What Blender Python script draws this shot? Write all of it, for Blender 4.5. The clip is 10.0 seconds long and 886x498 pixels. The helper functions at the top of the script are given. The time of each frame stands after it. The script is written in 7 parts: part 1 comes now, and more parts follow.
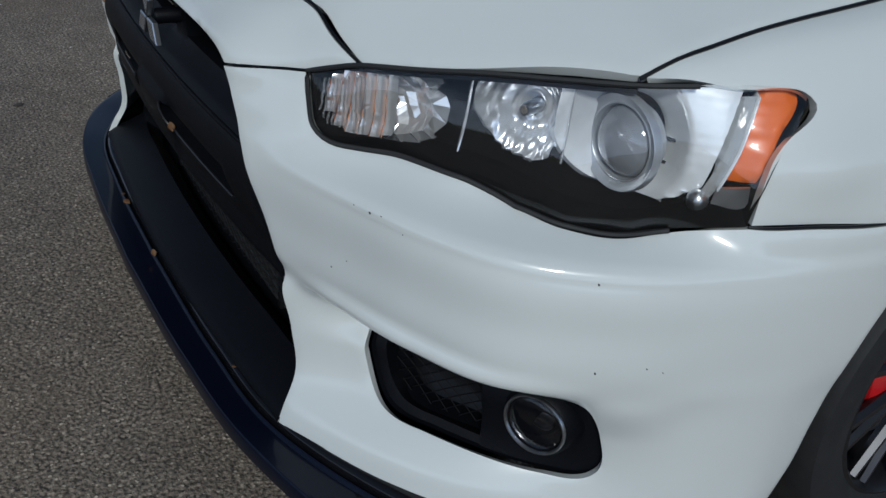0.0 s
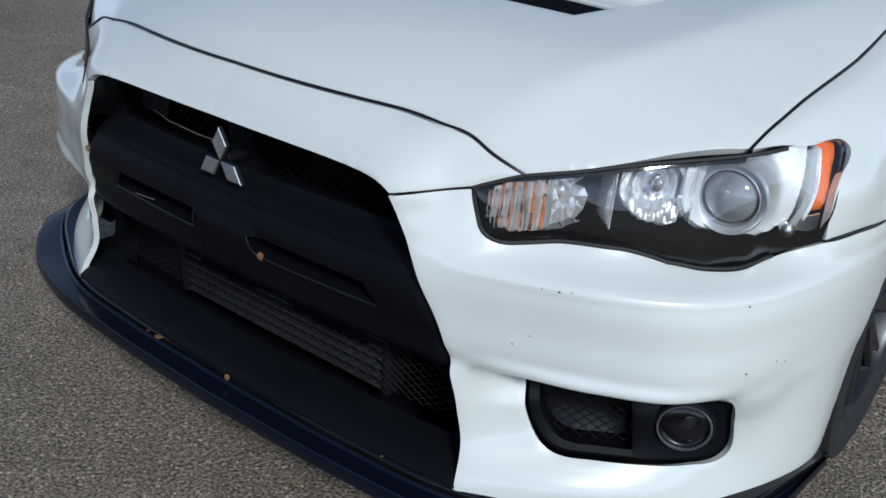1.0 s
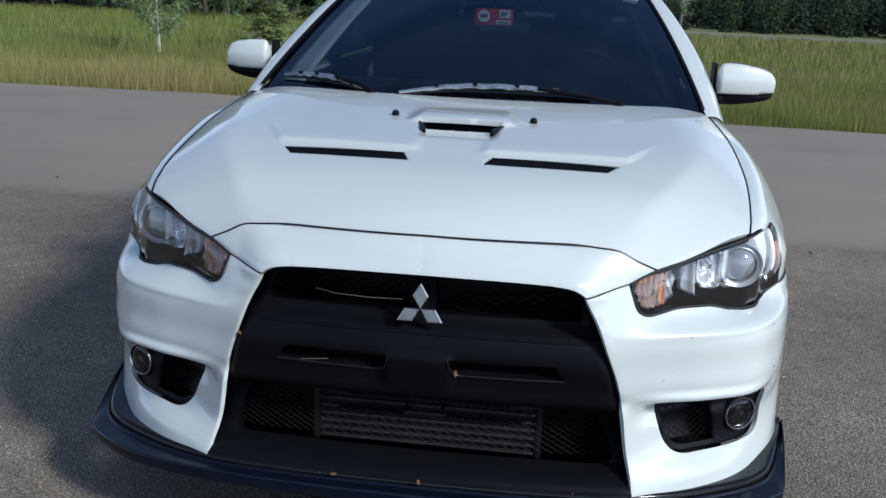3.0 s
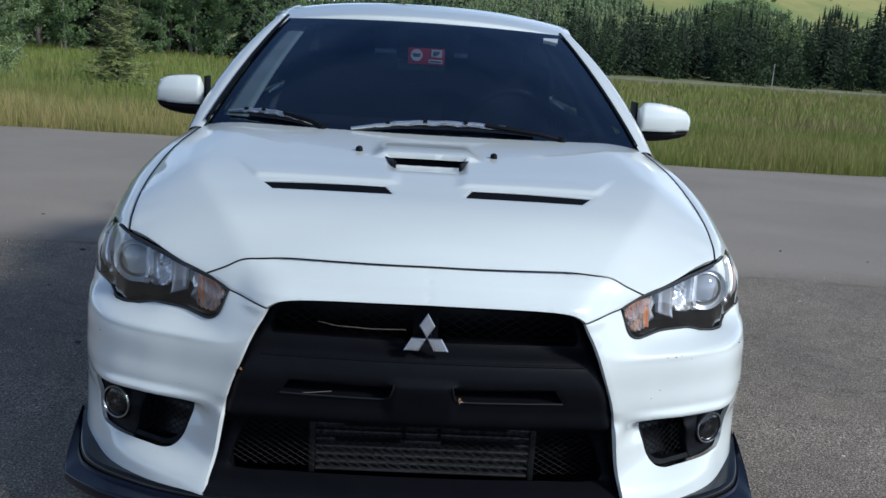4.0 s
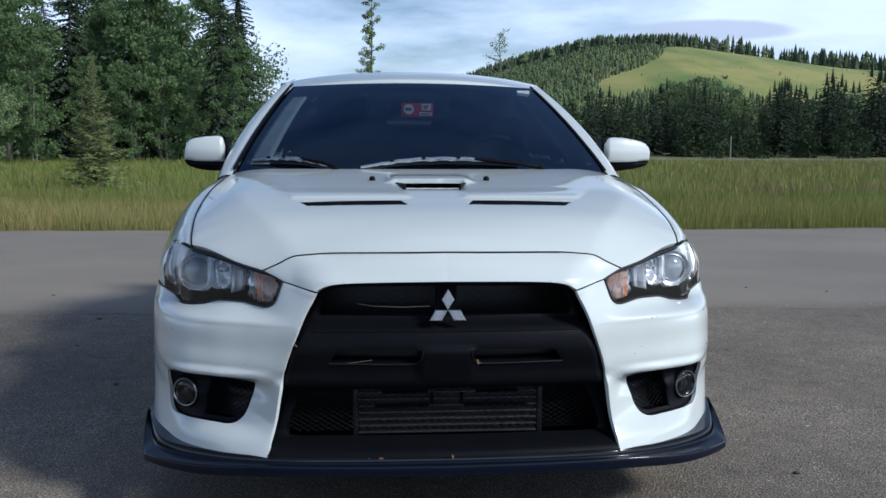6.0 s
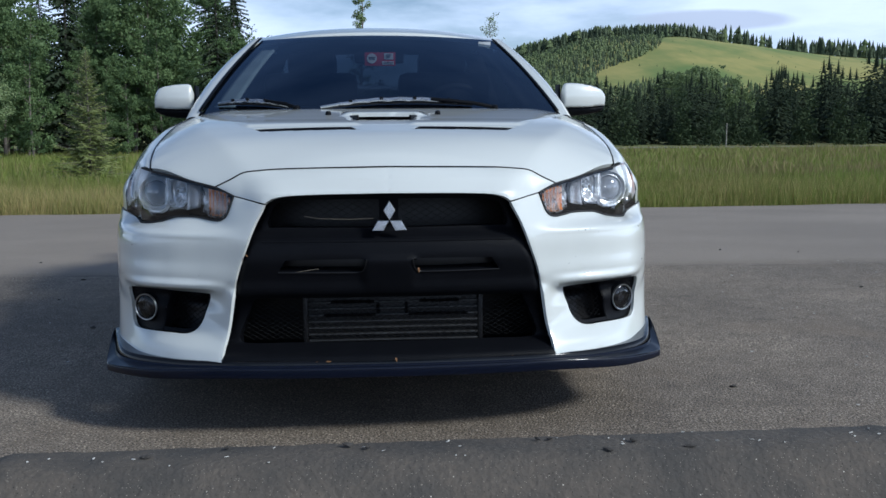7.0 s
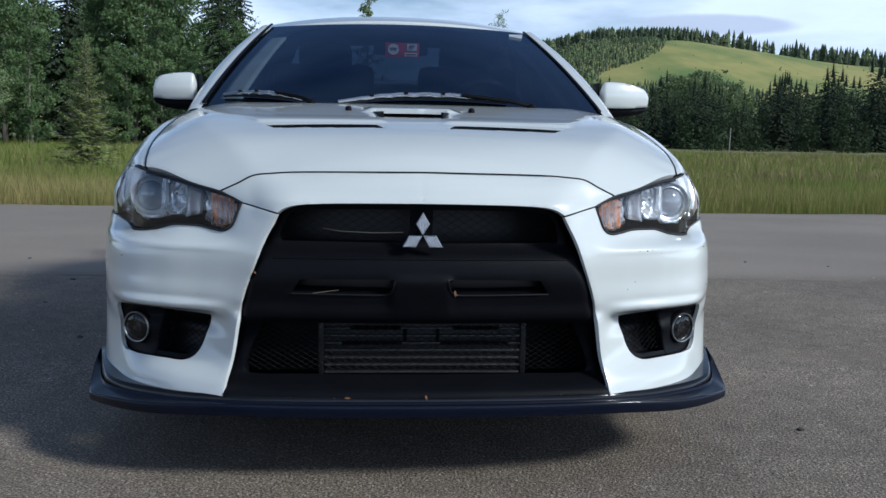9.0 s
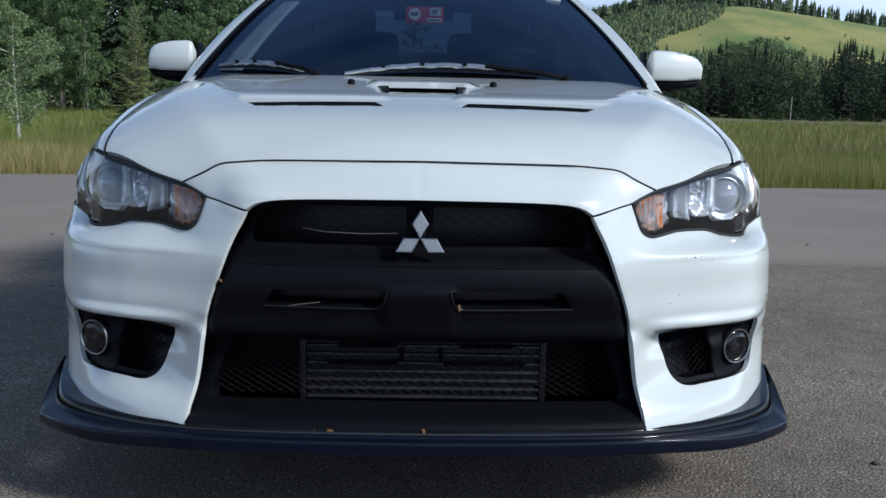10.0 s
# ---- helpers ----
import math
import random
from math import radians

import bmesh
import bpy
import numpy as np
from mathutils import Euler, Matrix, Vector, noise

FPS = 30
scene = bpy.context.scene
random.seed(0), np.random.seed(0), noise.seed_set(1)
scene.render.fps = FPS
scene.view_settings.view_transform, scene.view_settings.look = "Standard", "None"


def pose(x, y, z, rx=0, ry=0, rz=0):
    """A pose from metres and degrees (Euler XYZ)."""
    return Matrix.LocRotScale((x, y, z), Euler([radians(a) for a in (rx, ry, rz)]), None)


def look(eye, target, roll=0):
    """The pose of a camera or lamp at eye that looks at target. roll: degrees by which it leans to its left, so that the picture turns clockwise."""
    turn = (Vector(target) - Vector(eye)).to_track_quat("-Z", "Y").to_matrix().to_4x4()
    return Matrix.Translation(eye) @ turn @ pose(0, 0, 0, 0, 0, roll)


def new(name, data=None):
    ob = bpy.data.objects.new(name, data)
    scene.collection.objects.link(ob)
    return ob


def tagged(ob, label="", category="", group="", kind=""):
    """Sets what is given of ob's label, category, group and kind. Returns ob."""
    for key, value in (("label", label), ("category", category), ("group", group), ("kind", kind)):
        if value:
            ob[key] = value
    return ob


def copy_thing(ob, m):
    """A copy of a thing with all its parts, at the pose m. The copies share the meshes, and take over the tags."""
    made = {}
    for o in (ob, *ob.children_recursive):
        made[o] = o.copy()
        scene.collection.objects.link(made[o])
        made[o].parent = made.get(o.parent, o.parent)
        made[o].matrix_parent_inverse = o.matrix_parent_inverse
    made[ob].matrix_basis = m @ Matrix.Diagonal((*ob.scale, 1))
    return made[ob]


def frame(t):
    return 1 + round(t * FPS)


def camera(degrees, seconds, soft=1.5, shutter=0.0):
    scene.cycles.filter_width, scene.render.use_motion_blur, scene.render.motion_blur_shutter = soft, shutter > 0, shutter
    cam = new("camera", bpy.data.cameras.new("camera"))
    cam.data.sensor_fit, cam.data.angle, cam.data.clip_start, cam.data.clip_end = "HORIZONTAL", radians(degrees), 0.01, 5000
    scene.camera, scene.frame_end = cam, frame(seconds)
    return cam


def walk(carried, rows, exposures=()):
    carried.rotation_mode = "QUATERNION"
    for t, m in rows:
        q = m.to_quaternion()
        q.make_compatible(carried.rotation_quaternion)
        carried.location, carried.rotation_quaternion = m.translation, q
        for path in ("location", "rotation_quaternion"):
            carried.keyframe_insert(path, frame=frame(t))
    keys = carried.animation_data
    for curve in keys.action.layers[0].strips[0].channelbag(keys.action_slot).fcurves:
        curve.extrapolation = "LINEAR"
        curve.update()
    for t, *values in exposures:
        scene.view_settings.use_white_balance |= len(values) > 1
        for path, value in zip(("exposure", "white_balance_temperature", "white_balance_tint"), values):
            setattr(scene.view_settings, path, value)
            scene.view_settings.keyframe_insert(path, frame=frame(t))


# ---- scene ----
cam = camera(50.60, 10.0)
ROWS = [  # seconds, eye, turn about x, y, z
    (0.0, 1.4090, -0.2811, 1.1021, 59.199, -5.452, 60.293),
    (0.5, 1.3435, -0.6342, 1.2145, 62.645, -4.660, 50.323),
    (1.0, 1.1194, -0.8626, 1.2148, 63.227, -3.663, 37.665),
    (1.5, 0.9778, -1.1808, 1.2984, 65.174, -3.393, 25.642),
    (2.0, 0.7799, -1.4801, 1.2702, 67.534, -1.740, 21.037),
    (2.5, 0.4962, -1.6742, 1.2724, 71.383, -1.838, 15.889),
    (2.7, 0.3989, -1.7653, 1.2992, 73.722, -2.261, 11.825),
    (3.8, -0.0383, -1.8993, 1.2894, 76.092, -3.286, -0.040),
    (4.0, -0.0811, -1.9245, 1.2857, 77.470, -3.591, -2.247),
    (4.5, -0.2019, -2.0930, 1.2721, 76.171, -2.951, -7.947),
    (5.0, -0.2652, -2.2156, 1.3053, 76.029, -2.574, -6.966),
    (5.2, -0.2646, -2.2667, 1.3109, 77.989, -2.700, -5.872),
    (6.3, -0.1659, -2.4907, 1.0122, 83.232, 0.352, -4.488),
    (6.5, -0.1346, -2.5346, 0.9651, 82.735, 0.528, -5.374),
    (7.0, -0.0539, -2.6253, 0.9009, 82.679, 0.390, -4.495),
    (7.5, -0.0384, -2.6318, 0.9002, 83.226, -0.201, -2.696),
    (8.0, -0.0331, -2.5726, 0.8947, 82.694, -1.171, -2.807),
    (8.5, -0.0981, -2.3957, 0.9040, 82.724, -1.450, -4.536),
    (9.0, -0.1326, -2.2268, 0.9081, 82.531, -1.072, -4.462),
    (9.5, -0.0390, -2.0054, 0.9217, 82.088, -0.760, -1.940),
    (10.0, 0.0011, -1.8292, 0.9331, 80.559, -1.145, -1.226),
]
walk(cam, [(t, pose(x, y, z, rx, ry, rz)) for t, x, y, z, rx, ry, rz in ROWS],
     [(0.0, -0.82, 5450, 6), (0.5, -0.34, 5450, 6), (1.0, -0.20, 5430, 6), (1.5, -0.05, 5430, 7), (2.0, -0.02, 5420, 7), (2.5, 0.05, 5420, 7), (4.0, 0.12, 5390, 7), (4.5, -0.05, 5380, 7), (5.0, 0.09, 5380, 7), (6.5, 0.0, 5420, 7), (7.5, 0.02, 5420, 7), (8.5, 0.05, 5420, 7), (9.0, 0.0, 5420, 7), (9.5, 0.06, 5420, 7), (10.0, 0.02, 5420, 7)])


# ---- sky, sun, exposure ----
SUN = Vector((1.22, -0.80, 1.0)).normalized()
world = bpy.data.worlds.new("daylight")
scene.world = world
world.use_nodes = True
wn, wl = world.node_tree.nodes, world.node_tree.links
wn.clear()
w_out = wn.new("ShaderNodeOutputWorld")
w_bg = wn.new("ShaderNodeBackground")
w_bg.inputs["Strength"].default_value = 0.079
w_sky = wn.new("ShaderNodeTexSky")
w_sky.sky_type = "NISHITA"
w_sky.sun_disc = False
w_sky.sun_elevation = math.asin(SUN.z)
w_sky.sun_rotation = math.atan2(SUN.x, SUN.y)
w_sky.altitude = 900
w_co = wn.new("ShaderNodeTexCoord")
w_map = wn.new("ShaderNodeMapping")
w_map.inputs["Scale"].default_value = (1.4, 1.4, 5.5)
w_map.inputs["Location"].default_value = (0.35, 0.1, 0.2)
w_noise = wn.new("ShaderNodeTexNoise")
w_noise.inputs["Scale"].default_value = 1.9
w_noise.inputs["Detail"].default_value = 7
w_noise.inputs["Roughness"].default_value = 0.55
w_ramp = wn.new("ShaderNodeValToRGB")
w_ramp.color_ramp.elements[0].position, w_ramp.color_ramp.elements[1].position = 0.33, 0.58
w_cloud = wn.new("ShaderNodeValToRGB")
w_cloud.color_ramp.elements[0].position, w_cloud.color_ramp.elements[1].position = 0.42, 0.78
w_cloud.color_ramp.elements[0].color = (13.2, 13.9, 15.6, 1)
w_cloud.color_ramp.elements[1].color = (9.6, 10.3, 12.4, 1)
w_mix = wn.new("ShaderNodeMix")
w_mix.data_type = "RGBA"
wl.new(w_co.outputs["Generated"], w_map.inputs["Vector"])
wl.new(w_map.outputs["Vector"], w_noise.inputs["Vector"])
wl.new(w_noise.outputs["Fac"], w_ramp.inputs["Fac"])
wl.new(w_noise.outputs["Fac"], w_cloud.inputs["Fac"])
w_sep = wn.new("ShaderNodeSeparateXYZ")
w_high = wn.new("ShaderNodeMapRange")
w_high.inputs["From Min"].default_value, w_high.inputs["From Max"].default_value = 0.13, 0.30
w_high.inputs["To Min"].default_value, w_high.inputs["To Max"].default_value = 1.0, 0.10
w_amount = wn.new("ShaderNodeMath")
w_amount.operation = "MULTIPLY"
wl.new(w_co.outputs["Generated"], w_sep.inputs["Vector"])
wl.new(w_sep.outputs["Z"], w_high.inputs["Value"])
wl.new(w_high.outputs["Result"], w_amount.inputs[0])
wl.new(w_ramp.outputs["Color"], w_amount.inputs[1])
wl.new(w_amount.outputs["Value"], w_mix.inputs["Factor"])
wl.new(w_sky.outputs["Color"], w_mix.inputs["A"])
# clouds scatter the light forward: they are brighter towards the sun
w_dot = wn.new("ShaderNodeVectorMath")
w_dot.operation = "DOT_PRODUCT"
w_dot.inputs[1].default_value = SUN
w_glow = wn.new("ShaderNodeMapRange")
w_glow.interpolation_type = "SMOOTHSTEP"
w_glow.inputs["From Min"].default_value, w_glow.inputs["From Max"].default_value = 0.05, 1.0
w_glow.inputs["To Min"].default_value, w_glow.inputs["To Max"].default_value = 1.0, 2.2
w_lit = wn.new("ShaderNodeVectorMath")
w_lit.operation = "SCALE"
wl.new(w_co.outputs["Generated"], w_dot.inputs[0])
wl.new(w_dot.outputs["Value"], w_glow.inputs["Value"])
wl.new(w_glow.outputs["Result"], w_lit.inputs["Scale"])
wl.new(w_cloud.outputs["Color"], w_lit.inputs[0])
wl.new(w_lit.outputs["Vector"], w_mix.inputs["B"])


def w_math(kind, a, b=0.0):
    q = wn.new("ShaderNodeMath")
    q.operation = kind
    for socket, value in zip(q.inputs, (a, b)):
        if isinstance(value, (int, float)):
            socket.default_value = value
        else:
            wl.new(value, socket)
    return q.outputs[0]


# a low grey cloud hangs over the hill
w_rag = wn.new("ShaderNodeTexNoise")
w_rag.inputs["Scale"].default_value, w_rag.inputs["Detail"].default_value = 11, 5
wl.new(w_co.outputs["Generated"], w_rag.inputs["Vector"])
w_wide = w_math("POWER", w_math("ABSOLUTE", w_math("DIVIDE", w_math("SUBTRACT", w_math("DIVIDE", w_sep.outputs["X"], w_sep.outputs["Y"]), 0.366), 0.105)), 2.0)
w_tall = w_math("POWER", w_math("ABSOLUTE", w_math("DIVIDE", w_math("SUBTRACT", w_math("DIVIDE", w_sep.outputs["Z"], w_sep.outputs["Y"]), 0.1135), 0.0135)), 2.0)
w_body = wn.new("ShaderNodeMapRange")
w_body.interpolation_type = "SMOOTHSTEP"
w_body.inputs["From Min"].default_value, w_body.inputs["From Max"].default_value = 0.0, 0.55
w_body.inputs["To Max"].default_value = 0.85
wl.new(w_math("ADD", w_math("SUBTRACT", w_math("SUBTRACT", 0.45, w_wide), w_tall), w_rag.outputs["Fac"]), w_body.inputs["Value"])
w_low = wn.new("ShaderNodeMix")
w_low.data_type = "RGBA"
w_low.inputs["B"].default_value = (7.3, 7.7, 9.0, 1)
wl.new(w_body.outputs["Result"], w_low.inputs["Factor"])
wl.new(w_mix.outputs["Result"], w_low.inputs["A"])
wl.new(w_low.outputs["Result"], w_bg.inputs["Color"])
wl.new(w_bg.outputs["Background"], w_out.inputs["Surface"])

sun = new("sun", bpy.data.lights.new("sun", "SUN"))
sun.data.energy, sun.data.angle, sun.data.color = 3.6, radians(9.0), (1.0, 0.915, 0.77)
sun.matrix_world = look((0, 0, 30), Vector((0, 0, 30)) - SUN)


# ---- materials ----
def mat(name, color, rough=0.5, metal=0.0, vary=0.0, scale=6.0, fine=0.0, fine_scale=120.0, bump=0.0, bump_scale=200.0,
        coat=0.0, coat_rough=0.03, rand=0.0, island=0.0, dark=None, spec=0.5, detail=6.0, thin=0.0):
    """A principled surface whose colour wanders at two scales, with fine relief."""
    m = bpy.data.materials.new(name)
    m.use_nodes = True
    n, l = m.node_tree.nodes, m.node_tree.links
    b = n["Principled BSDF"]
    b.inputs["Roughness"].default_value = rough
    b.inputs["Metallic"].default_value = metal
    b.inputs["Coat Weight"].default_value = coat
    b.inputs["Coat Roughness"].default_value = coat_rough
    b.inputs["Specular IOR Level"].default_value = spec
    b.inputs["Base Color"].default_value = (*color, 1)
    co = n.new("ShaderNodeTexCoord")
    last = None

    def tint(fac, amount, other):
        nonlocal last
        mix = n.new("ShaderNodeMix")
        mix.data_type = "RGBA"
        mul = n.new("ShaderNodeMath")
        mul.operation = "MULTIPLY"
        mul.inputs[1].default_value = amount
        l.new(fac, mul.inputs[0])
        l.new(mul.outputs[0], mix.inputs["Factor"])
        if last:
            l.new(last, mix.inputs["A"])
        else:
            mix.inputs["A"].default_value = (*color, 1)
        mix.inputs["B"].default_value = (*other, 1)
        last = mix.outputs["Result"]

    other = dark or tuple(c * 0.45 for c in color)
    if vary:
        t = n.new("ShaderNodeTexNoise")
        t.inputs["Scale"].default_value, t.inputs["Detail"].default_value = scale, detail
        r = n.new("ShaderNodeValToRGB")
        r.color_ramp.elements[0].position, r.color_ramp.elements[1].position = 0.38, 0.66
        l.new(co.outputs["Object"], t.inputs["Vector"])
        l.new(t.outputs["Fac"], r.inputs["Fac"])
        tint(r.outputs["Color"], vary, other)
    if fine:
        t = n.new("ShaderNodeTexNoise")
        t.inputs["Scale"].default_value, t.inputs["Detail"].default_value = fine_scale, 3
        l.new(co.outputs["Object"], t.inputs["Vector"])
        tint(t.outputs["Fac"], fine, other)
    if rand:
        o = n.new("ShaderNodeObjectInfo")
        tint(o.outputs["Random"], rand, other)
    if island:
        g = n.new("ShaderNodeNewGeometry")
        tint(g.outputs["Random Per Island"], island, other)
    if last:
        l.new(last, b.inputs["Base Color"])
    if thin:
        # light comes through a leaf as well as off it
        through_leaf, both = n.new("ShaderNodeBsdfTranslucent"), n.new("ShaderNodeMixShader")
        both.inputs[0].default_value = thin
        l.new(last, through_leaf.inputs["Color"])
        l.new(b.outputs[0], both.inputs[1])
        l.new(through_leaf.outputs[0], both.inputs[2])
        l.new(both.outputs[0], n["Material Output"].inputs["Surface"])
    if bump:
        t = n.new("ShaderNodeTexNoise")
        t.inputs["Scale"].default_value, t.inputs["Detail"].default_value = bump_scale, 4
        k = n.new("ShaderNodeBump")
        k.inputs["Strength"].default_value, k.inputs["Distance"].default_value = bump, 0.002
        l.new(co.outputs["Object"], t.inputs["Vector"])
        l.new(t.outputs["Fac"], k.inputs["Height"])
        l.new(k.outputs["Normal"], b.inputs["Normal"])
    return m


def pane(name, tint, gloss=1.0, rough=0.0, ior=1.5, haze=0.0):
    """Thin clear glass or plastic: tinted see-through with a Fresnel gloss."""
    m = bpy.data.materials.new(name)
    m.use_nodes = True
    n, l = m.node_tree.nodes, m.node_tree.links
    n.clear()
    out, mix = n.new("ShaderNodeOutputMaterial"), n.new("ShaderNodeMixShader")
    clear, shiny, fr = n.new("ShaderNodeBsdfTransparent"), n.new("ShaderNodeBsdfGlossy"), n.new("ShaderNodeFresnel")
    clear.inputs["Color"].default_value = (*tint, 1)
    shiny.inputs["Roughness"].default_value = rough
    shiny.inputs["Color"].default_value = (*gloss, 1) if isinstance(gloss, tuple) else (gloss, gloss, gloss, 1)
    fr.inputs["IOR"].default_value = ior
    l.new(fr.outputs[0], mix.inputs[0])
    l.new(clear.outputs[0], mix.inputs[1])
    l.new(shiny.outputs[0], mix.inputs[2])
    last = mix.outputs[0]
    if haze:
        veil, dull = n.new("ShaderNodeMixShader"), n.new("ShaderNodeBsdfDiffuse")
        dull.inputs["Color"].default_value = (0.85, 0.86, 0.86, 1)
        veil.inputs[0].default_value = haze
        l.new(last, veil.inputs[1])
        l.new(dull.outputs[0], veil.inputs[2])
        last = veil.outputs[0]
    l.new(last, out.inputs["Surface"])
    return m


PAINT = mat("white_pearl_paint", (0.605, 0.625, 0.60), 0.32, vary=0.05, scale=9, fine=0.03, fine_scale=60, coat=1.0, dark=(0.50, 0.505, 0.475))
PLASTIC = mat("black_plastic", (0.0034, 0.0038, 0.0054), 0.42, vary=0.55, scale=17, fine=0.5, fine_scale=120, bump=0.35, bump_scale=600, dark=(0.0052, 0.0056, 0.0072), spec=0.085)
GLOSSBLACK = mat("gloss_black", (0.004, 0.004, 0.005), 0.30, vary=0.3, scale=20, dark=(0.008, 0.008, 0.008), spec=0.25)
PIANO = mat("piano_black", (0.004, 0.004, 0.005), 0.16, vary=0.3, scale=30, dark=(0.010, 0.010, 0.011), coat=0.24, coat_rough=0.05, spec=0.2)
RUBBER = mat("black_rubber", (0.008, 0.008, 0.009), 0.7, vary=0.5, scale=30, bump=0.3, bump_scale=300, dark=(0.018, 0.018, 0.017))
EDGEBLACK = mat("paler_black", (0.011, 0.011, 0.012), 0.36, vary=0.6, scale=20, dark=(0.006, 0.006, 0.007), spec=0.3)
WIPERMETAL = mat("wiper_metal", (0.70, 0.71, 0.72), 0.24, 0.85, vary=0.6, scale=45, dark=(0.12, 0.12, 0.13))
CHROME = mat("chrome", (0.86, 0.87, 0.88), 0.08, 1.0, vary=0.1, scale=40)
SATIN = mat("satin_silver", (0.62, 0.64, 0.66), 0.28, 1.0, vary=0.2, scale=50)
REFLECTOR = mat("lamp_reflector", (0.90, 0.91, 0.93), 0.20, 0.72, vary=0.10, scale=60)
AMBER = mat("amber_plastic", (0.80, 0.17, 0.006), 0.3, vary=0.25, scale=80, fine=0.3, fine_scale=500, coat=0.5, dark=(0.5, 0.08, 0.004))


def facets():
    """The turn bulb's amber reflection painted over cut facets: patches of orange, brown and silver."""
    m = mat("bulb_reflection", (0.7, 0.3, 0.1), 0.25, 0.25, coat=0.4)
    n, l = m.node_tree.nodes, m.node_tree.links
    co, cell, tone = n.new("ShaderNodeTexCoord"), n.new("ShaderNodeTexVoronoi"), n.new("ShaderNodeValToRGB")
    cell.distance = "CHEBYCHEV"
    cell.inputs["Scale"].default_value, cell.inputs["Randomness"].default_value = 75, 0.7
    tone.color_ramp.interpolation = "CONSTANT"
    tone.color_ramp.elements[0].color, tone.color_ramp.elements[1].color = (0.16, 0.060, 0.026, 1), (0.80, 0.50, 0.36, 1)
    tone.color_ramp.elements[1].position = 0.84
    for at, c in ((0.24, (0.70, 0.22, 0.045, 1)), (0.60, (0.82, 0.34, 0.12, 1))):
        tone.color_ramp.elements.new(at).color = c
    l.new(co.outputs["Object"], cell.inputs["Vector"])
    l.new(cell.outputs["Color"], tone.inputs["Fac"])
    l.new(tone.outputs["Color"], n["Principled BSDF"].inputs["Base Color"])
    return m


AMBERCUT = facets()
BULB = mat("amber_glass", (0.45, 0.36, 0.28), 0.15, 0.4, vary=0.3, scale=200, coat=1.0)
MASK = mat("lamp_mask_black", (0.0022, 0.0022, 0.0028), 0.85, vary=0.3, scale=20, dark=(0.004, 0.004, 0.0045), spec=0.02)
DARKORB = mat("dark_lamp_glass", (0.010, 0.010, 0.012), 0.08, vary=0.3, scale=30, coat=0.6)
MESHBLACK = mat("mesh_black", (0.012, 0.012, 0.013), 0.5, fine=0.7, fine_scale=25, dark=(0.005, 0.005, 0.005), spec=0.12)
DUCTBLACK = mat("duct_mesh_black", (0.005, 0.005, 0.006), 0.65, fine=0.6, fine_scale=25, dark=(0.003, 0.003, 0.003), spec=0.06)
ALLOY = mat("aluminium_core", (0.058, 0.058, 0.058), 0.5, 0.5, vary=0.6, scale=14, fine=0.5, fine_scale=200, dark=(0.022, 0.022, 0.022))
RIM = mat("dark_alloy", (0.05, 0.05, 0.055), 0.35, 0.8, vary=0.4, scale=12)
RED = mat("red_caliper_paint", (0.55, 0.012, 0.015), 0.3, vary=0.3, scale=30, coat=0.5)
CABIN = mat("dark_trim", (0.008, 0.0085, 0.010), 0.65, vary=0.5, scale=12, bump=0.2, bump_scale=300, dark=(0.016, 0.016, 0.017))
SEATCLOTH = mat("seat_cloth", (0.010, 0.010, 0.012), 0.85, vary=0.5, scale=25, fine=0.5, fine_scale=400, dark=(0.022, 0.022, 0.023))
# pillar trim with the sun on it put into its colour
SUNLITTRIM = mat("sunlit_trim", (0.50, 0.56, 0.53), 0.8, vary=0.3, scale=12)
# the windshield's gloss is tinted blue for the deep blue sky it mirrors
GLASS = pane("windshield_glass", (0.16, 0.20, 0.27), (0.52, 0.68, 0.92), 0.0, 1.60)
REARGLASS = pane("rear_glass", (0.12, 0.15, 0.18), 0.6)
CLEARLENS = pane("lamp_lens", (0.96, 0.965, 0.97), 1.0, 0.045, 1.58, 0.006)
SURROUND = mat("bright_surround", (0.93, 0.95, 0.97), 0.26, 0.35, vary=0.15, scale=60)
RINGGREY = mat("ring_grey", (0.52, 0.54, 0.57), 0.34, 0.6, vary=0.2, scale=50)
COVER = pane("clear_cover", (0.85, 0.86, 0.88), 1.0, 0.02, 1.5)
ORB = mat("projector_glass", (0.26, 0.27, 0.29), 0.07, 0.15, vary=0.3, scale=20, coat=1.0)
GUIDE = pane("clear_guide", (0.74, 0.82, 0.92), 1.0, 0.06, 1.6, 0.34)
RIBCLEAR = pane("clear_rib", (0.86, 0.88, 0.90), 1.0, 0.08, 1.5, 0.10)
STICKER_RED = mat("sticker_red", (0.55, 0.035, 0.045), 0.5, vary=0.2, scale=60)
STICKER_WHITE = mat("sticker_white", (0.80, 0.80, 0.78), 0.5, vary=0.1, scale=60)
INK = mat("ink", (0.03, 0.03, 0.04), 0.6, vary=0.2, scale=60)
LEAF_DRY = mat("dry_leaf", (0.12, 0.060, 0.022), 0.7, vary=0.6, scale=150, dark=(0.12, 0.05, 0.015))
STRAW = mat("straw", (0.149, 0.127, 0.094), 0.7, vary=0.4, scale=80)


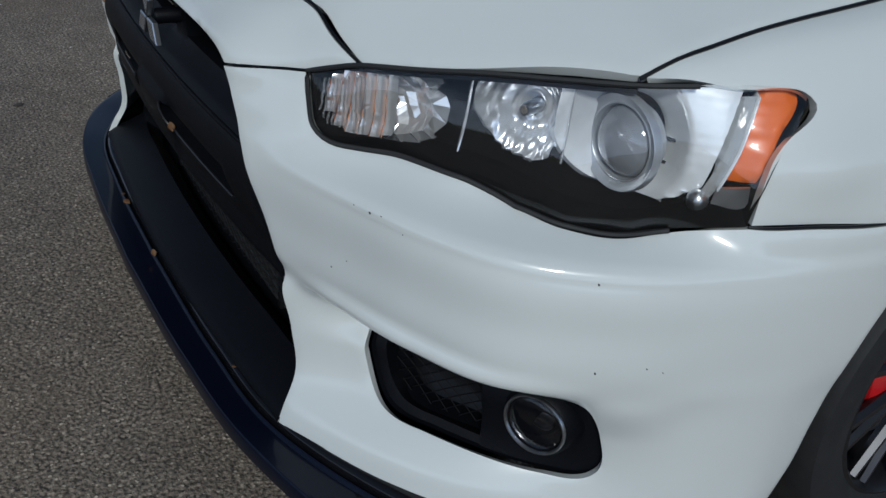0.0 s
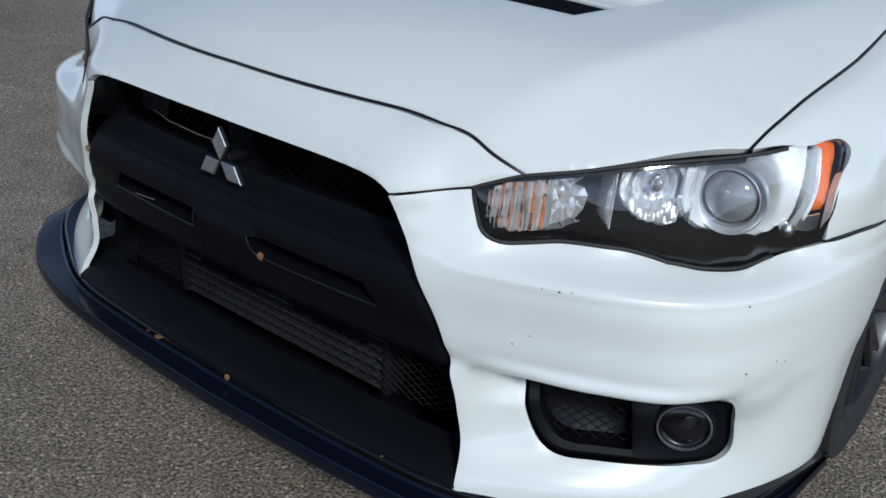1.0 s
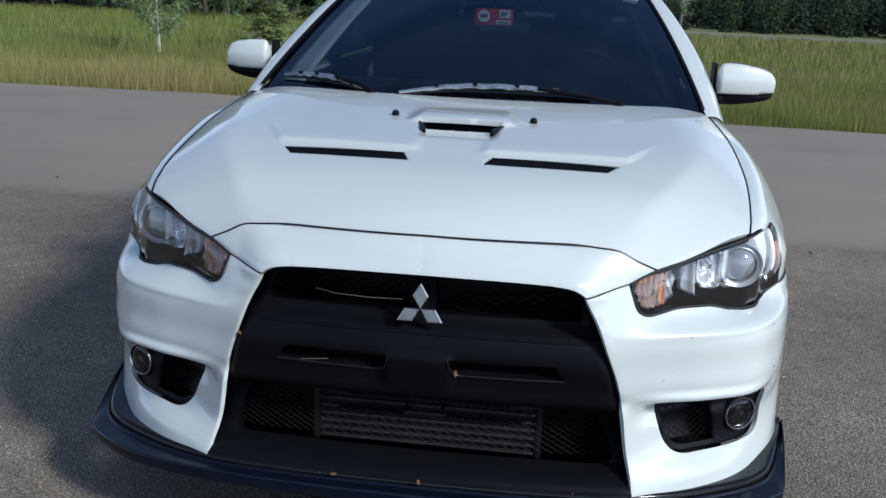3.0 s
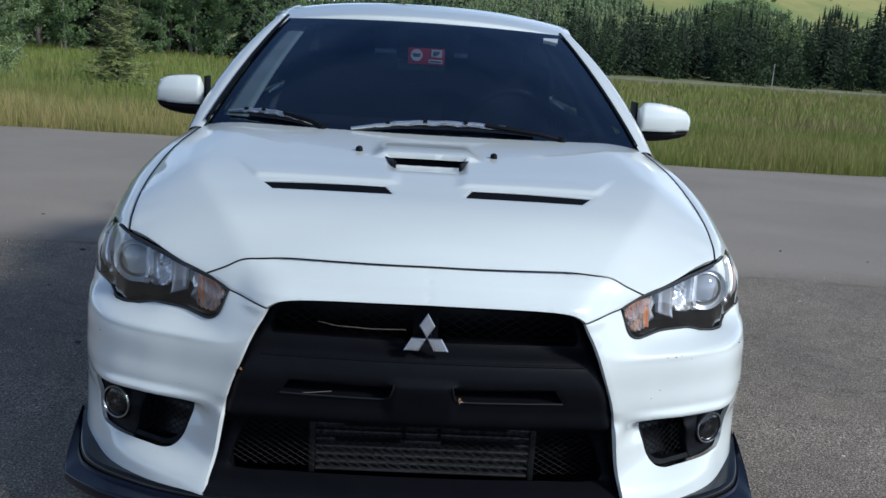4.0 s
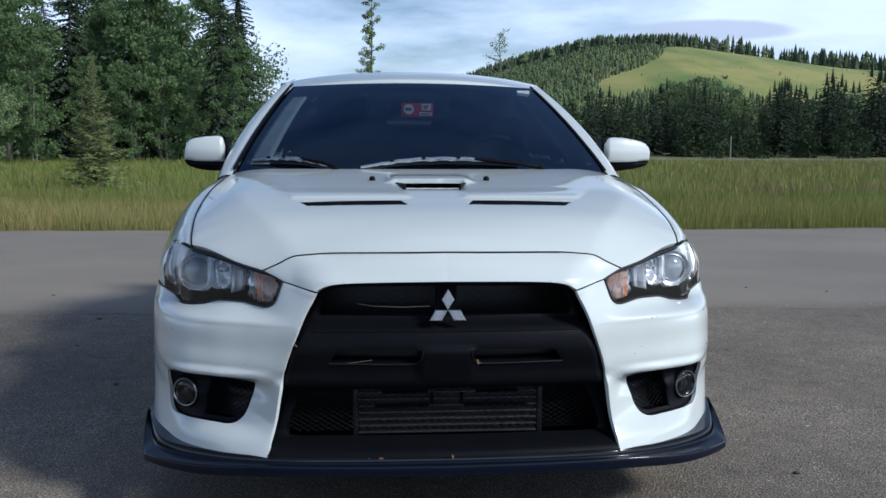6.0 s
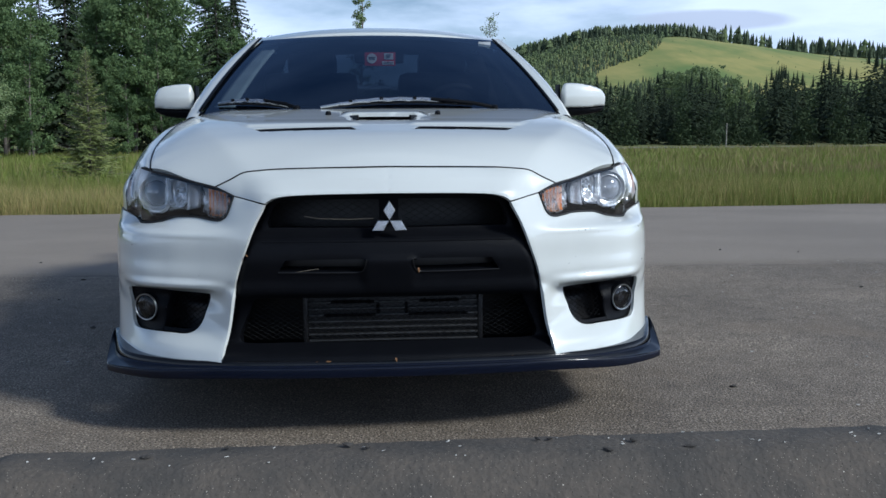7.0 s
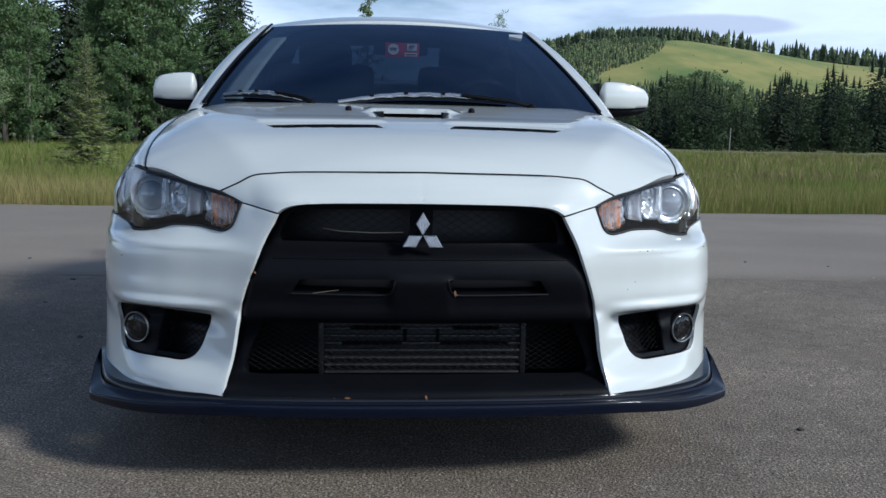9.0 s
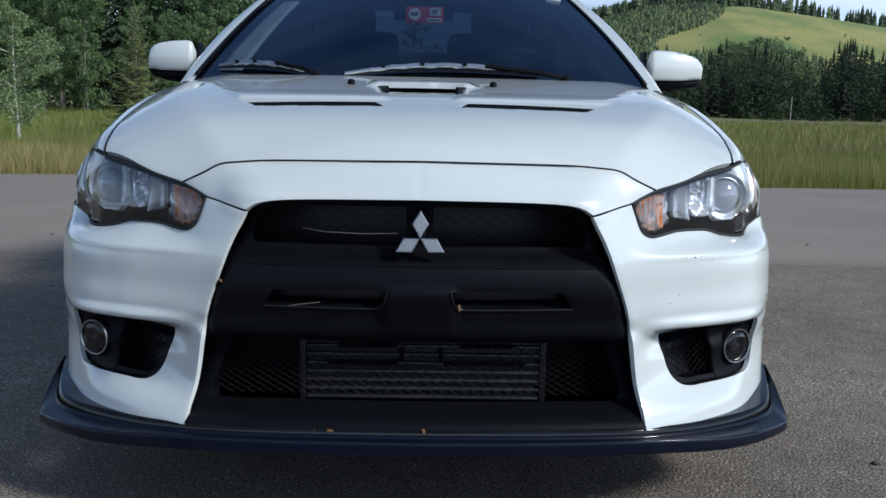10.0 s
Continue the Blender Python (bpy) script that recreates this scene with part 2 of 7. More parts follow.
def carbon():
    # blue in these blacks stands in for the sky mirrored in the clear coat
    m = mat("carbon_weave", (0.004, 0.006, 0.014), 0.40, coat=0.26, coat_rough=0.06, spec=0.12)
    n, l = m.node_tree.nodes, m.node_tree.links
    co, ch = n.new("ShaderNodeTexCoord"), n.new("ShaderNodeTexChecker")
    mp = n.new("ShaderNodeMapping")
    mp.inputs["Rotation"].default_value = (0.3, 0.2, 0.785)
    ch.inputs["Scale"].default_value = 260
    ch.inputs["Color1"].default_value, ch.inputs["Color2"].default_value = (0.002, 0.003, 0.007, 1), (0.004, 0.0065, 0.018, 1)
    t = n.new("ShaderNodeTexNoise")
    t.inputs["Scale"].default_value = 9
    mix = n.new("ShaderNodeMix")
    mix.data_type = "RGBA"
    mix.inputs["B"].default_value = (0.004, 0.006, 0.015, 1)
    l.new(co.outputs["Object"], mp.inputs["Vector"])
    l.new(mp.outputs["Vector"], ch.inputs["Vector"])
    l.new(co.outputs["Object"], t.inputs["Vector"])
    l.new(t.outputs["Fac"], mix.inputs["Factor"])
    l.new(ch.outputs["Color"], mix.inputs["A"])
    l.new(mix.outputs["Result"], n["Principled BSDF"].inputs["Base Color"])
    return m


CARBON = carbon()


# ---- mesh helpers ----
def mesh_ob(name, verts, faces, material, parent=None, label="", smooth=True, sharp=50):
    me = bpy.data.meshes.new(name)
    me.from_pydata([tuple(v) for v in verts], [], [tuple(f) for f in faces])
    me.materials.append(material)
    if smooth:
        me.polygons.foreach_set("use_smooth", [True] * len(me.polygons))
        me.set_sharp_from_angle(angle=radians(sharp))
    ob = new(name, me)
    if parent:
        ob.parent = parent
    if label:
        tagged(ob, label)
    return ob


def part(name, bm, material, parent, label="", smooth=True, sharp=40):
    """Links a bmesh as one mesh object under a thing or a part."""
    bmesh.ops.recalc_face_normals(bm, faces=bm.faces)
    me = bpy.data.meshes.new(name)
    bm.to_mesh(me)
    bm.free()
    me.materials.append(material)
    if smooth:
        me.polygons.foreach_set("use_smooth", [True] * len(me.polygons))
        me.set_sharp_from_angle(angle=radians(sharp))
    ob = new(name, me)
    if parent:
        ob.parent = parent
    if label:
        tagged(ob, label)
    return ob


def box(bm, m, size, bevel=0.0):
    """A box of that size at the pose m, its edges rounded."""
    r = bmesh.ops.create_cube(bm, size=1.0, matrix=m @ Matrix.Diagonal((*size, 1)))
    if bevel:
        edges = list({e for v in r["verts"] for e in v.link_edges})
        bmesh.ops.bevel(bm, geom=edges, offset=bevel, segments=2, affect="EDGES", profile=0.6)
    return bm


def rod(bm, a, b, r0, r1=None, sides=6):
    a, b = Vector(a), Vector(b)
    q = (b - a).to_track_quat("Z", "Y").to_matrix().to_4x4()
    bmesh.ops.create_cone(bm, cap_ends=True, segments=sides, radius1=r0, radius2=r0 if r1 is None else r1, depth=(b - a).length,
                          matrix=Matrix.Translation((a + b) / 2) @ q)
    return bm


def lathe(bm, profile, m, sides=40):
    """Spins (radius, height) pairs about the local z axis."""
    rings = []
    for r, h in profile:
        rings.append([bm.verts.new(m @ Vector((r * math.cos(2 * math.pi * i / sides), r * math.sin(2 * math.pi * i / sides), h))) for i in range(sides)])
    for a, b in zip(rings, rings[1:]):
        for i in range(sides):
            bm.faces.new((a[i], a[(i + 1) % sides], b[(i + 1) % sides], b[i]))
    return bm


def hermite(xs, ys, x):
    """A smooth curve through (xs, ys); ys may hold rows of values. x is an array."""
    xs, ys, x = np.asarray(xs, float), np.asarray(ys, float), np.asarray(x, float)
    d = np.diff(ys, axis=0) / np.diff(xs).reshape((-1,) + (1,) * (ys.ndim - 1))
    s = np.concatenate([d[:1], (d[1:] + d[:-1]) / 2, d[-1:]])
    flat = np.concatenate([np.zeros_like(d[:1], bool), d[1:] * d[:-1] <= 0, np.zeros_like(d[:1], bool)])
    s = np.where(flat, 0, s)
    i = np.clip(np.searchsorted(xs, x) - 1, 0, len(xs) - 2)
    h = xs[i + 1] - xs[i]
    t = (x - xs[i]) / h
    if ys.ndim > 1:
        h, t = h[:, None], t[:, None]
    mid = ys[i] * (1 + 2 * t) * (1 - t) ** 2 + ys[i + 1] * t * t * (3 - 2 * t) + h * (s[i] * t * (1 - t) ** 2 + s[i + 1] * t * t * (t - 1))
    low, high = ys[i] + s[i] * h * t, ys[i + 1] + s[i + 1] * h * (t - 1)
    return np.where(t < 0, low, np.where(t > 1, high, mid))


def outline(points, step, su=1.0, sv=1.0, closed=True):
    """Points (u, v) or (u, v, 1): a 1 marks a corner; between corners the line is a smooth spline. Sampled about every step."""
    n = len(points)
    p = [np.array(q[:2], float) * (su, sv) for q in points]
    c = [len(q) > 2 for q in points]
    out = []
    for i in range(n if closed else n - 1):
        a, b = p[i], p[(i + 1) % n]
        before = a - (b - a) if c[i] or (not closed and i == 0) else p[i - 1]
        after = b + (b - a) if c[(i + 1) % n] or (not closed and i == n - 2) else p[(i + 2) % n]
        size = np.linalg.norm(b - a)
        ta, tb = (b - before) / max(np.linalg.norm(b - before), 1e-9) * size, (after - a) / max(np.linalg.norm(after - a), 1e-9) * size
        k = max(1, round(size / step))
        for j in range(k):
            t = j / k
            out.append(a * (1 + 2 * t) * (1 - t) ** 2 + b * t * t * (3 - 2 * t) + ta * t * (1 - t) ** 2 + tb * t * t * (t - 1))
    if not closed:
        out.append(p[-1])
    return np.array(out) / (su, sv)


def inside(loops, q):
    odd = np.zeros(len(q), bool)
    for loop in loops:
        a, b = loop, np.roll(loop, -1, 0)
        for (x0, y0), (x1, y1) in zip(a, b):
            if y0 != y1:
                hit = ((y0 > q[:, 1]) != (y1 > q[:, 1])) & (q[:, 0] < (x1 - x0) * (q[:, 1] - y0) / (y1 - y0) + x0)
                odd ^= hit
    return odd


def filled(loops, step, su=1.0, sv=1.0):
    """Triangles that fill the first loop but for the others, with grid points every step. Returns points, triangles and the loops as indices."""
    from mathutils import geometry
    scaled = [lo * (su, sv) for lo in loops]
    rim = np.concatenate(scaled)
    lo, hi = rim.min(0), rim.max(0)
    ny = int((hi[1] - lo[1]) / (step * 0.87)) + 2
    nx = int((hi[0] - lo[0]) / step) + 2
    gy, gx = np.mgrid[0:ny, 0:nx]
    grid = np.stack([lo[0] + (gx + 0.5 * (gy % 2)) * step, lo[1] + gy * step * 0.87], -1).reshape(-1, 2)
    grid = grid[inside(scaled, grid)]
    near = np.full(len(grid), 1e9)
    for k in range(0, len(rim), 64):
        near = np.minimum(near, np.linalg.norm(grid[:, None] - rim[None, k:k + 64], axis=2).min(1))
    grid = grid[near > step * 0.55]
    verts = np.concatenate([rim, grid])
    edges, at = [], 0
    for s in scaled:
        edges += [(at + i, at + (i + 1) % len(s)) for i in range(len(s))]
        at += len(s)
    got, _, tris, came, _, _ = geometry.delaunay_2d_cdt([Vector(v) for v in verts], edges, [], 0, 1e-6)
    got = np.array([tuple(v) for v in got])
    tris = np.array([t for t in tris if len(t) == 3])
    tris = tris[inside(scaled, got[tris].mean(1))]
    back = {o: k for k, c in enumerate(came) for o in c}
    rings, at = [], 0
    for s in scaled:
        rings.append([back[at + i] for i in range(len(s)) if at + i in back])
        at += len(s)
    return got / (su, sv), tris, rings


def skin(fn, loops, step, su=1.0, sv=1.0, depth=0.012, soft=0.0012, skip_rim=None, flip=False):
    """A panel on the surface fn(u, v) -> points, cut to the loops, with folded-in rims of that depth. Returns verts and faces."""
    uv, tris, rings = filled(loops, step, su, sv)
    e = 1e-4
    p = fn(uv[:, 0], uv[:, 1])
    du = fn(uv[:, 0] + e / su, uv[:, 1]) - p
    dv = p - fn(uv[:, 0], uv[:, 1] - e / sv)
    nrm = np.cross(du, dv)
    nrm /= np.linalg.norm(nrm, axis=1)[:, None] + 1e-12
    if flip:
        nrm = -nrm
    verts, faces = p.copy(), []
    for ring in rings:
        verts[ring] -= nrm[ring] * soft
    verts = list(verts)
    for a, b, c in tris:
        out = np.cross(p[b] - p[a], p[c] - p[a]) @ nrm[a]
        faces.append((a, b, c) if out > 0 else (a, c, b))
    if depth:
        for ring in rings:
            low = {}
            for k in ring:
                low[k] = len(verts)
                verts.append(p[k] - nrm[k] * depth)
            for a, b in zip(ring, ring[1:] + ring[:1]):
                if skip_rim is not None and skip_rim(p[a]) and skip_rim(p[b]):
                    continue
                faces.append((a, b, low[b], low[a]))
    return np.array(verts), faces


def mirrored(verts, faces):
    """The mesh and its mirror image in x = 0, welded along it."""
    v = verts.copy()
    mid = np.abs(v[:, 0]) < 0.004
    v[mid, 0] = 0
    n = len(v)
    w = v * (-1, 1, 1)
    link = {i: (i if mid[i] else n + i) for i in range(n)}
    return np.concatenate([v, w]), list(faces) + [tuple(link[i] for i in reversed(f)) for f in faces]


def tidy(ob):
    bm = bmesh.new()
    bm.from_mesh(ob.data)
    bmesh.ops.delete(bm, geom=[v for v in bm.verts if not v.link_faces], context="VERTS")
    bmesh.ops.recalc_face_normals(bm, faces=bm.faces)
    bm.to_mesh(ob.data)
    bm.free()
    return ob


def sided(verts, faces, side):
    if side > 0:
        return verts, faces
    return verts * (-1, 1, 1), [tuple(reversed(f)) for f in faces]


def full(half):
    """A closed outline from the half with x >= 0, listed from the axis round to the axis."""
    other = [(-q[0], *q[1:]) for q in reversed(half) if q[0] > 1e-6]
    return list(half) + other


def tube_along(points, r, sides=6, closed=False):
    """A thin tube through the points. Returns verts and faces."""
    pts = [Vector(p) for p in points]
    n, verts, faces = len(pts), [], []
    for i, p in enumerate(pts):
        a = pts[i - 1] if i or closed else p
        b = pts[(i + 1) % n] if i < n - 1 or closed else p
        t = (b - a).normalized()
        u = t.cross(Vector((0.02, 0.05, 1.0))).normalized()
        w = t.cross(u)
        verts += [p + r * (math.cos(2 * math.pi * k / sides) * u + math.sin(2 * math.pi * k / sides) * w) for k in range(sides)]
    for i in range(n if closed else n - 1):
        j = (i + 1) % n
        faces += [(i * sides + k, i * sides + (k + 1) % sides, j * sides + (k + 1) % sides, j * sides + k) for k in range(sides)]
    if not closed:
        faces += [tuple(range(sides)), tuple((n - 1) * sides + k for k in reversed(range(sides)))]
    return np.array([tuple(v) for v in verts]), faces


# ---- ground ----
def ground_z(y):
    """The lot is level round the car and falls gently to the meadow."""
    y = np.asarray(y, float)
    return -0.47 * np.clip((y - 1.2) / 12.0, 0, 1) ** 1.15 - 0.36 * np.clip((y - 16.0) / 44.0, 0, 1)


def asphalt():
    m = bpy.data.materials.new("worn_asphalt")
    m.use_nodes = True
    n, l = m.node_tree.nodes, m.node_tree.links
    b = n["Principled BSDF"]
    b.inputs["Roughness"].default_value = 0.85
    co = n.new("ShaderNodeTexCoord")

    def noise_tex(scale, detail=5):
        t = n.new("ShaderNodeTexNoise")
        t.inputs["Scale"].default_value, t.inputs["Detail"].default_value = scale, detail
        l.new(co.outputs["Object"], t.inputs["Vector"])
        return t.outputs["Fac"]

    def ramp(fac, a, b2, ca, cb):
        r = n.new("ShaderNodeValToRGB")
        r.color_ramp.elements[0].position, r.color_ramp.elements[1].position = a, b2
        r.color_ramp.elements[0].color, r.color_ramp.elements[1].color = (*ca, 1), (*cb, 1)
        l.new(fac, r.inputs["Fac"])
        return r.outputs["Color"]

    def mixed(kind, fac, a, c):
        x = n.new("ShaderNodeMix")
        x.data_type, x.blend_type = "RGBA", kind
        if isinstance(fac, float):
            x.inputs["Factor"].default_value = fac
        else:
            l.new(fac, x.inputs["Factor"])
        l.new(a, x.inputs["A"])
        l.new(c, x.inputs["B"])
        return x.outputs["Result"]

    def voronoi(scale):
        t = n.new("ShaderNodeTexVoronoi")
        t.inputs["Scale"].default_value = scale
        l.new(co.outputs["Object"], t.inputs["Vector"])
        return t

    def times(a, c):
        m2 = n.new("ShaderNodeMath")
        m2.operation = "MULTIPLY"
        l.new(a, m2.inputs[0])
        l.new(c, m2.inputs[1])
        return m2.outputs[0]

    def plain(c):
        q = n.new("ShaderNodeRGB")
        q.outputs[0].default_value = (*c, 1)
        return q.outputs[0]

    # binder with fine sand, then two sizes of stone chips laid bare
    col = ramp(noise_tex(140, 8), 0.36, 0.66, (0.050, 0.042, 0.033), (0.295, 0.247, 0.196))
    for scale, share, reach in ((130, 0.52, 0.42), (85, 0.80, 0.40), (48, 0.90, 0.30)):
        chips = voronoi(scale)
        near_chip = ramp(chips.outputs["Distance"], reach - 0.10, reach, (1, 1, 1), (0, 0, 0))
        bare = ramp(chips.outputs["Color"], share, share + 0.06, (0, 0, 0), (1, 1, 1))
        tone = ramp(chips.outputs["Color"], share, 1.0, (0.21, 0.18, 0.145), (0.54, 0.465, 0.37))
        col = mixed("MIX", times(near_chip, bare), col, tone)
    dark_chips = voronoi(120)
    col = mixed("MIX", times(ramp(dark_chips.outputs["Distance"], 0.30, 0.42, (1, 1, 1), (0, 0, 0)), ramp(dark_chips.outputs["Color"], 0.80, 0.84, (0, 0, 0), (1, 1, 1))), col, plain((0.045, 0.040, 0.036)))
    patch = ramp(noise_tex(0.7, 6), 0.35, 0.7, (0.84, 0.83, 0.82), (1.26, 1.24, 1.20))
    stain = ramp(noise_tex(9, 7), 0.30, 0.6, (0.82, 0.81, 0.80), (1.05, 1.05, 1.05))
    col = mixed("MULTIPLY", 1.0, col, patch)
    col = mixed("MULTIPLY", 1.0, col, stain)
    # dusty brown film in broad drifts
    col = mixed("MIX", ramp(noise_tex(1.1, 7), 0.56, 0.74, (0, 0, 0), (0.42, 0.42, 0.42)), col, plain((0.190, 0.142, 0.095)))
    # the older, coarser surface near the stop ends in a joint; beyond it the asphalt is finer and paler
    sep, wob, zone = n.new("ShaderNodeSeparateXYZ"), n.new("ShaderNodeMath"), n.new("ShaderNodeMapRange")
    l.new(co.outputs["Object"], sep.inputs["Vector"])
    wob.operation = "MULTIPLY_ADD"
    wob.inputs[1].default_value = 0.5
    l.new(noise_tex(1.5, 4), wob.inputs[0])
    l.new(sep.outputs["Y"], wob.inputs[2])
    zone.inputs["From Min"].default_value, zone.inputs["From Max"].default_value = 4.02, 4.44
    l.new(wob.outputs[0], zone.inputs["Value"])
    smooth_top = ramp(noise_tex(220, 4), 0.3, 0.7, (0.190, 0.160, 0.130), (0.330, 0.283, 0.232))
    streak = ramp(noise_tex(0.5, 5), 0.35, 0.7, (0.86, 0.86, 0.86), (1.08, 1.07, 1.06))
    col = mixed("MIX", zone.outputs["Result"], col, mixed("MULTIPLY", 1.0, smooth_top, streak))
    # broken dark line of the joint
    line = n.new("ShaderNodeValToRGB")
    line.color_ramp.elements[0].position, line.color_ramp.elements[1].position = 0.02, 0.34
    line.color_ramp.elements[0].color = line.color_ramp.elements[1].color = (0, 0, 0, 1)
    line.color_ramp.elements.new(0.18).color = (0.6, 0.6, 0.6, 1)
    l.new(zone.outputs["Result"], line.inputs["Fac"])
    col = mixed("MIX", times(line.outputs["Color"], ramp(noise_tex(2.2, 5), 0.42, 0.60, (0, 0, 0), (1, 1, 1))), col, plain((0.075, 0.064, 0.055)))
    l.new(col, b.inputs["Base Color"])
    k = n.new("ShaderNodeBump")
    k.inputs["Strength"].default_value, k.inputs["Distance"].default_value = 1.0, 0.007
    l.new(noise_tex(130, 3), k.inputs["Height"])
    l.new(k.outputs["Normal"], b.inputs["Normal"])
    return m


ASPHALT = asphalt()
MEADOW = mat("meadow_floor", (0.14, 0.17, 0.040), 0.95, vary=0.7, scale=0.35, fine=0.5, fine_scale=9, dark=(0.21, 0.18, 0.07))
EDGE_Y = 13.2


def sheet(name, xs, ys, zfn, material, label):
    xs, ys = np.asarray(xs, float), np.asarray(ys, float)
    gx, gy = np.meshgrid(xs, ys)
    v = np.stack([gx, gy, zfn(gx, gy)], -1).reshape(-1, 3)
    k = len(xs)
    f = [(j * k + i, j * k + i + 1, (j + 1) * k + i + 1, (j + 1) * k + i) for j in range(len(ys) - 1) for i in range(k - 1)]
    return tagged(mesh_ob(name, v, f, material), label, "ground", kind="structure")


span = np.concatenate([[-4000, -2000, -800, -300, -120, -60], np.linspace(-40, 40, 41), [60, 120, 300, 800, 2000, 4000]])
depth_rows = np.concatenate([[-3000, -800, -200, -60, -30], np.linspace(-20, 60, 61), [80, 120, 200, 400, 900, 2000, 4500]])
sheet("ground", span, depth_rows, lambda x, y: ground_z(y) - 0.035 + 0.05 * np.sin(x * 0.3 + y * 0.23) * np.clip((y - 14) / 10, 0, 1), MEADOW,
      "green meadow ground of grass and earth out to the hills")


def lot_edge(x):
    return EDGE_Y + 0.10 * np.sin(x * 0.9) + 0.05 * np.sin(x * 3.1 + 1)


lot_x = np.linspace(-45, 45, 181)
lot_t = np.linspace(0, 1, 60)


def lot_mesh():
    gx, gt = np.meshgrid(lot_x, lot_t)
    gy = -25 + (lot_edge(gx) + 25) * gt
    v = np.stack([gx, gy, ground_z(gy)], -1).reshape(-1, 3)
    k, n = len(lot_x), len(lot_t)
    f = [(j * k + i, j * k + i + 1, (j + 1) * k + i + 1, (j + 1) * k + i) for j in range(n - 1) for i in range(k - 1)]
    base = len(v)
    v = np.concatenate([v, v[-k:] - (0, 0, 0.05)])
    f += [((n - 1) * k + i, (n - 1) * k + i + 1, base + i + 1, base + i) for i in range(k - 1)]
    return tagged(mesh_ob("pavement", v, f, ASPHALT), "worn grey asphalt of a parking lot with pale aggregate", "pavement", kind="structure")


lot_mesh()

# ---- the car: surfaces ----
car = tagged(new("sports_car"), "white four-door sports saloon parked nose-out on asphalt", "car")
CX, CY = 0.40, 0.80
STATIONS = (-118, -108, -98, -88, -78, -68, -58, -48, -38, -28, -18, -8)
SECTIONS = {}


def section(z, *radii):
    """The nose's plan curve at height z: radii about the axis at (CX, CY), one a station."""
    SECTIONS[z] = radii


section(0.180, 0.954, 0.895, 0.837, 0.784, 0.739, 0.702, 0.669, 0.633, 0.601, 0.565, 0.520, 0.513)
section(0.220, 0.945, 0.884, 0.821, 0.760, 0.714, 0.682, 0.654, 0.621, 0.594, 0.565, 0.521, 0.513)
section(0.260, 0.936, 0.874, 0.810, 0.740, 0.699, 0.671, 0.642, 0.608, 0.590, 0.563, 0.523, 0.513)
section(0.300, 0.929, 0.866, 0.800, 0.727, 0.667, 0.636, 0.619, 0.599, 0.588, 0.560, 0.524, 0.513)
section(0.360, 0.921, 0.860, 0.795, 0.726, 0.650, 0.621, 0.618, 0.604, 0.587, 0.558, 0.525, 0.513)
section(0.428, 0.916, 0.858, 0.795, 0.723, 0.656, 0.639, 0.640, 0.627, 0.590, 0.558, 0.527, 0.513)
section(0.436, 0.914, 0.857, 0.796, 0.714, 0.676, 0.667, 0.662, 0.629, 0.591, 0.558, 0.528, 0.513)
section(0.470, 0.910, 0.856, 0.799, 0.719, 0.686, 0.677, 0.671, 0.634, 0.591, 0.557, 0.530, 0.513)
section(0.520, 0.904, 0.853, 0.801, 0.722, 0.687, 0.676, 0.667, 0.631, 0.590, 0.556, 0.530, 0.513)
section(0.585, 0.893, 0.846, 0.796, 0.725, 0.689, 0.676, 0.661, 0.624, 0.584, 0.552, 0.527, 0.507)
section(0.602, 0.886, 0.840, 0.790, 0.723, 0.687, 0.672, 0.653, 0.615, 0.579, 0.549, 0.525, 0.504)
section(0.614, 0.882, 0.835, 0.787, 0.720, 0.670, 0.648, 0.618, 0.580, 0.566, 0.544, 0.521, 0.501)
section(0.622, 0.880, 0.833, 0.785, 0.717, 0.658, 0.633, 0.596, 0.559, 0.560, 0.543, 0.520, 0.500)
section(0.660, 0.871, 0.822, 0.779, 0.705, 0.635, 0.607, 0.571, 0.548, 0.552, 0.534, 0.510, 0.493)
section(0.700, 0.861, 0.803, 0.763, 0.690, 0.632, 0.595, 0.562, 0.548, 0.553, 0.523, 0.498, 0.487)
section(0.740, 0.846, 0.779, 0.730, 0.674, 0.631, 0.590, 0.561, 0.547, 0.538, 0.508, 0.485, 0.481)
section(0.800, 0.815, 0.740, 0.683, 0.640, 0.607, 0.578, 0.553, 0.533, 0.504, 0.480, 0.472, 0.472)
ROW_Z = np.array(sorted(SECTIONS))
ROW_R = np.array([SECTIONS[z] for z in ROW_Z])


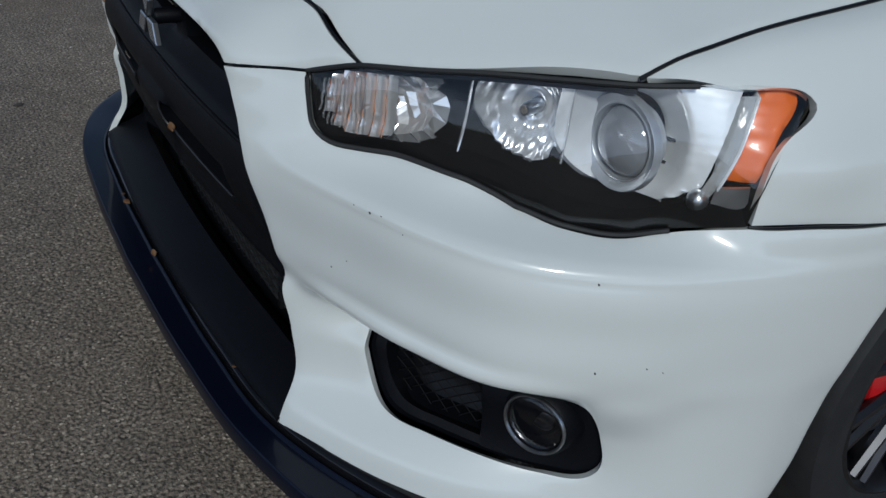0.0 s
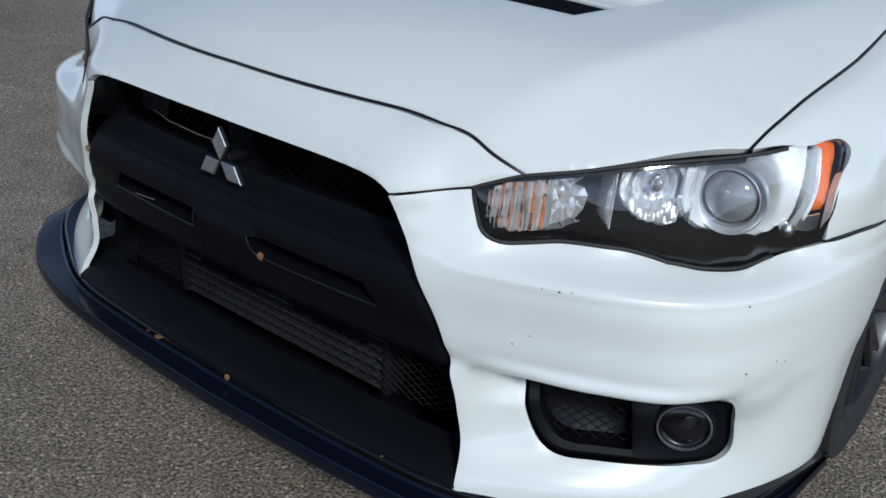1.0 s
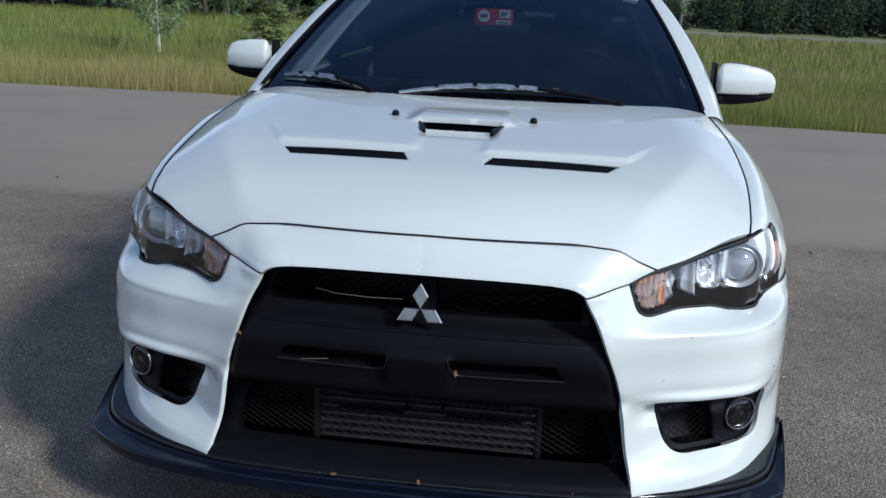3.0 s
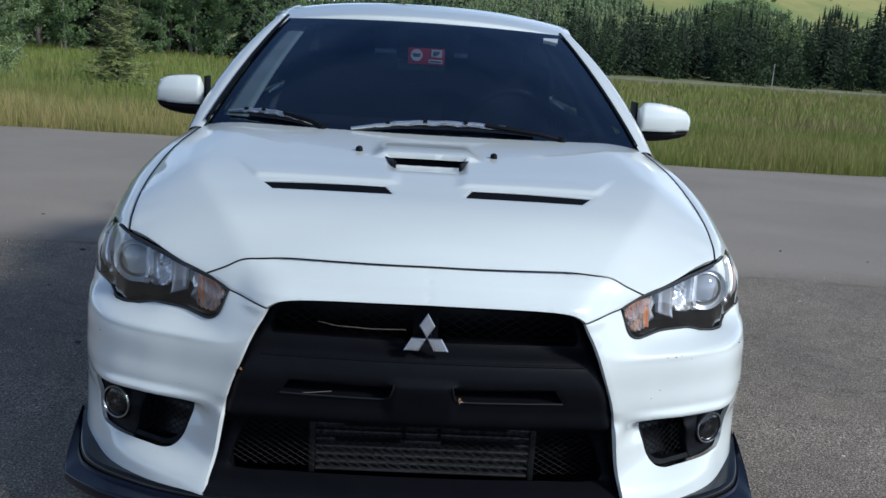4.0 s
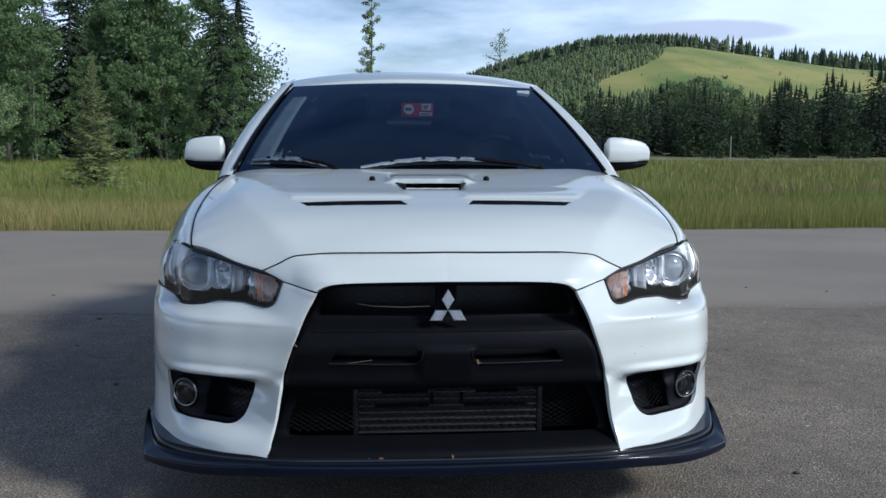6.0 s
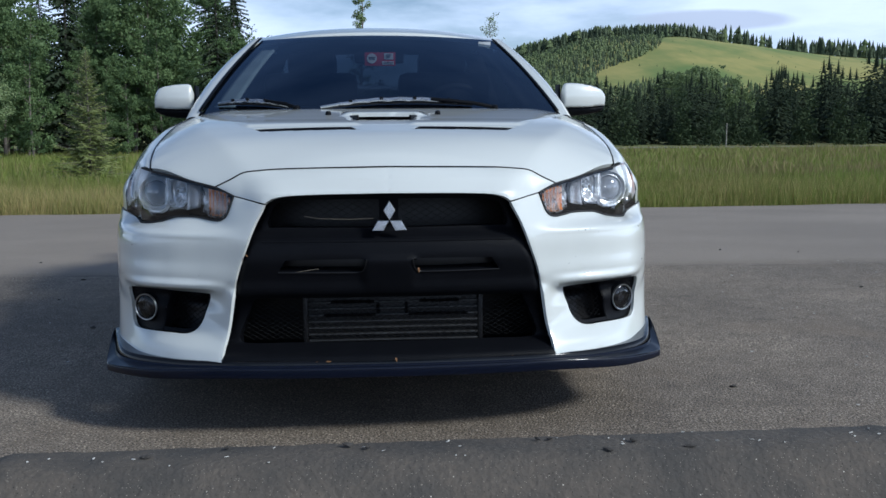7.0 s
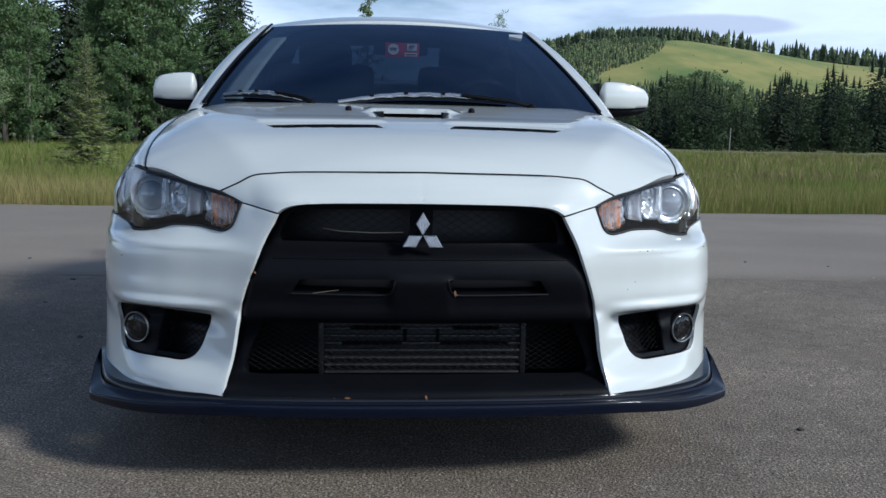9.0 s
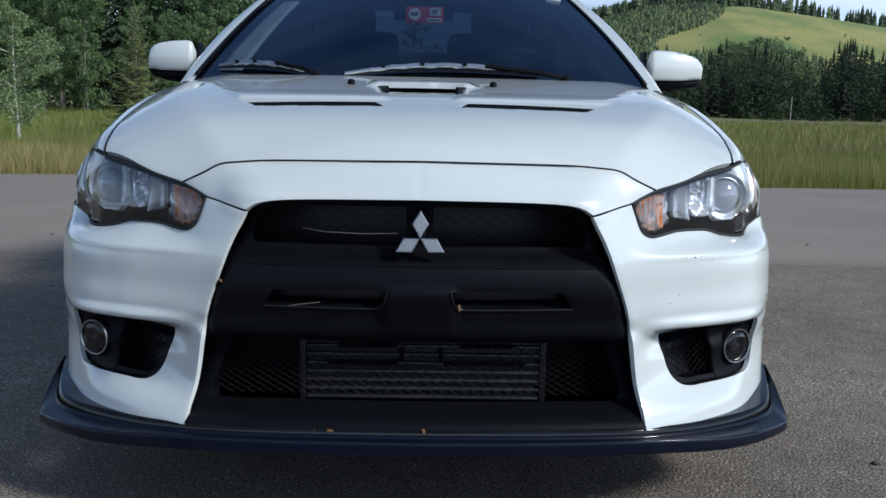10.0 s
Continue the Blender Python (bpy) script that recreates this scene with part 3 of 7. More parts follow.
def nose(deg, z, sink=0.0):
    """Points of the nose's skin at bearing deg and height z, sunk inwards."""
    deg, z = np.asarray(deg, float), np.asarray(z, float)
    rows = hermite(STATIONS, ROW_R.T, deg)
    i = np.clip(np.searchsorted(ROW_Z, z) - 1, 0, len(ROW_Z) - 2)
    h = np.diff(ROW_Z)
    d = np.diff(rows, axis=1) / h
    s = np.concatenate([d[:, :1], (d[:, 1:] * h[:-1] + d[:, :-1] * h[1:]) / (h[1:] + h[:-1]), d[:, -1:]], 1)
    k = np.arange(len(z))
    t = np.clip((z - ROW_Z[i]) / h[i], -1, 2)
    r = rows[k, i] * (1 + 2 * t) * (1 - t) ** 2 + rows[k, i + 1] * t * t * (3 - 2 * t) + h[i] * (s[k, i] * t * (1 - t) ** 2 + s[k, i + 1] * t * t * (t - 1))
    a = np.radians(deg)
    # across the middle the nose is one shallow bow
    y0 = np.interp(z, (0.66, 0.69, 0.72, 0.76, 0.79, 0.81), (0.036, 0.040, 0.046, 0.067, 0.097, 0.113))
    bow = np.interp(z, (0.69, 0.72, 0.76, 0.79, 0.81), (0.12, 0.12, 0.31, 0.44, 0.50))
    rb = r.copy()
    for _ in range(8):
        x = CX + rb * np.cos(a)
        rb = (y0 + bow * x * x - CY) / np.sin(a)
    w = np.clip((-87.6 - deg) / 11.0, 0, 1) * np.clip((z - 0.66) / 0.03, 0, 1)
    w = w * w * (3 - 2 * w)
    r = r * (1 - w) + rb * w - sink
    return np.stack([CX + r * np.cos(a), CY + r * np.sin(a), z], -1)


NU = 0.0115  # metres along the skin for a degree of bearing


def crown_mid(x, y):
    """Height of the bonnet before its edges fall."""
    x, y = np.abs(np.asarray(x, float)), np.asarray(y, float)
    zc = hermite((0.06, 0.10, 0.115, 0.17, 0.30, 0.46, 0.65, 0.85, 1.15, 1.35), (0.770, 0.790, 0.798, 0.834, 0.880, 0.908, 0.934, 0.954, 0.982, 0.995), y)
    xk = hermite((0.10, 0.168, 0.22, 0.325, 0.40, 0.62, 0.90, 1.31), (0.395, 0.420, 0.450, 0.506, 0.543, 0.632, 0.69, 0.72), y)
    drop = hermite((0.10, 0.16, 0.30, 0.50, 1.2), (0.050, 0.054, 0.030, 0.017, 0.012), y)
    slope = hermite((0.10, 0.168, 0.367, 0.518, 0.77, 1.10, 1.31), (-0.56, -0.54, -0.38, -0.28, -0.16, -0.13, -0.12), y)
    w = 0.006
    z = zc - drop * np.clip(x / xk, 0, 1) ** 2 + slope * w * np.log1p(np.exp(np.clip((x - xk) / w, -40, 40)))
    # the bonnet lifts behind each vent and falls back towards the glass
    along = y - (0.50 + 0.09 * (x - 0.1))
    across = np.clip((x - 0.068) / 0.035, 0, 1) * np.clip((0.458 + 0.50 * np.clip(along, 0, 1) - x) / 0.011, 0, 1)
    rise = np.clip((along + 0.012) / 0.03, 0, 1)
    fall = np.clip((0.20 - along) / 0.20, 0, 1)
    fall = fall * fall * (3 - 2 * fall)
    z = z + 0.0065 * (across * across * (3 - 2 * across)) * rise * rise * (3 - 2 * rise) * fall
    # shallow raised frame round the middle scoop
    m = np.clip((0.165 - x) / 0.045, 0, 1) * np.clip((y - 0.770) / 0.026, 0, 1) * np.clip((1.02 - y) / 0.18, 0, 1)
    # and a ramp sinking to its mouth
    d = np.clip((0.116 - x) / 0.022, 0, 1) * np.clip((y - 0.60) / 0.125, 0, 1) * np.clip((0.790 - y) / 0.02, 0, 1)
    return z + 0.012 * m * m * (3 - 2 * m) - 0.010 * d * d * (3 - 2 * d)


def bonnet(x, y):
    return np.stack([x, y, crown(x, y)], -1)


def seam_x(y):
    return hermite((0.30, 0.366, 0.412, 0.474, 0.553, 0.612, 0.69, 0.85, 1.05, 1.31, 1.45), (0.722, 0.733, 0.741, 0.749, 0.758, 0.764, 0.770, 0.772, 0.764, 0.748, 0.742), y)


def crown(x, y):
    """Height of the bonnet, its edges rolled down to the shut lines."""
    x, y = np.abs(np.asarray(x, float)), np.asarray(y, float)
    edge = hermite((0.366, 0.41, 0.45, 0.50, 0.553, 0.612, 0.69, 0.85, 1.0, 1.15, 1.31), (0.783, 0.805, 0.817, 0.831, 0.842, 0.852, 0.865, 0.896, 0.923, 0.942, 0.958), np.clip(y, 0.366, 1.6))
    xs = seam_x(np.clip(y, 0.366, 1.45))
    w = np.clip((x - xs + 0.17) / 0.17, 0, 1.1) ** 1.8 * np.clip((y - 0.30) / 0.066, 0, 1)
    return crown_mid(x, y) + (edge - crown_mid(xs, np.clip(y, 0.366, 1.6))) * w


def wing(y, w):
    """The fender: w is 1 at the bonnet seam, 0 at the widest, below 0 straight down (metres x 2)."""
    y, w = np.asarray(y, float), np.asarray(w, float)
    xs = seam_x(y) + 0.0035
    zs = crown(xs, y) - 0.001
    xb = hermite((0.36, 0.47, 0.53, 0.63, 0.80, 1.0, 1.3, 1.5), (0.80, 0.846, 0.868, 0.893, 0.924, 0.936, 0.912, 0.897), y)
    p = hermite((0.36, 0.53, 0.9, 1.5), (1.6, 1.75, 1.8, 1.8), y)
    a = np.clip(w, 0, 1)
    z0 = 0.60
    z = z0 + (zs - z0) * a + np.minimum(w, 0) * 0.5
    x = xs + (xb - xs) * np.clip(1 - a ** p, 0, 1) ** (1 / p)
    bulge = 0.012 * np.exp(-((z - 0.70) / 0.06) ** 2) * np.clip((y - 0.7) / 0.2, 0, 1) * np.clip((1.45 - y) / 0.2, 0, 1)
    bulge = bulge + 0.012 * np.exp(-((z - 0.715) / 0.04) ** 2) * np.exp(-((y - 0.54) / 0.07) ** 2)
    return np.stack([x + bulge, y, z], -1)


def wing_w(y, z):
    """The w at which the fender has height z."""
    y, z = np.asarray(y, float), np.asarray(z, float)
    zs = crown(seam_x(y) + 0.0035, y) - 0.001
    return np.where(z > 0.60, (z - 0.60) / (zs - 0.60), (z - 0.60) * 2)


ARCH_Y, ARCH_Z, ARCH_R = 0.985, 0.33, 0.372


def arch(a):
    return ARCH_Y + ARCH_R * math.cos(radians(a)), ARCH_Z + ARCH_R * math.sin(radians(a))


# ---- the car: outlines on the nose, as bearing and height ----
GRILLE_EDGE = [(-93.6, 0.692, 1), (-91.1, 0.630), (-88.8, 0.556), (-86.8, 0.490), (-85.2, 0.410), (-84.2, 0.340), (-83.3, 0.288), (-83.0, 0.266), (-82.75, 0.231, 1)]
LAMP_LOW = [(-37.2, 0.645, 1), (-42.6, 0.633), (-49.3, 0.619), (-55.8, 0.6205), (-61.4, 0.628, 1), (-65.5, 0.640), (-67.8, 0.6445), (-74.5, 0.646), (-79.1, 0.640), (-82.0, 0.6395),
            (-83.9, 0.652), (-85.0, 0.680), (-85.9, 0.711, 1)]
BONNET_LINE = [(-80.4, 0.735, 1), (-84.7, 0.757), (-88.2, 0.777), (-92, 0.783), (-96.9, 0.787), (-105.9, 0.790), (-119.72, 0.793, 1)]
FOG = [(-77.8, 0.416, 1), (-76.8, 0.365), (-75.4, 0.329), (-73.5, 0.306), (-71.0, 0.296), (-66.6, 0.294), (-60.3, 0.292), (-52.7, 0.289), (-48.3, 0.291), (-46.5, 0.312), (-47.2, 0.361),
       (-48.6, 0.405), (-50.0, 0.421), (-52.6, 0.424), (-57.1, 0.424), (-62.3, 0.421), (-71.7, 0.416)]


def build_bumper():
    step = 0.0070
    # the band between bonnet and grille
    band = outline([(-117.95, 0.72, 1), (-105.2, 0.718), (-99.3, 0.715), (-96.2, 0.710), (-94.7, 0.703), (-93.6, 0.6935, 1), (-90, 0.703), (-86.1, 0.7125, 1)]
                   + [(-83.3, 0.7235), (-80.6, 0.7345, 1)] + [(u, v - 0.002, *k) for u, v, *k in BONNET_LINE[1:]] + [(-119.29, 0.78, 1), (-118.62, 0.76, 1), (-118.28, 0.74, 1)], 0.008, NU)
    v, f = mirrored(*skin(nose, [band], step, NU, depth=0.014, skip_rim=lambda p: abs(p[0]) < 0.004))
    tidy(mesh_ob("nose_panel", v, f, PAINT, car, "white painted nose band under the bonnet"))
    low = ([(u + 0.02, v - 0.003 if i == 0 else v, *k) for i, (u, v, *k) in enumerate(GRILLE_EDGE)]
           + [(-76, 0.226), (-69, 0.221), (-60, 0.2155), (-52, 0.212), (-44, 0.211), (-37, 0.214), (-29, 0.222), (-23.5, 0.236, 1)]
           + [(-20.7, 0.300), (-19.6, 0.365), (-17.6, 0.452), (-14.6, 0.530), (-10.0, 0.592), (-4.5, 0.641, 1), (-19, 0.641), (-28.7, 0.646), (-36.9, 0.644, 1)]
           + [(u, v - 0.0015, *k) for u, v, *k in LAMP_LOW[1:-1]] + [(-86.1, 0.7085, 1), (-90, 0.6995)])
    loop = outline(low, 0.006, NU)
    v, f = skin(nose, [loop, outline(FOG, 0.006, NU)], step, NU, depth=0.012)
    return [tidy(mesh_ob("front_bumper", *sided(v, f, s), PAINT, car, "white painted bumper corner with stone chips")) for s in (1, -1)]


bumper = build_bumper()


def seal(points, r=0.0045):
    """Black strip added along a shut line to draw the shade in its gap, on both sides of the car."""
    for s in (1, -1):
        v, f = tube_along([(0.0 if abs(p[0]) < 0.02 else s * p[0], p[1], p[2]) for p in points], r, 6)
        mesh_ob("shut_line_seal", v, f, GLOSSBLACK, car, "black strip added for the shade in a shut line")


line = outline([(u, v) for u, v, *k in BONNET_LINE], 0.01, NU, closed=False)
seal(nose(line[:, 0], line[:, 1] + 0.0004, 0.0012), 0.0022)
line = outline([(-93.6, 0.6925), (-90, 0.7013), (-85.9, 0.7105)], 0.01, NU, closed=False)
seal(nose(line[:, 0], line[:, 1], 0.0030), 0.0017)
line = outline([(-37, 0.646), (-28.7, 0.648), (-19, 0.6435), (-4.5, 0.643)], 0.01, NU, closed=False)
seal(nose(line[:, 0], line[:, 1], 0.0020), 0.0018)


def build_bonnet():
    half = [(0, 0.105), (0.10, 0.108), (0.20, 0.118), (0.318, 0.136), (0.375, 0.147), (0.414, 0.159), (0.459, 0.163), (0.508, 0.171, 1), (0.625, 0.2665), (float(seam_x(0.3725)), 0.3725, 1)]
    half += [(float(seam_x(y)), y) for y in (0.412, 0.474, 0.553, 0.612, 0.69, 0.85, 1.05)]
    half += [(0.745, 1.30, 1), (0.60, 1.245), (0.40, 1.195), (0.20, 1.165), (0, 1.155)]
    loop = outline(full(half), 0.011)
    vent = [(0.092, 0.419, 1), (0.20, 0.425), (0.30, 0.434), (0.397, 0.443, 1), (0.432, 0.500, 1), (0.33, 0.497), (0.20, 0.487), (0.112, 0.476, 1)]
    other = [(-x, *r) for x, *r in reversed(vent)]
    scoop = full([(0, 0.744), (0.094, 0.746, 1), (0.119, 0.796, 1), (0, 0.799)])
    v, f = skin(bonnet, [loop, outline(vent, 0.008), outline(other, 0.008), outline(scoop, 0.01)], 0.0085, depth=0.016, soft=0.0015)
    hood = tidy(mesh_ob("hood", v, f, PAINT, car, "white painted vented bonnet"))
    for s in (1, -1):
        # louvred inserts: a sunk tray with slats across it
        def tray(x, y):
            return np.stack([x, y, crown(x, np.full_like(y, 0.43)) - 0.012 + 0.12 * (y - 0.43)], -1)
        pts = [(0.086, 0.412, 1), (0.402, 0.436, 1), (0.44, 0.507, 1), (0.106, 0.484, 1)]
        vv, ff = sided(*skin(tray, [outline(pts, 0.02)], 0.02, depth=0.03), s)
        tidy(mesh_ob("hood_vent", vv, ff, PLASTIC, hood, "black plastic louvred bonnet vent"))
        for k in range(4):
            bm = bmesh.new()
            t = (k + 0.5) / 4
            a = Vector((0.094 + 0.014 * t, 0.423 + 0.055 * t, 0))
            b = Vector((0.400 + 0.030 * t, 0.445 + 0.053 * t, 0))
            n = 8
            top = []
            for i in range(n + 1):
                p = a.lerp(b, i / n)
                z = float(crown(p.x, 0.43)) - 0.002 + 0.15 * (p.y - 0.43)
                top.append([bm.verts.new((s * p.x, p.y + dy, z + dz)) for dy, dz in ((-0.004, -0.004), (0.004, 0.002), (0.005, -0.001), (-0.003, -0.008))])
            for i in range(n):
                for j in range(4):
                    bm.faces.new((top[i][j], top[i + 1][j], top[i + 1][(j + 1) % 4], top[i][(j + 1) % 4]))
            part("slat", bm, PLASTIC, hood)
    bm = bmesh.new()
    box(bm, pose(0, 0.765, 0.900), (0.25, 0.15, 0.02), 0.004)
    part("scoop_tray", bm, GLOSSBLACK, hood, "black inside of the scoop")
    bm = bmesh.new()
    for s in (1, -1):
        box(bm, pose(s * 0.112, 0.76, 0.925, 0, 0, s * -16), (0.008, 0.15, 0.05), 0.002)
    box(bm, pose(0, 0.825, 0.925, -20), (0.25, 0.006, 0.05), 0.002)
    part("scoop_wall", bm, PLASTIC, hood)
    for s in (1, -1):
        bm = bmesh.new()
        z = float(crown(0.2, 0.853))
        lathe(bm, [(0.0, 0.014), (0.006, 0.014), (0.010, 0.010), (0.011, 0.0), (0.011, -0.004)], pose(s * 0.2, 0.853, z, 14), 16)
        part("washer_nozzle", bm, PLASTIC, car, "black washer nozzle on the bonnet")
    return hood


hood = build_bonnet()
run = np.linspace(0.37, 1.31, 50)
seal(bonnet(seam_x(run) + 0.0018, run) - (0, 0, 0.0012), 0.0024)


def build_wing(s):
    line = [(0.374, None), (0.46, 0.7835), (0.50, 0.7865), (0.524, 0.7835), (0.534, 0.768), (0.496, 0.738), (0.480, 0.712), (0.4705, 0.648, 1)]
    low = [(0.542, 0.650), (0.632, 0.6455), (0.775, 0.6455, 1)] + [arch(a) for a in range(120, -16, -12)]
    pts = [(0.376, 1.0, 1)] + [(y, float(wing_w(y, z)), *k) for y, z, *k in line[1:]]
    pts += [(q[0], float(wing_w(q[0], q[1])), *q[2:]) for q in low]
    y, z = arch(-14)
    pts[-1] = (y, float(wing_w(y, z)), 1)
    pts += [(y, (0.20 - 0.60) * 2, 1), (1.47, (0.20 - 0.60) * 2, 1), (1.47, 1.0, 1), (1.10, 1.0), (0.77, 1.0), (0.518, 1.0)]
    v, f = sided(*skin(wing, [outline(pts, 0.010, 1.0, 0.35)], 0.013, 1.0, 0.35, depth=0.014), s)
    return tidy(mesh_ob("fender", v, f, PAINT, car, "white painted front wing"))


for s in (1, -1):
    build_wing(s)


# ---- the car: lamps ----
LAMP = ([(u, v, *k) for u, v, *k in LAMP_LOW] + [(-83.3, 0.7235), (-80.4, 0.735), (-74, 0.7475), (-67.3, 0.7595), (-60, 0.768), (-52.0, 0.7765), (-45, 0.7845), (-40, 0.7865), (-36.0, 0.786),
        (-33.5, 0.780), (-32.6, 0.769), (-34.2, 0.745), (-35.8, 0.714), (-36.6, 0.68)])


def sunk(d):
    return lambda u, v: nose(u, v, d)


LENS_LOW = sorted([(u, v) for u, v, *k in LAMP_LOW] + [(-36.6, 0.68), (-35.8, 0.714), (-34.2, 0.745), (-32.6, 0.769)])
LENS_TOP = sorted([(-85.9, 0.711)] + [(u, v) for u, v, *k in LAMP[len(LAMP_LOW):-3]])


def lens_skin(u, v):
    """The lamp's own clear cover: rounded from its lower to its upper edge."""
    u, v = np.asarray(u, float), np.asarray(v, float)
    low, top = np.interp(u, *zip(*LENS_LOW)), np.interp(u, *zip(*LENS_TOP))
    h = np.maximum(top - low, 0.012)
    t = np.clip((v - low) / h, 0, 1)
    a, b = nose(u, low, 0.0015), nose(u, top, 0.0015)
    r = np.hypot(a[:, 0] - CX, a[:, 1] - CY) * (1 - t) + np.hypot(b[:, 0] - CX, b[:, 1] - CY) * t + 0.062 * h * 4 * t * (1 - t)
    q = np.radians(u)
    return np.stack([CX + r * np.cos(q), CY + r * np.sin(q), v], -1)


def patch(name, pts, sink, material, s, parent, label="", step=0.012, depth=0.004, grow=None):
    fn = grow or sunk(sink)
    v, f = sided(*skin(fn, [outline(pts, 0.007, NU)], step, NU, depth=depth), s)
    return tidy(mesh_ob(name, v, f, material, parent, label))


def build_lamp(s):
    shell = patch("headlight", LAMP, 0.066, MASK, s, car, "headlight with black inner mask under a clear lens", depth=0.02)
    loop = outline(LAMP, 0.008, NU)
    rim = nose(loop[:, 0], loop[:, 1], -0.0005)
    back = nose(loop[:, 0], loop[:, 1], 0.068)
    n = len(rim)
    v = np.concatenate([nose(loop[:, 0], loop[:, 1], 0.004), back])
    f = [(i, (i + 1) % n, n + (i + 1) % n, n + i) for i in range(n)]
    v, f = sided(v, f, s)
    tidy(mesh_ob("housing_wall", v, f, MASK, shell))
    dark = [i for i in range(n) if loop[i, 0] < -45]
    dark_rim = rim[dark[0]:dark[-1] + 1]
    v, f = sided(*tube_along(dark_rim, 0.0030, 6), s)
    mesh_ob("seal", v, f, RUBBER, shell, "black rubber seal")
    # upper black trim strip under the bonnet edge
    strip = [(-83.8, 0.7195, 1), (-80.4, 0.733), (-67.3, 0.7575), (-52.0, 0.7745, 1), (-52.0, 0.766, 1), (-67.3, 0.7495), (-80.0, 0.727, 1)]
    patch("trim_strip", strip, 0.003, PLASTIC, s, shell)
    def bowl(cu, cv, ru, rv, deep, edge, relief=lambda u, v, r: 0.0):
        """A concave reflector: sunk to deep in its middle, to edge at its rim."""
        def grow(u, v):
            r = np.sqrt((((u - cu) * NU) / ru) ** 2 + ((v - cv) / rv) ** 2)
            return nose(u, v, edge + (deep - edge) * np.clip(1 - r * r, 0, 1) + relief(u, v, r))
        return grow

    # turn signal cell: a crystal-cut reflector with a ribbed block at its inner end
    cell = [(-81.6, 0.7195, 1), (-79, 0.728), (-75.8, 0.7355, 1), (-75.0, 0.668, 1), (-77.5, 0.655), (-81.5, 0.6475, 1)]
    facet = lambda u, v, r: 0.0045 * np.sin(u * 2.3 + 40 * v) * np.sin(v * 190 + u)
    bits = patch("turn_reflector", cell, 0.042, REFLECTOR, s, shell, "faceted silver turn signal reflector", step=0.0085, depth=0.02,
                 grow=bowl(-78.0, 0.690, 0.055, 0.050, 0.054, 0.018, facet))
    bits.data.polygons.foreach_set("use_smooth", [False] * len(bits.data.polygons))
    for k in range(11):
        u = -84.2 + 0.42 * k
        top, low = np.interp(u, (-85, -80, -79), (0.704, 0.722, 0.726)), np.interp(u, (-85, -83.5, -79), (0.685, 0.656, 0.654))
        vs = np.linspace(low, top, 9)
        v, f = sided(*tube_along(nose(u + 14 * (0.69 - vs) * 0.5, vs, 0.0055 + 0.0009 * np.sin(vs * 420 + k)), 0.0013, 5), s)
        mesh_ob("lens_rib", v, f, RIBCLEAR, shell)
    # upright prisms at its inner end: the bulb's amber reflection painted on the flanks that face the middle, silver on
    # the others
    for k in range(6):
        for name, u0, u1, deep, shallow, material, label in (("amber_insert", -84.6 + 1.2 * k, -83.95 + 1.2 * k, 0.0165, 0.0095, AMBERCUT, "prism flank painted with the bulb's amber reflection"),
                                                             ("prism", -83.95 + 1.2 * k, -83.4 + 1.2 * k, 0.0095, 0.0165, REFLECTOR, "silver flank of a lens prism")):
            top, low = np.interp(u0, (-84.6, -83.2, -77), (0.706, 0.719, 0.732)), np.interp(u0, (-84.6, -83.6, -82, -79, -77), (0.684, 0.660, 0.650, 0.652, 0.662))
            strip = [(u0, low, 1), (u0, top, 1), (u1, top + 0.001, 1), (u1, low - 0.001, 1)]
            patch(name, strip, deep, material, s, shell, label, step=0.0035, depth=0.001,
                  grow=lambda u, v, u0=u0, u1=u1, deep=deep, shallow=shallow: nose(u, v, deep + (shallow - deep) * np.clip((u - u0) / (u1 - u0), 0, 1)))
    bm = bmesh.new()
    c = nose(np.array([-79.6]), np.array([0.688]), 0.041)[0]
    bmesh.ops.create_uvsphere(bm, u_segments=14, v_segments=10, radius=0.0062, matrix=Matrix.Translation((s * c[0], c[1], c[2])) @ Matrix.Diagonal((1, 1.5, 1, 1)))
    part("turn_bulb", bm, BULB, shell, "dull amber turn signal bulb")
    # silver side walls that face the middle of the car
    for u0, u1, deep, shallow, pts in ((-72.4, -69.9, 0.062, 0.018, [(-72.4, 0.668, 1), (-72.4, 0.7405, 1), (-69.9, 0.7455, 1), (-69.9, 0.712), (-69.9, 0.662, 1)]),
                                       (-60.4, -58.9, 0.056, 0.014, [(-60.4, 0.674, 1), (-60.4, 0.7595, 1), (-58.9, 0.7625, 1), (-58.9, 0.715), (-58.9, 0.672, 1)])):
        patch("reflector_wall", pts, deep, REFLECTOR, s, shell, "ribbed silver reflector wall", step=0.0035, depth=0.003,
              grow=lambda u, v, u0=u0, u1=u1, deep=deep, shallow=shallow: nose(u, v, deep + (shallow - deep) * np.clip((u - u0) / (u1 - u0), 0, 1) + 0.0012 * np.sin(u * 12.0)))
    # high beam cell: a fluted silver bowl round a capped bulb
    cell = [(-69.4, 0.747, 1), (-64, 0.7555), (-60.6, 0.7605, 1), (-60.2, 0.717), (-60.4, 0.672, 1), (-62.5, 0.668), (-66.2, 0.674), (-68.8, 0.704)]
    flute = lambda u, v, r: (0.0048 * np.abs(np.sin(u * 2.6 + 25 * v)) * np.clip((0.708 - v) / 0.012, 0, 1) + 0.003 * np.sin(r * 16)) * np.clip(r * 3, 0, 1)
    patch("high_beam_bowl", cell, 0.040, REFLECTOR, s, shell, "fluted silver high beam bowl", step=0.0042, depth=0.006,
          grow=bowl(-64.4, 0.716, 0.054, 0.054, 0.058, 0.020, flute))
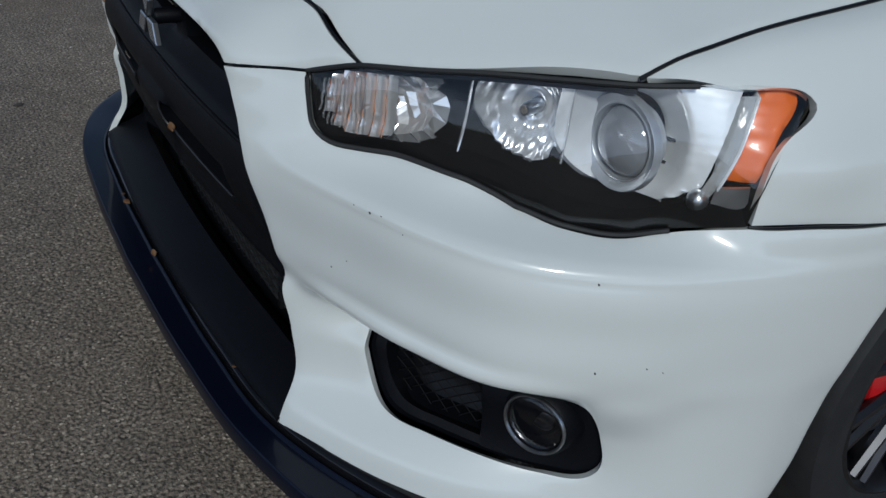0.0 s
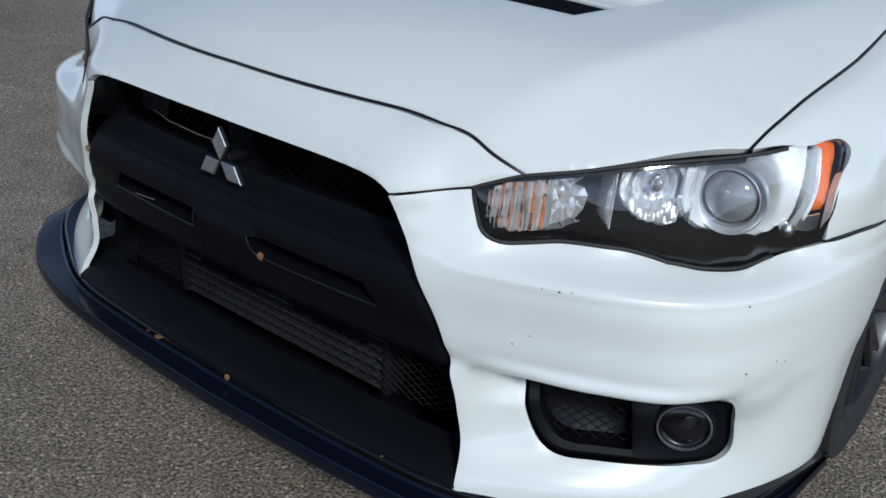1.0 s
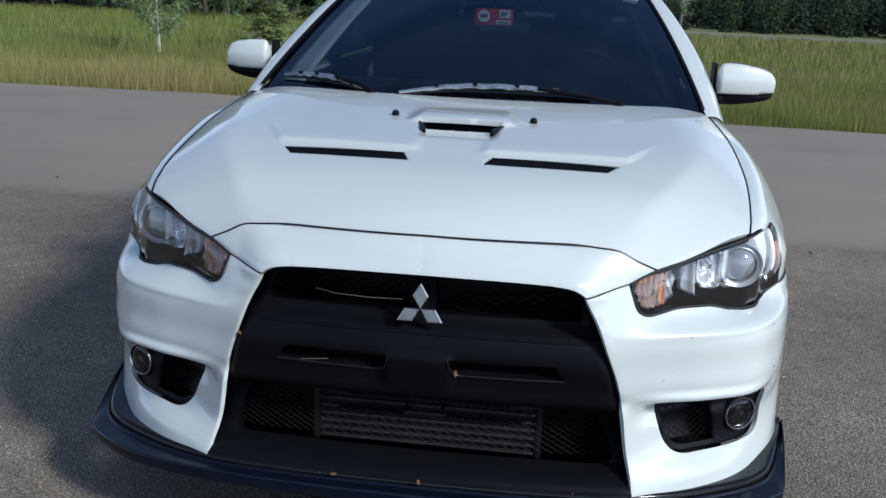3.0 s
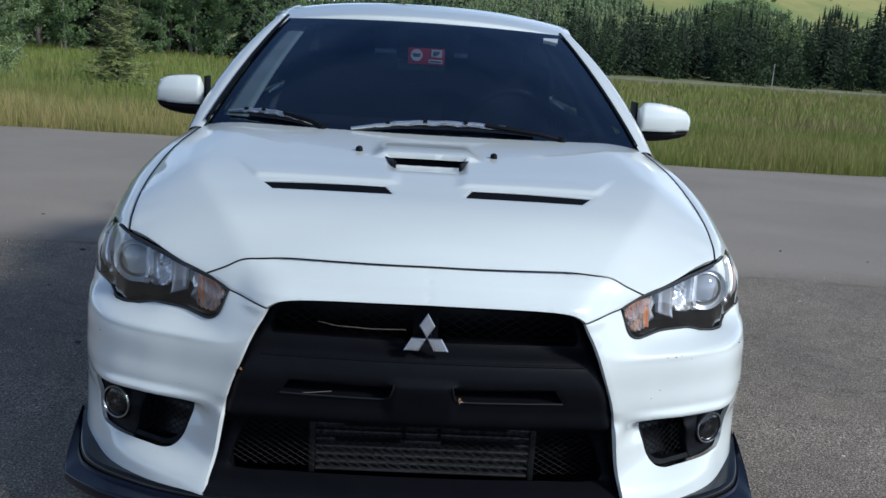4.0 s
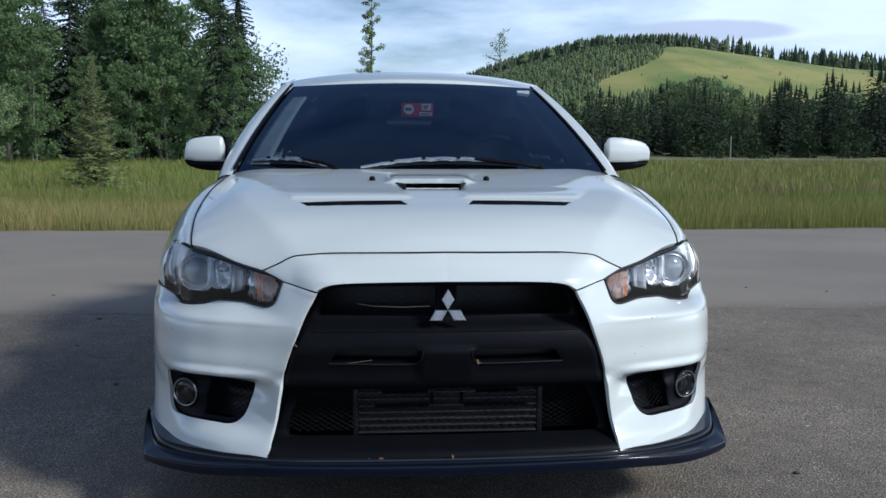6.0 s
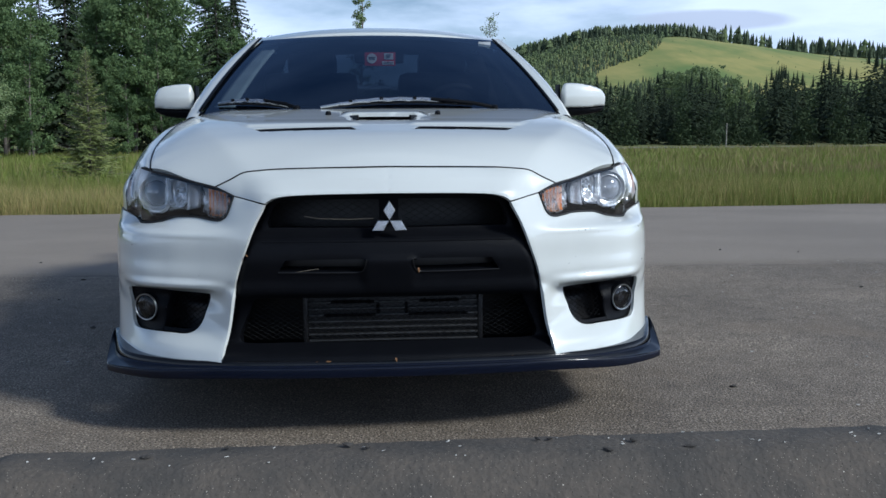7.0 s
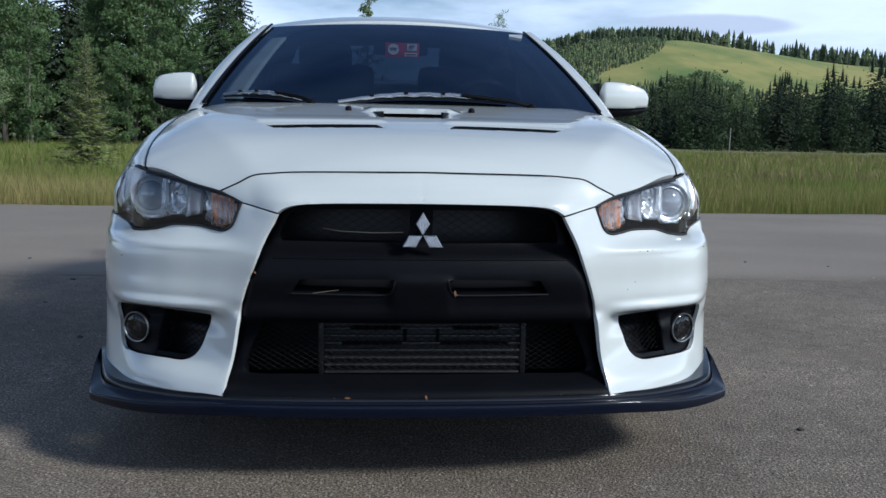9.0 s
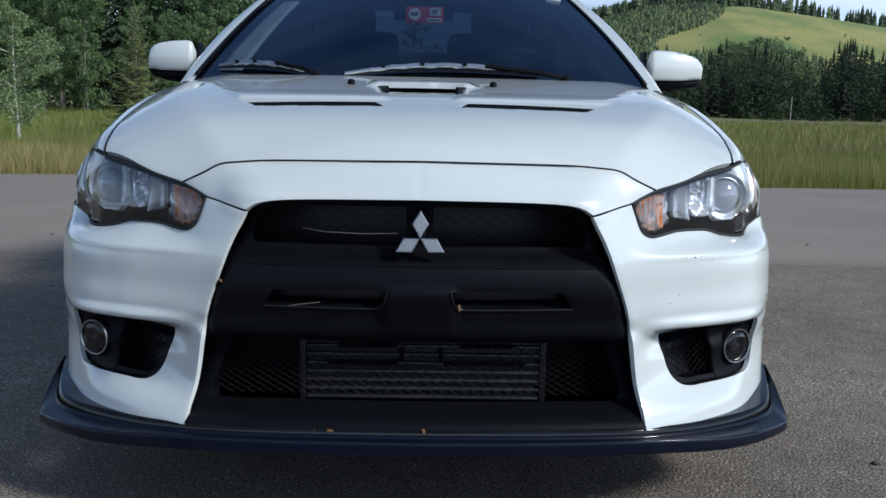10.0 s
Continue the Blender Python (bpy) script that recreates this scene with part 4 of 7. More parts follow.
    c = nose(np.array([-64.2]), np.array([0.718]), 0.036)[0]
    aim = pose(s * c[0], c[1], c[2], 90, 0, s * 22)
    bm = bmesh.new()
    lathe(bm, [(0.0, 0.010), (0.0065, 0.009), (0.0085, 0.002), (0.0085, -0.02)], aim, 16)
    bulb = part("bulb", bm, SATIN, shell, "capped high beam bulb")
    bm = bmesh.new()
    lathe(bm, [(0.0, 0.0112), (0.004, 0.0108), (0.0048, 0.009)], aim, 12)
    part("bulb_tip", bm, STRAW, bulb)
    # silver surround of the projector, and the lens itself
    well = [(-60.2, 0.762, 1), (-57, 0.765), (-50.5, 0.772), (-44, 0.780), (-40.6, 0.779, 1), (-42.8, 0.674, 1), (-47, 0.650), (-51, 0.645), (-55.5, 0.655), (-58.6, 0.675), (-60.2, 0.705)]
    hole = []
    ctr = np.array([-52.6, 0.707])
    for k in range(32):
        a = 2 * math.pi * k / 32
        hole.append((ctr[0] + 4.25 * math.cos(a), ctr[1] + 0.0475 * math.sin(a)))
    grooves = lambda u, v, r: 0.0011 * np.sin(v * 620) * np.clip((u + 48.5) / 1.5, 0, 1)
    v, f = skin(bowl(-52.6, 0.707, 0.088, 0.082, 0.062, 0.016, grooves), [outline(well, 0.006, NU), np.array(hole)], 0.0062, NU, depth=0.010)
    v, f = sided(v, f, s)
    tidy(mesh_ob("lamp_surround", v, f, SURROUND, shell, "bright silver headlamp surround"))
    for h in (0.742, 0.712, 0.684):
        bar = [(-48.4, h + 0.0022, 1), (-42.4, h + 0.0040, 1), (-42.5, h + 0.0004, 1), (-48.4, h - 0.0018, 1)]
        patch("rib", bar, 0.020, CHROME, s, shell, depth=0.012, grow=lambda u, v: nose(u, v, 0.020 + 0.020 * np.clip((-42.5 - u) / 6, 0, 1)))
    eye = pose(s * 0.722, 0.372, 0.706, 90, 0, s * 6)
    bm = bmesh.new()
    lathe(bm, [(0.0545, -0.008), (0.0540, 0.002), (0.0532, 0.0035), (0.0520, 0.0030), (0.0500, 0.0005), (0.0440, -0.0020), (0.0425, -0.0012), (0.0412, -0.003), (0.040, -0.03)], eye, 48)
    part("projector_ring", bm, RINGGREY, shell, "satin grey projector ring")
    bm = bmesh.new()
    lathe(bm, [(0.0, 0.011)] + [(0.0405 * math.sin(a * 0.13), 0.011 - 0.028 * (1 - math.cos(a * 0.13))) for a in range(1, 12)] + [(0.0405, -0.02)], eye, 40)
    part("projector_lens", bm, ORB, shell, "round glass projector lens")
    # light guide and amber side marker
    guide = [(-40.3, 0.776, 1), (-39.0, 0.777, 1), (-40.1, 0.720), (-41.9, 0.668, 1), (-43.2, 0.668, 1), (-41.4, 0.722)]
    patch("light_guide", guide, 0.012, GUIDE, s, shell, "grooved clear light guide", step=0.004, depth=0.020, grow=lambda u, v: nose(u, v, 0.0075 + 0.0008 * np.sin((u + (0.776 - v) * 20) * 5)))
    amber = [(-38.8, 0.777, 1), (-34.9, 0.7795), (-33.5, 0.768), (-35.2, 0.735), (-36.9, 0.686, 1), (-41.2, 0.681, 1), (-39.8, 0.725)]
    patch("side_marker", amber, 0.010, AMBER, s, shell, "amber side marker", step=0.006, grow=lambda u, v: nose(u, v, 0.022 + 0.010 * np.clip((-35.0 - u) / 5.0, 0, 1) + 0.0007 * np.sin(v * 900)))
    # bright dividing wall between the guide and the marker
    wall_v = np.linspace(0.680, 0.777, 12)
    wall_u = np.interp(wall_v, (0.680, 0.725, 0.777), (-41.3, -39.9, -38.9))
    v = np.concatenate([nose(wall_u, wall_v, 0.003), nose(wall_u - 0.35, wall_v, 0.040)])
    f = [(i, i + 1, 13 + i, 12 + i) for i in range(11)]
    wall = mesh_ob("divider", *sided(v, f, s), SURROUND, shell)
    thick = wall.modifiers.new("thickness", "SOLIDIFY")
    thick.thickness = 0.0015
    foot = [(-41.2, 0.677, 1), (-37.6, 0.684, 1), (-37.6, 0.660), (-41.4, 0.658, 1)]
    patch("marker_base", foot, 0.016, SATIN, s, shell)
    bm = bmesh.new()
    c = nose(np.array([-43.0]), np.array([0.662]), 0.012)[0]
    bmesh.ops.create_uvsphere(bm, u_segments=18, v_segments=12, radius=0.012, matrix=Matrix.Translation((s * c[0], c[1], c[2])))
    part("lens_knob", bm, SATIN, shell)
    lens = patch("lens", LAMP, 0.0015, CLEARLENS, s, shell, "clear plastic headlight lens", depth=0, grow=lens_skin)
    lens.visible_shadow = False
    return shell


lamps = [build_lamp(s) for s in (1, -1)]


def wires(poly, fn, pitch_u, pitch_v, r):
    """Diamond mesh of thin wires filling the polygon (u, v), laid on fn."""
    lo, hi = poly.min(0), poly.max(0)
    verts, faces = [], []
    for d in (1, -1):
        slope = d * pitch_v / pitch_u
        spread = (hi[0] - lo[0]) * abs(slope)
        k = np.arange(lo[1] - spread, hi[1] + spread, pitch_v * 2)
        us = np.linspace(lo[0], hi[0], max(12, int((hi[0] - lo[0]) / pitch_u * 1.5)))
        for v0 in k:
            start = v0 if d > 0 else v0 + 0.0
            q = np.stack([us, start + slope * (us - lo[0])], 1)
            ok = inside([poly], q)
            run = []
            for i in range(len(us) + 1):
                if i < len(us) and ok[i]:
                    run.append(q[i])
                elif run:
                    if len(run) > 1:
                        run = np.array(run)
                        tv, tf = tube_along(fn(run[:, 0], run[:, 1]), r, 4)
                        at = len(verts)
                        verts.extend(tv)
                        faces.extend(tuple(at + x for x in face) for face in tf)
                    run = []
    return np.array(verts), faces


def build_fog(s):
    plate = [(-62.6, 0.4215, 1), (-57.1, 0.425), (-51.6, 0.4265), (-49.0, 0.422), (-47.6, 0.405), (-46.4, 0.361), (-45.8, 0.312), (-47.6, 0.289), (-52.7, 0.287), (-60.8, 0.290, 1)]
    unit = patch("fog_light", plate, 0.016, PLASTIC, s, car, "black fog light bezel with a round chrome-ringed lamp", depth=0.05)
    frame = outline([(u, v, *k) for u, v, *k in FOG], 0.006, NU)
    inner = [(-76.3, 0.408, 1), (-75.4, 0.365), (-74.2, 0.332), (-72.2, 0.312), (-70, 0.305), (-66, 0.3035), (-61.2, 0.302, 1), (-62.8, 0.412, 1), (-70, 0.409)]
    ring = [(-77.9, 0.418, 1), (-76.9, 0.365), (-75.5, 0.328), (-73.6, 0.304), (-71.0, 0.294), (-66.6, 0.292), (-60.6, 0.290, 1), (-62.5, 0.4225, 1), (-71.7, 0.418)]
    v, f = sided(*skin(sunk(0.018), [outline(ring, 0.006, NU), outline(inner, 0.006, NU)], 0.01, NU, depth=0.03), s)
    tidy(mesh_ob("duct_frame", v, f, PLASTIC, unit, "black duct frame"))
    loop = outline(inner, 0.006, NU)
    v, f = wires(loop, sunk(0.034), 1.05, 0.0075, 0.0010)
    v, f = sided(v, f, s)
    tagged(mesh_ob("duct_mesh", v, f, DUCTBLACK, unit, "black diamond wire mesh", smooth=False), kind="stuff")
    patch("duct_back", ring, 0.075, GLOSSBLACK, s, unit, depth=0)
    v = np.concatenate([nose(frame[:, 0], frame[:, 1], 0.012), nose(frame[:, 0], frame[:, 1], 0.08)])
    n = len(frame)
    v, f = sided(v, [(i, (i + 1) % n, n + (i + 1) % n, n + i) for i in range(n)], s)
    tidy(mesh_ob("duct_wall", v, f, PLASTIC, unit))
    aim = pose(s * 0.7520, 0.3030, 0.3585, 90, 0, s * 26)
    part("fog_collar", lathe(bmesh.new(), [(0.0421, 0.0002), (0.0455, -0.003), (0.0500, -0.018), (0.0530, -0.036)], aim, 36), PLASTIC, unit)
    bm = bmesh.new()
    lathe(bm, [(0.0378, 0.001), (0.0392, 0.0042), (0.0408, 0.0044), (0.0418, 0.0028), (0.0420, -0.001)], aim, 36)
    part("chrome_ring", bm, SATIN, unit, "chrome ring")
    bm = bmesh.new()
    lathe(bm, [(0.0375, 0.0), (0.032, -0.014), (0.020, -0.024), (0.0, -0.028)], aim, 32)
    part("fog_bowl", bm, DARKORB, unit)
    bm = bmesh.new()
    lathe(bm, [(0.0, -0.010), (0.012, -0.011), (0.019, -0.016), (0.021, -0.026)], aim, 24)
    part("fog_lens", bm, DARKORB, unit, "dark glass fog lamp lens")
    bm = bmesh.new()
    lathe(bm, [(0.0, 0.004), (0.02, 0.0035), (0.034, 0.001), (0.0385, -0.003)], aim, 32)
    glass = part("cover_glass", bm, COVER, unit)
    glass.visible_shadow = False
    bm = bmesh.new()
    c = nose(np.array([-50.6]), np.array([0.407]), 0.015)[0]
    lathe(bm, [(0.0045, 0.0), (0.0045, -0.006), (0.0, -0.006)], pose(s * c[0], c[1], c[2], 90, 0, s * 35), 10)
    part("screw_hole", bm, GLOSSBLACK, unit)
    return unit


for s in (1, -1):
    build_fog(s)


# ---- the car: grille ----
def grille_y(x, z):
    """Relief of the black grille moulding."""
    x, z = np.asarray(x, float), np.asarray(z, float)
    y = hermite((0.225, 0.240, 0.258, 0.272, 0.290, 0.40, 0.425, 0.470, 0.488, 0.530, 0.560, 0.580, 0.592, 0.610, 0.68, 0.73),
                (0.046, 0.052, 0.085, 0.120, 0.125, 0.108, 0.082, 0.074, 0.068, 0.058, 0.062, 0.070, 0.082, 0.108, 0.100, 0.080), z)
    # the moulding's flanks tuck in behind the bumper
    rim = np.interp(z, (0.229, 0.264, 0.288, 0.340, 0.410, 0.490, 0.556, 0.630, 0.690), (0.494, 0.488, 0.484, 0.473, 0.458, 0.439, 0.414, 0.388, 0.358))
    tuck = np.clip((np.abs(x) - rim + 0.022) / 0.022, 0, 1)
    # raised mount for a plate between the slots
    m = np.clip((0.088 - np.abs(x)) / 0.022, 0, 1) * np.clip((0.540 - z) / 0.012, 0, 1) * np.clip((z - 0.425) / 0.05, 0, 1)
    y = y - 0.009 * m * m * (3 - 2 * m)
    return y + 0.12 * x * x + 0.022 * tuck * tuck * np.clip((z - 0.29) / 0.06, 0, 1)


def moulding(x, z):
    return np.stack([x, grille_y(x, z), z], -1)


def behind(d):
    return lambda x, z: np.stack([x, 0.125 + d + 0.12 * x * x, z], -1)


def build_grille():
    edge = full([(0, 0.722), (0.20, 0.720), (0.28, 0.717), (0.322, 0.711), (0.346, 0.701), (0.358, 0.690), (0.391, 0.630), (0.420, 0.556), (0.444, 0.490), (0.461, 0.410), (0.473, 0.340), (0.484, 0.288),
                 (0.488, 0.264), (0.494, 0.229, 1), (0, 0.229)])
    top = [(0.028, 0.700, 1), (0.28, 0.697), (0.318, 0.690), (0.335, 0.675), (0.352, 0.632), (0.348, 0.617, 1), (0.028, 0.614, 1)]
    slot = [(0.084, 0.489, 1), (0.20, 0.489), (0.322, 0.491, 1), (0.300, 0.527, 1), (0.20, 0.529), (0.066, 0.530, 1), (0.071, 0.510)]
    low = full([(0, 0.409), (0.30, 0.409), (0.395, 0.407, 1), (0.425, 0.350), (0.447, 0.288), (0.440, 0.275), (0.30, 0.274), (0, 0.274)])
    loops = [outline(edge, 0.010)]
    for h in (top, slot):
        loops += [outline(h, 0.008), outline([(-x, *r) for x, *r in reversed(h)], 0.008)]
    loops.append(outline(low, 0.010))
    v, f = skin(moulding, loops, 0.0105, depth=0.045, soft=0.002)
    g = tidy(mesh_ob("grille", v, f, PLASTIC, car, "matt black grille moulding with mesh openings"))
    for s in (1, -1):
        loop = outline([(s * x, *r) for x, *r in top], 0.01)
        v, f = wires(loop, lambda x, z: np.stack([x, 0.132 + 0.12 * x * x, z], -1), 0.0165, 0.0095, 0.0006)
        tagged(mesh_ob("upper_mesh", v, f, MESHBLACK, g, "black diamond wire mesh", smooth=False), kind="stuff")
        bm = bmesh.new()
        box(bm, pose(s * 0.195, 0.125, 0.508, 0, 0, s * 4), (0.27, 0.012, 0.06), 0.004)
        part("slot_back", bm, GLOSSBLACK, g)
    # rolled edges that catch the light; the slots' paler black paints in their highlight
    for s in (1, -1):
        edge_line = outline([(0.066, 0.531), (0.0695, 0.512), (0.075, 0.498), (0.086, 0.4905), (0.12, 0.4890), (0.20, 0.4895), (0.322, 0.4910)], 0.008, closed=False)
        v, f = tube_along(moulding(s * edge_line[:, 0], edge_line[:, 1]) - (0, 0.0005, 0), 0.0022, 6)
        mesh_ob("slot_lip", v, f, EDGEBLACK, g)
    xs = np.linspace(-0.366, 0.366, 60)
    v, f = tube_along(moulding(xs, np.full(60, 0.579)) + (0, 0.0012, 0), 0.0034, 8)
    mesh_ob("bar_edge", v, f, PLASTIC, g)
    loop = outline(low, 0.01)
    v, f = wires(loop, lambda x, z: np.stack([x, 0.152 + 0.12 * x * x, z], -1), 0.0120, 0.0070, 0.00065)
    tagged(mesh_ob("lower_mesh", v, f, MESHBLACK, g, "black diamond wire mesh", smooth=False), kind="stuff")
    return g


grille = build_grille()

# intercooler behind the lower mesh
bm = bmesh.new()
box(bm, pose(0.012, 0.208, 0.335), (0.53, 0.06, 0.155), 0.004)
cooler = part("intercooler", bm, EDGEBLACK, car, "grey aluminium intercooler core behind the mesh")
for k in range(8):
    bm = bmesh.new()
    z = 0.268 + k * 0.0193
    box(bm, pose(0.012, 0.172, z), (0.51, 0.016, 0.0060), 0.002)
    part("cooler_tube", bm, ALLOY, cooler)
    if k < 7:
        bm = bmesh.new()
        n = 64
        for i in range(n):
            x0, x1 = -0.243 + 0.51 * i / n, -0.243 + 0.51 * (i + 1) / n
            za, zb = (z + 0.004, z + 0.0155) if i % 2 else (z + 0.0155, z + 0.004)
            q = [bm.verts.new(p) for p in ((x0, 0.174, za), (x1, 0.174, zb), (x1, 0.192, zb), (x0, 0.192, za))]
            bm.faces.new(q)
        part("cooler_fin", bm, ALLOY, cooler, smooth=False)
# plain black strokes of a worn mark painted across the tubes
for x, z, w, h in ((-0.112, 0.386, 0.130, 0.010), (-0.035, 0.366, 0.009, 0.036), (-0.120, 0.346, 0.155, 0.009), (0.147, 0.346, 0.180, 0.009), (0.050, 0.366, 0.009, 0.034), (0.150, 0.386, 0.120, 0.009)):
    bm = bmesh.new()
    box(bm, pose(x, 0.1628, z, 0), (w, 0.002, h), 0.0006)
    part("painted_stroke", bm, MASK, cooler, "black painted stroke across the tubes")
for x in (-0.252, 0.276):
    bm = bmesh.new()
    box(bm, pose(x, 0.178, 0.335), (0.014, 0.03, 0.155), 0.003)
    part("cooler_end", bm, EDGEBLACK, cooler)
bm = bmesh.new()
box(bm, pose(0, 0.42, 0.50), (1.02, 0.04, 0.60), 0.01)
part("radiator", bm, EDGEBLACK, car, "dark radiator pack")

# badge of three plain rhombs
badge = None
bm = bmesh.new()
lathe(bm, [(0.0, 0.0), (0.010, 0.0), (0.012, -0.004), (0.012, -0.05)], pose(0.001, 0.068, 0.640, 90), 16)
badge = part("badge", bm, PLASTIC, car, "chrome badge of three plain rhombs")
for a in (90, -30, 210):
    bm = bmesh.new()
    L, wd = 0.0575, 0.0172
    m = Matrix.Translation((0.001, 0.056, 0.640)) @ Matrix.Rotation(radians(-a), 4, "Y")
    def rhomb(grow, y):
        return [bm.verts.new(m @ Vector((L / 2 + (x - L / 2) * grow, y, z * grow))) for x, z in ((0.001, 0), (L / 2, wd), (L, 0), (L / 2, -wd))]
    b0, b1, b2 = rhomb(1.0, 0.008), rhomb(1.0, 0.0015), rhomb(0.90, 0.0)
    for p, q in ((b0, b1), (b1, b2)):
        for i in range(4):
            bm.faces.new((p[i], p[(i + 1) % 4], q[(i + 1) % 4], q[i]))
    bm.faces.new(b2)
    plate = part("rhomb", bm, SATIN, badge, sharp=20)
    # embossed dots
    vv, ff = [], []
    for i in range(-8, 9):
        for j in range(-4, 5):
            x, z = L / 2 + (i + 0.5 * (j % 2)) * 0.0044, j * 0.0038
            if abs(x - L / 2) / (L / 2) + abs(z) / wd < 0.80:
                at = len(vv)
                for k in range(6):
                    c, d = math.cos(k * math.pi / 3), math.sin(k * math.pi / 3)
                    vv.append(m @ Vector((x + 0.0015 * c, -0.0001, z + 0.0015 * d)))
                vv.append(m @ Vector((x, -0.0009, z)))
                ff += [(at + k, at + (k + 1) % 6, at + 6) for k in range(6)]
    tagged(mesh_ob("dot_relief", vv, ff, CHROME, plate, smooth=True), kind="stuff")


# ---- the car: front lip ----
def build_lip():
    # stations from the middle to the wheel: inner top edge, outer top edge, outer bottom edge
    t = (0, 0.3, 0.5, 0.65, 0.79, 0.865, 0.90, 0.95, 1.0)
    inner = ((0, 0.060, 0.234), (0.30, 0.066, 0.234), (0.49, 0.088, 0.2335), (0.65, 0.165, 0.2270), (0.795, 0.255, 0.2300), (0.848, 0.340, 0.2350), (0.878, 0.430, 0.2380), (0.902, 0.510, 0.2400), (0.917, 0.565, 0.2420))
    outer = ((0, -0.004, 0.223), (0.30, 0.006, 0.223), (0.51, 0.030, 0.2225), (0.696, 0.098, 0.2085), (0.841, 0.212, 0.1960), (0.871, 0.268, 0.1940), (0.889, 0.360, 0.2090), (0.907, 0.465, 0.2260), (0.920, 0.556, 0.2380))
    drop = (0.027, 0.027, 0.027, 0.025, 0.018, 0.016, 0.016, 0.016, 0.014)
    k = np.linspace(0, 1, 81)
    a, b = hermite(t, inner, k), hermite(t, outer, k)
    d = hermite(t, drop, k)
    inward = np.where(a[:, :1] > 0.5, np.stack([CX - a[:, 0], CY - a[:, 1], 0 * d], 1), np.array([[0.0, 0.6, 0.0]]))
    inward /= np.linalg.norm(inward, axis=1)[:, None]
    n = len(k)

    def at(w, lift):
        return a + (b - a) * w + np.stack([0 * d, 0 * d, lift + 0 * d], 1)

    def swept(name, rows, material, parent, label, sharp):
        f = [(j * n + i, j * n + i + 1, (j + 1) * n + i + 1, (j + 1) * n + i) for j in range(len(rows) - 1) for i in range(n - 1)]
        v, f = mirrored(np.concatenate(rows), f)
        return tidy(mesh_ob(name, v, f, material, parent, label, sharp=sharp))

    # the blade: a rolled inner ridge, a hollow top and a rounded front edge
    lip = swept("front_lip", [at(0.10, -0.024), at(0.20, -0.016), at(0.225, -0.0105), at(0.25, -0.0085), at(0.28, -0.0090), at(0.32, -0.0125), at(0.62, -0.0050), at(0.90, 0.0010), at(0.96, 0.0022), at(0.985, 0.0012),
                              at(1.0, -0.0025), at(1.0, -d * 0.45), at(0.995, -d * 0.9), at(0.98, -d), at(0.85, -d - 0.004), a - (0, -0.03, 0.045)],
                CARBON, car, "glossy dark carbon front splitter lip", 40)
    # the gloss black strip that joins it to the bumper
    swept("joining_strip", [a + inward * 0.04 - (0, 0, 0.006), at(0.0, -0.0015), at(0.06, 0.0002), at(0.13, -0.0012), at(0.165, -0.0055), at(0.19, -0.0200)], PIANO, lip, "gloss black strip between bumper and lip", 50)
    # clear-coated rim of the upturned ends
    for s in (1, -1):
        rim = at(0.975, 0.0016)[56:] * (s, 1, 1)
        v, f = tube_along(rim, 0.0016, 6)
        mesh_ob("lip_rim", v, f, PIANO, lip, "clear-coated rim of the lip")
    return lip


build_lip()

# ---- the car: glasshouse ----
def screen(u, t):
    """The windshield: u across (-1 to 1), t from base to roof."""
    u, t = np.asarray(u, float), np.asarray(t, float)
    half = 0.735 + (0.578 - 0.735) * t + 0.040 * t * (1 - t)
    x = u * half
    y = 1.150 + 0.91 * t + (0.29 + 0.02 * t) * x * x
    z = 0.978 + 0.380 * t + 0.045 * t * (1 - t) - 0.045 * t * x * x
    return np.stack([x, y, z], -1)


def grid_mesh(name, fn, us, ts, material, parent, label="", thick=0.0, flipit=False):
    gu, gt = np.meshgrid(us, ts)
    v = fn(gu.ravel(), gt.ravel())
    k, n = len(us), len(ts)
    f = [(j * k + i, j * k + i + 1, (j + 1) * k + i + 1, (j + 1) * k + i) for j in range(n - 1) for i in range(k - 1)]
    if flipit:
        f = [tuple(reversed(q)) for q in f]
    ob = mesh_ob(name, v, f, material, parent, label)
    if thick:
        s = ob.modifiers.new("thickness", "SOLIDIFY")
        s.thickness, s.offset = thick, -1
    return ob


us = np.linspace(-1, 1, 33)
windshield = grid_mesh("windshield", screen, us * 0.985, np.linspace(-0.03, 0.985, 17), GLASS, car, "dark tinted windshield reflecting the sky")
windshield.visible_shadow = False


def raised(fn, d):
    def g(u, t):
        e = 1e-3
        p = fn(u, t)
        n = np.cross(fn(u + e, t) - p, fn(u, t + e) - p)
        n /= np.linalg.norm(n, axis=1)[:, None]
        return p + n * d
    return g


over = raised(screen, 0.002)
under = raised(screen, -0.004)
for s in (1, -1):
    grid_mesh("glass_band", raised(screen, -0.003), s * np.linspace(0.955, 0.99, 4), np.linspace(-0.03, 0.99, 21), GLOSSBLACK, windshield, "black printed edge band")
    grid_mesh("glass_trim", raised(screen, 0.006), s * np.linspace(0.986, 1.002, 4), np.linspace(-0.02, 1.0, 21), PLASTIC, windshield, "black rubber edge trim", 0.006)
grid_mesh("glass_band", raised(screen, -0.003), us * 0.98, np.linspace(0.925, 0.99, 4), GLOSSBLACK, windshield, "black printed edge band")
grid_mesh("glass_band", raised(screen, -0.003), us * 0.98, np.linspace(-0.03, 0.045, 4), GLOSSBLACK, windshield, "black printed edge band")


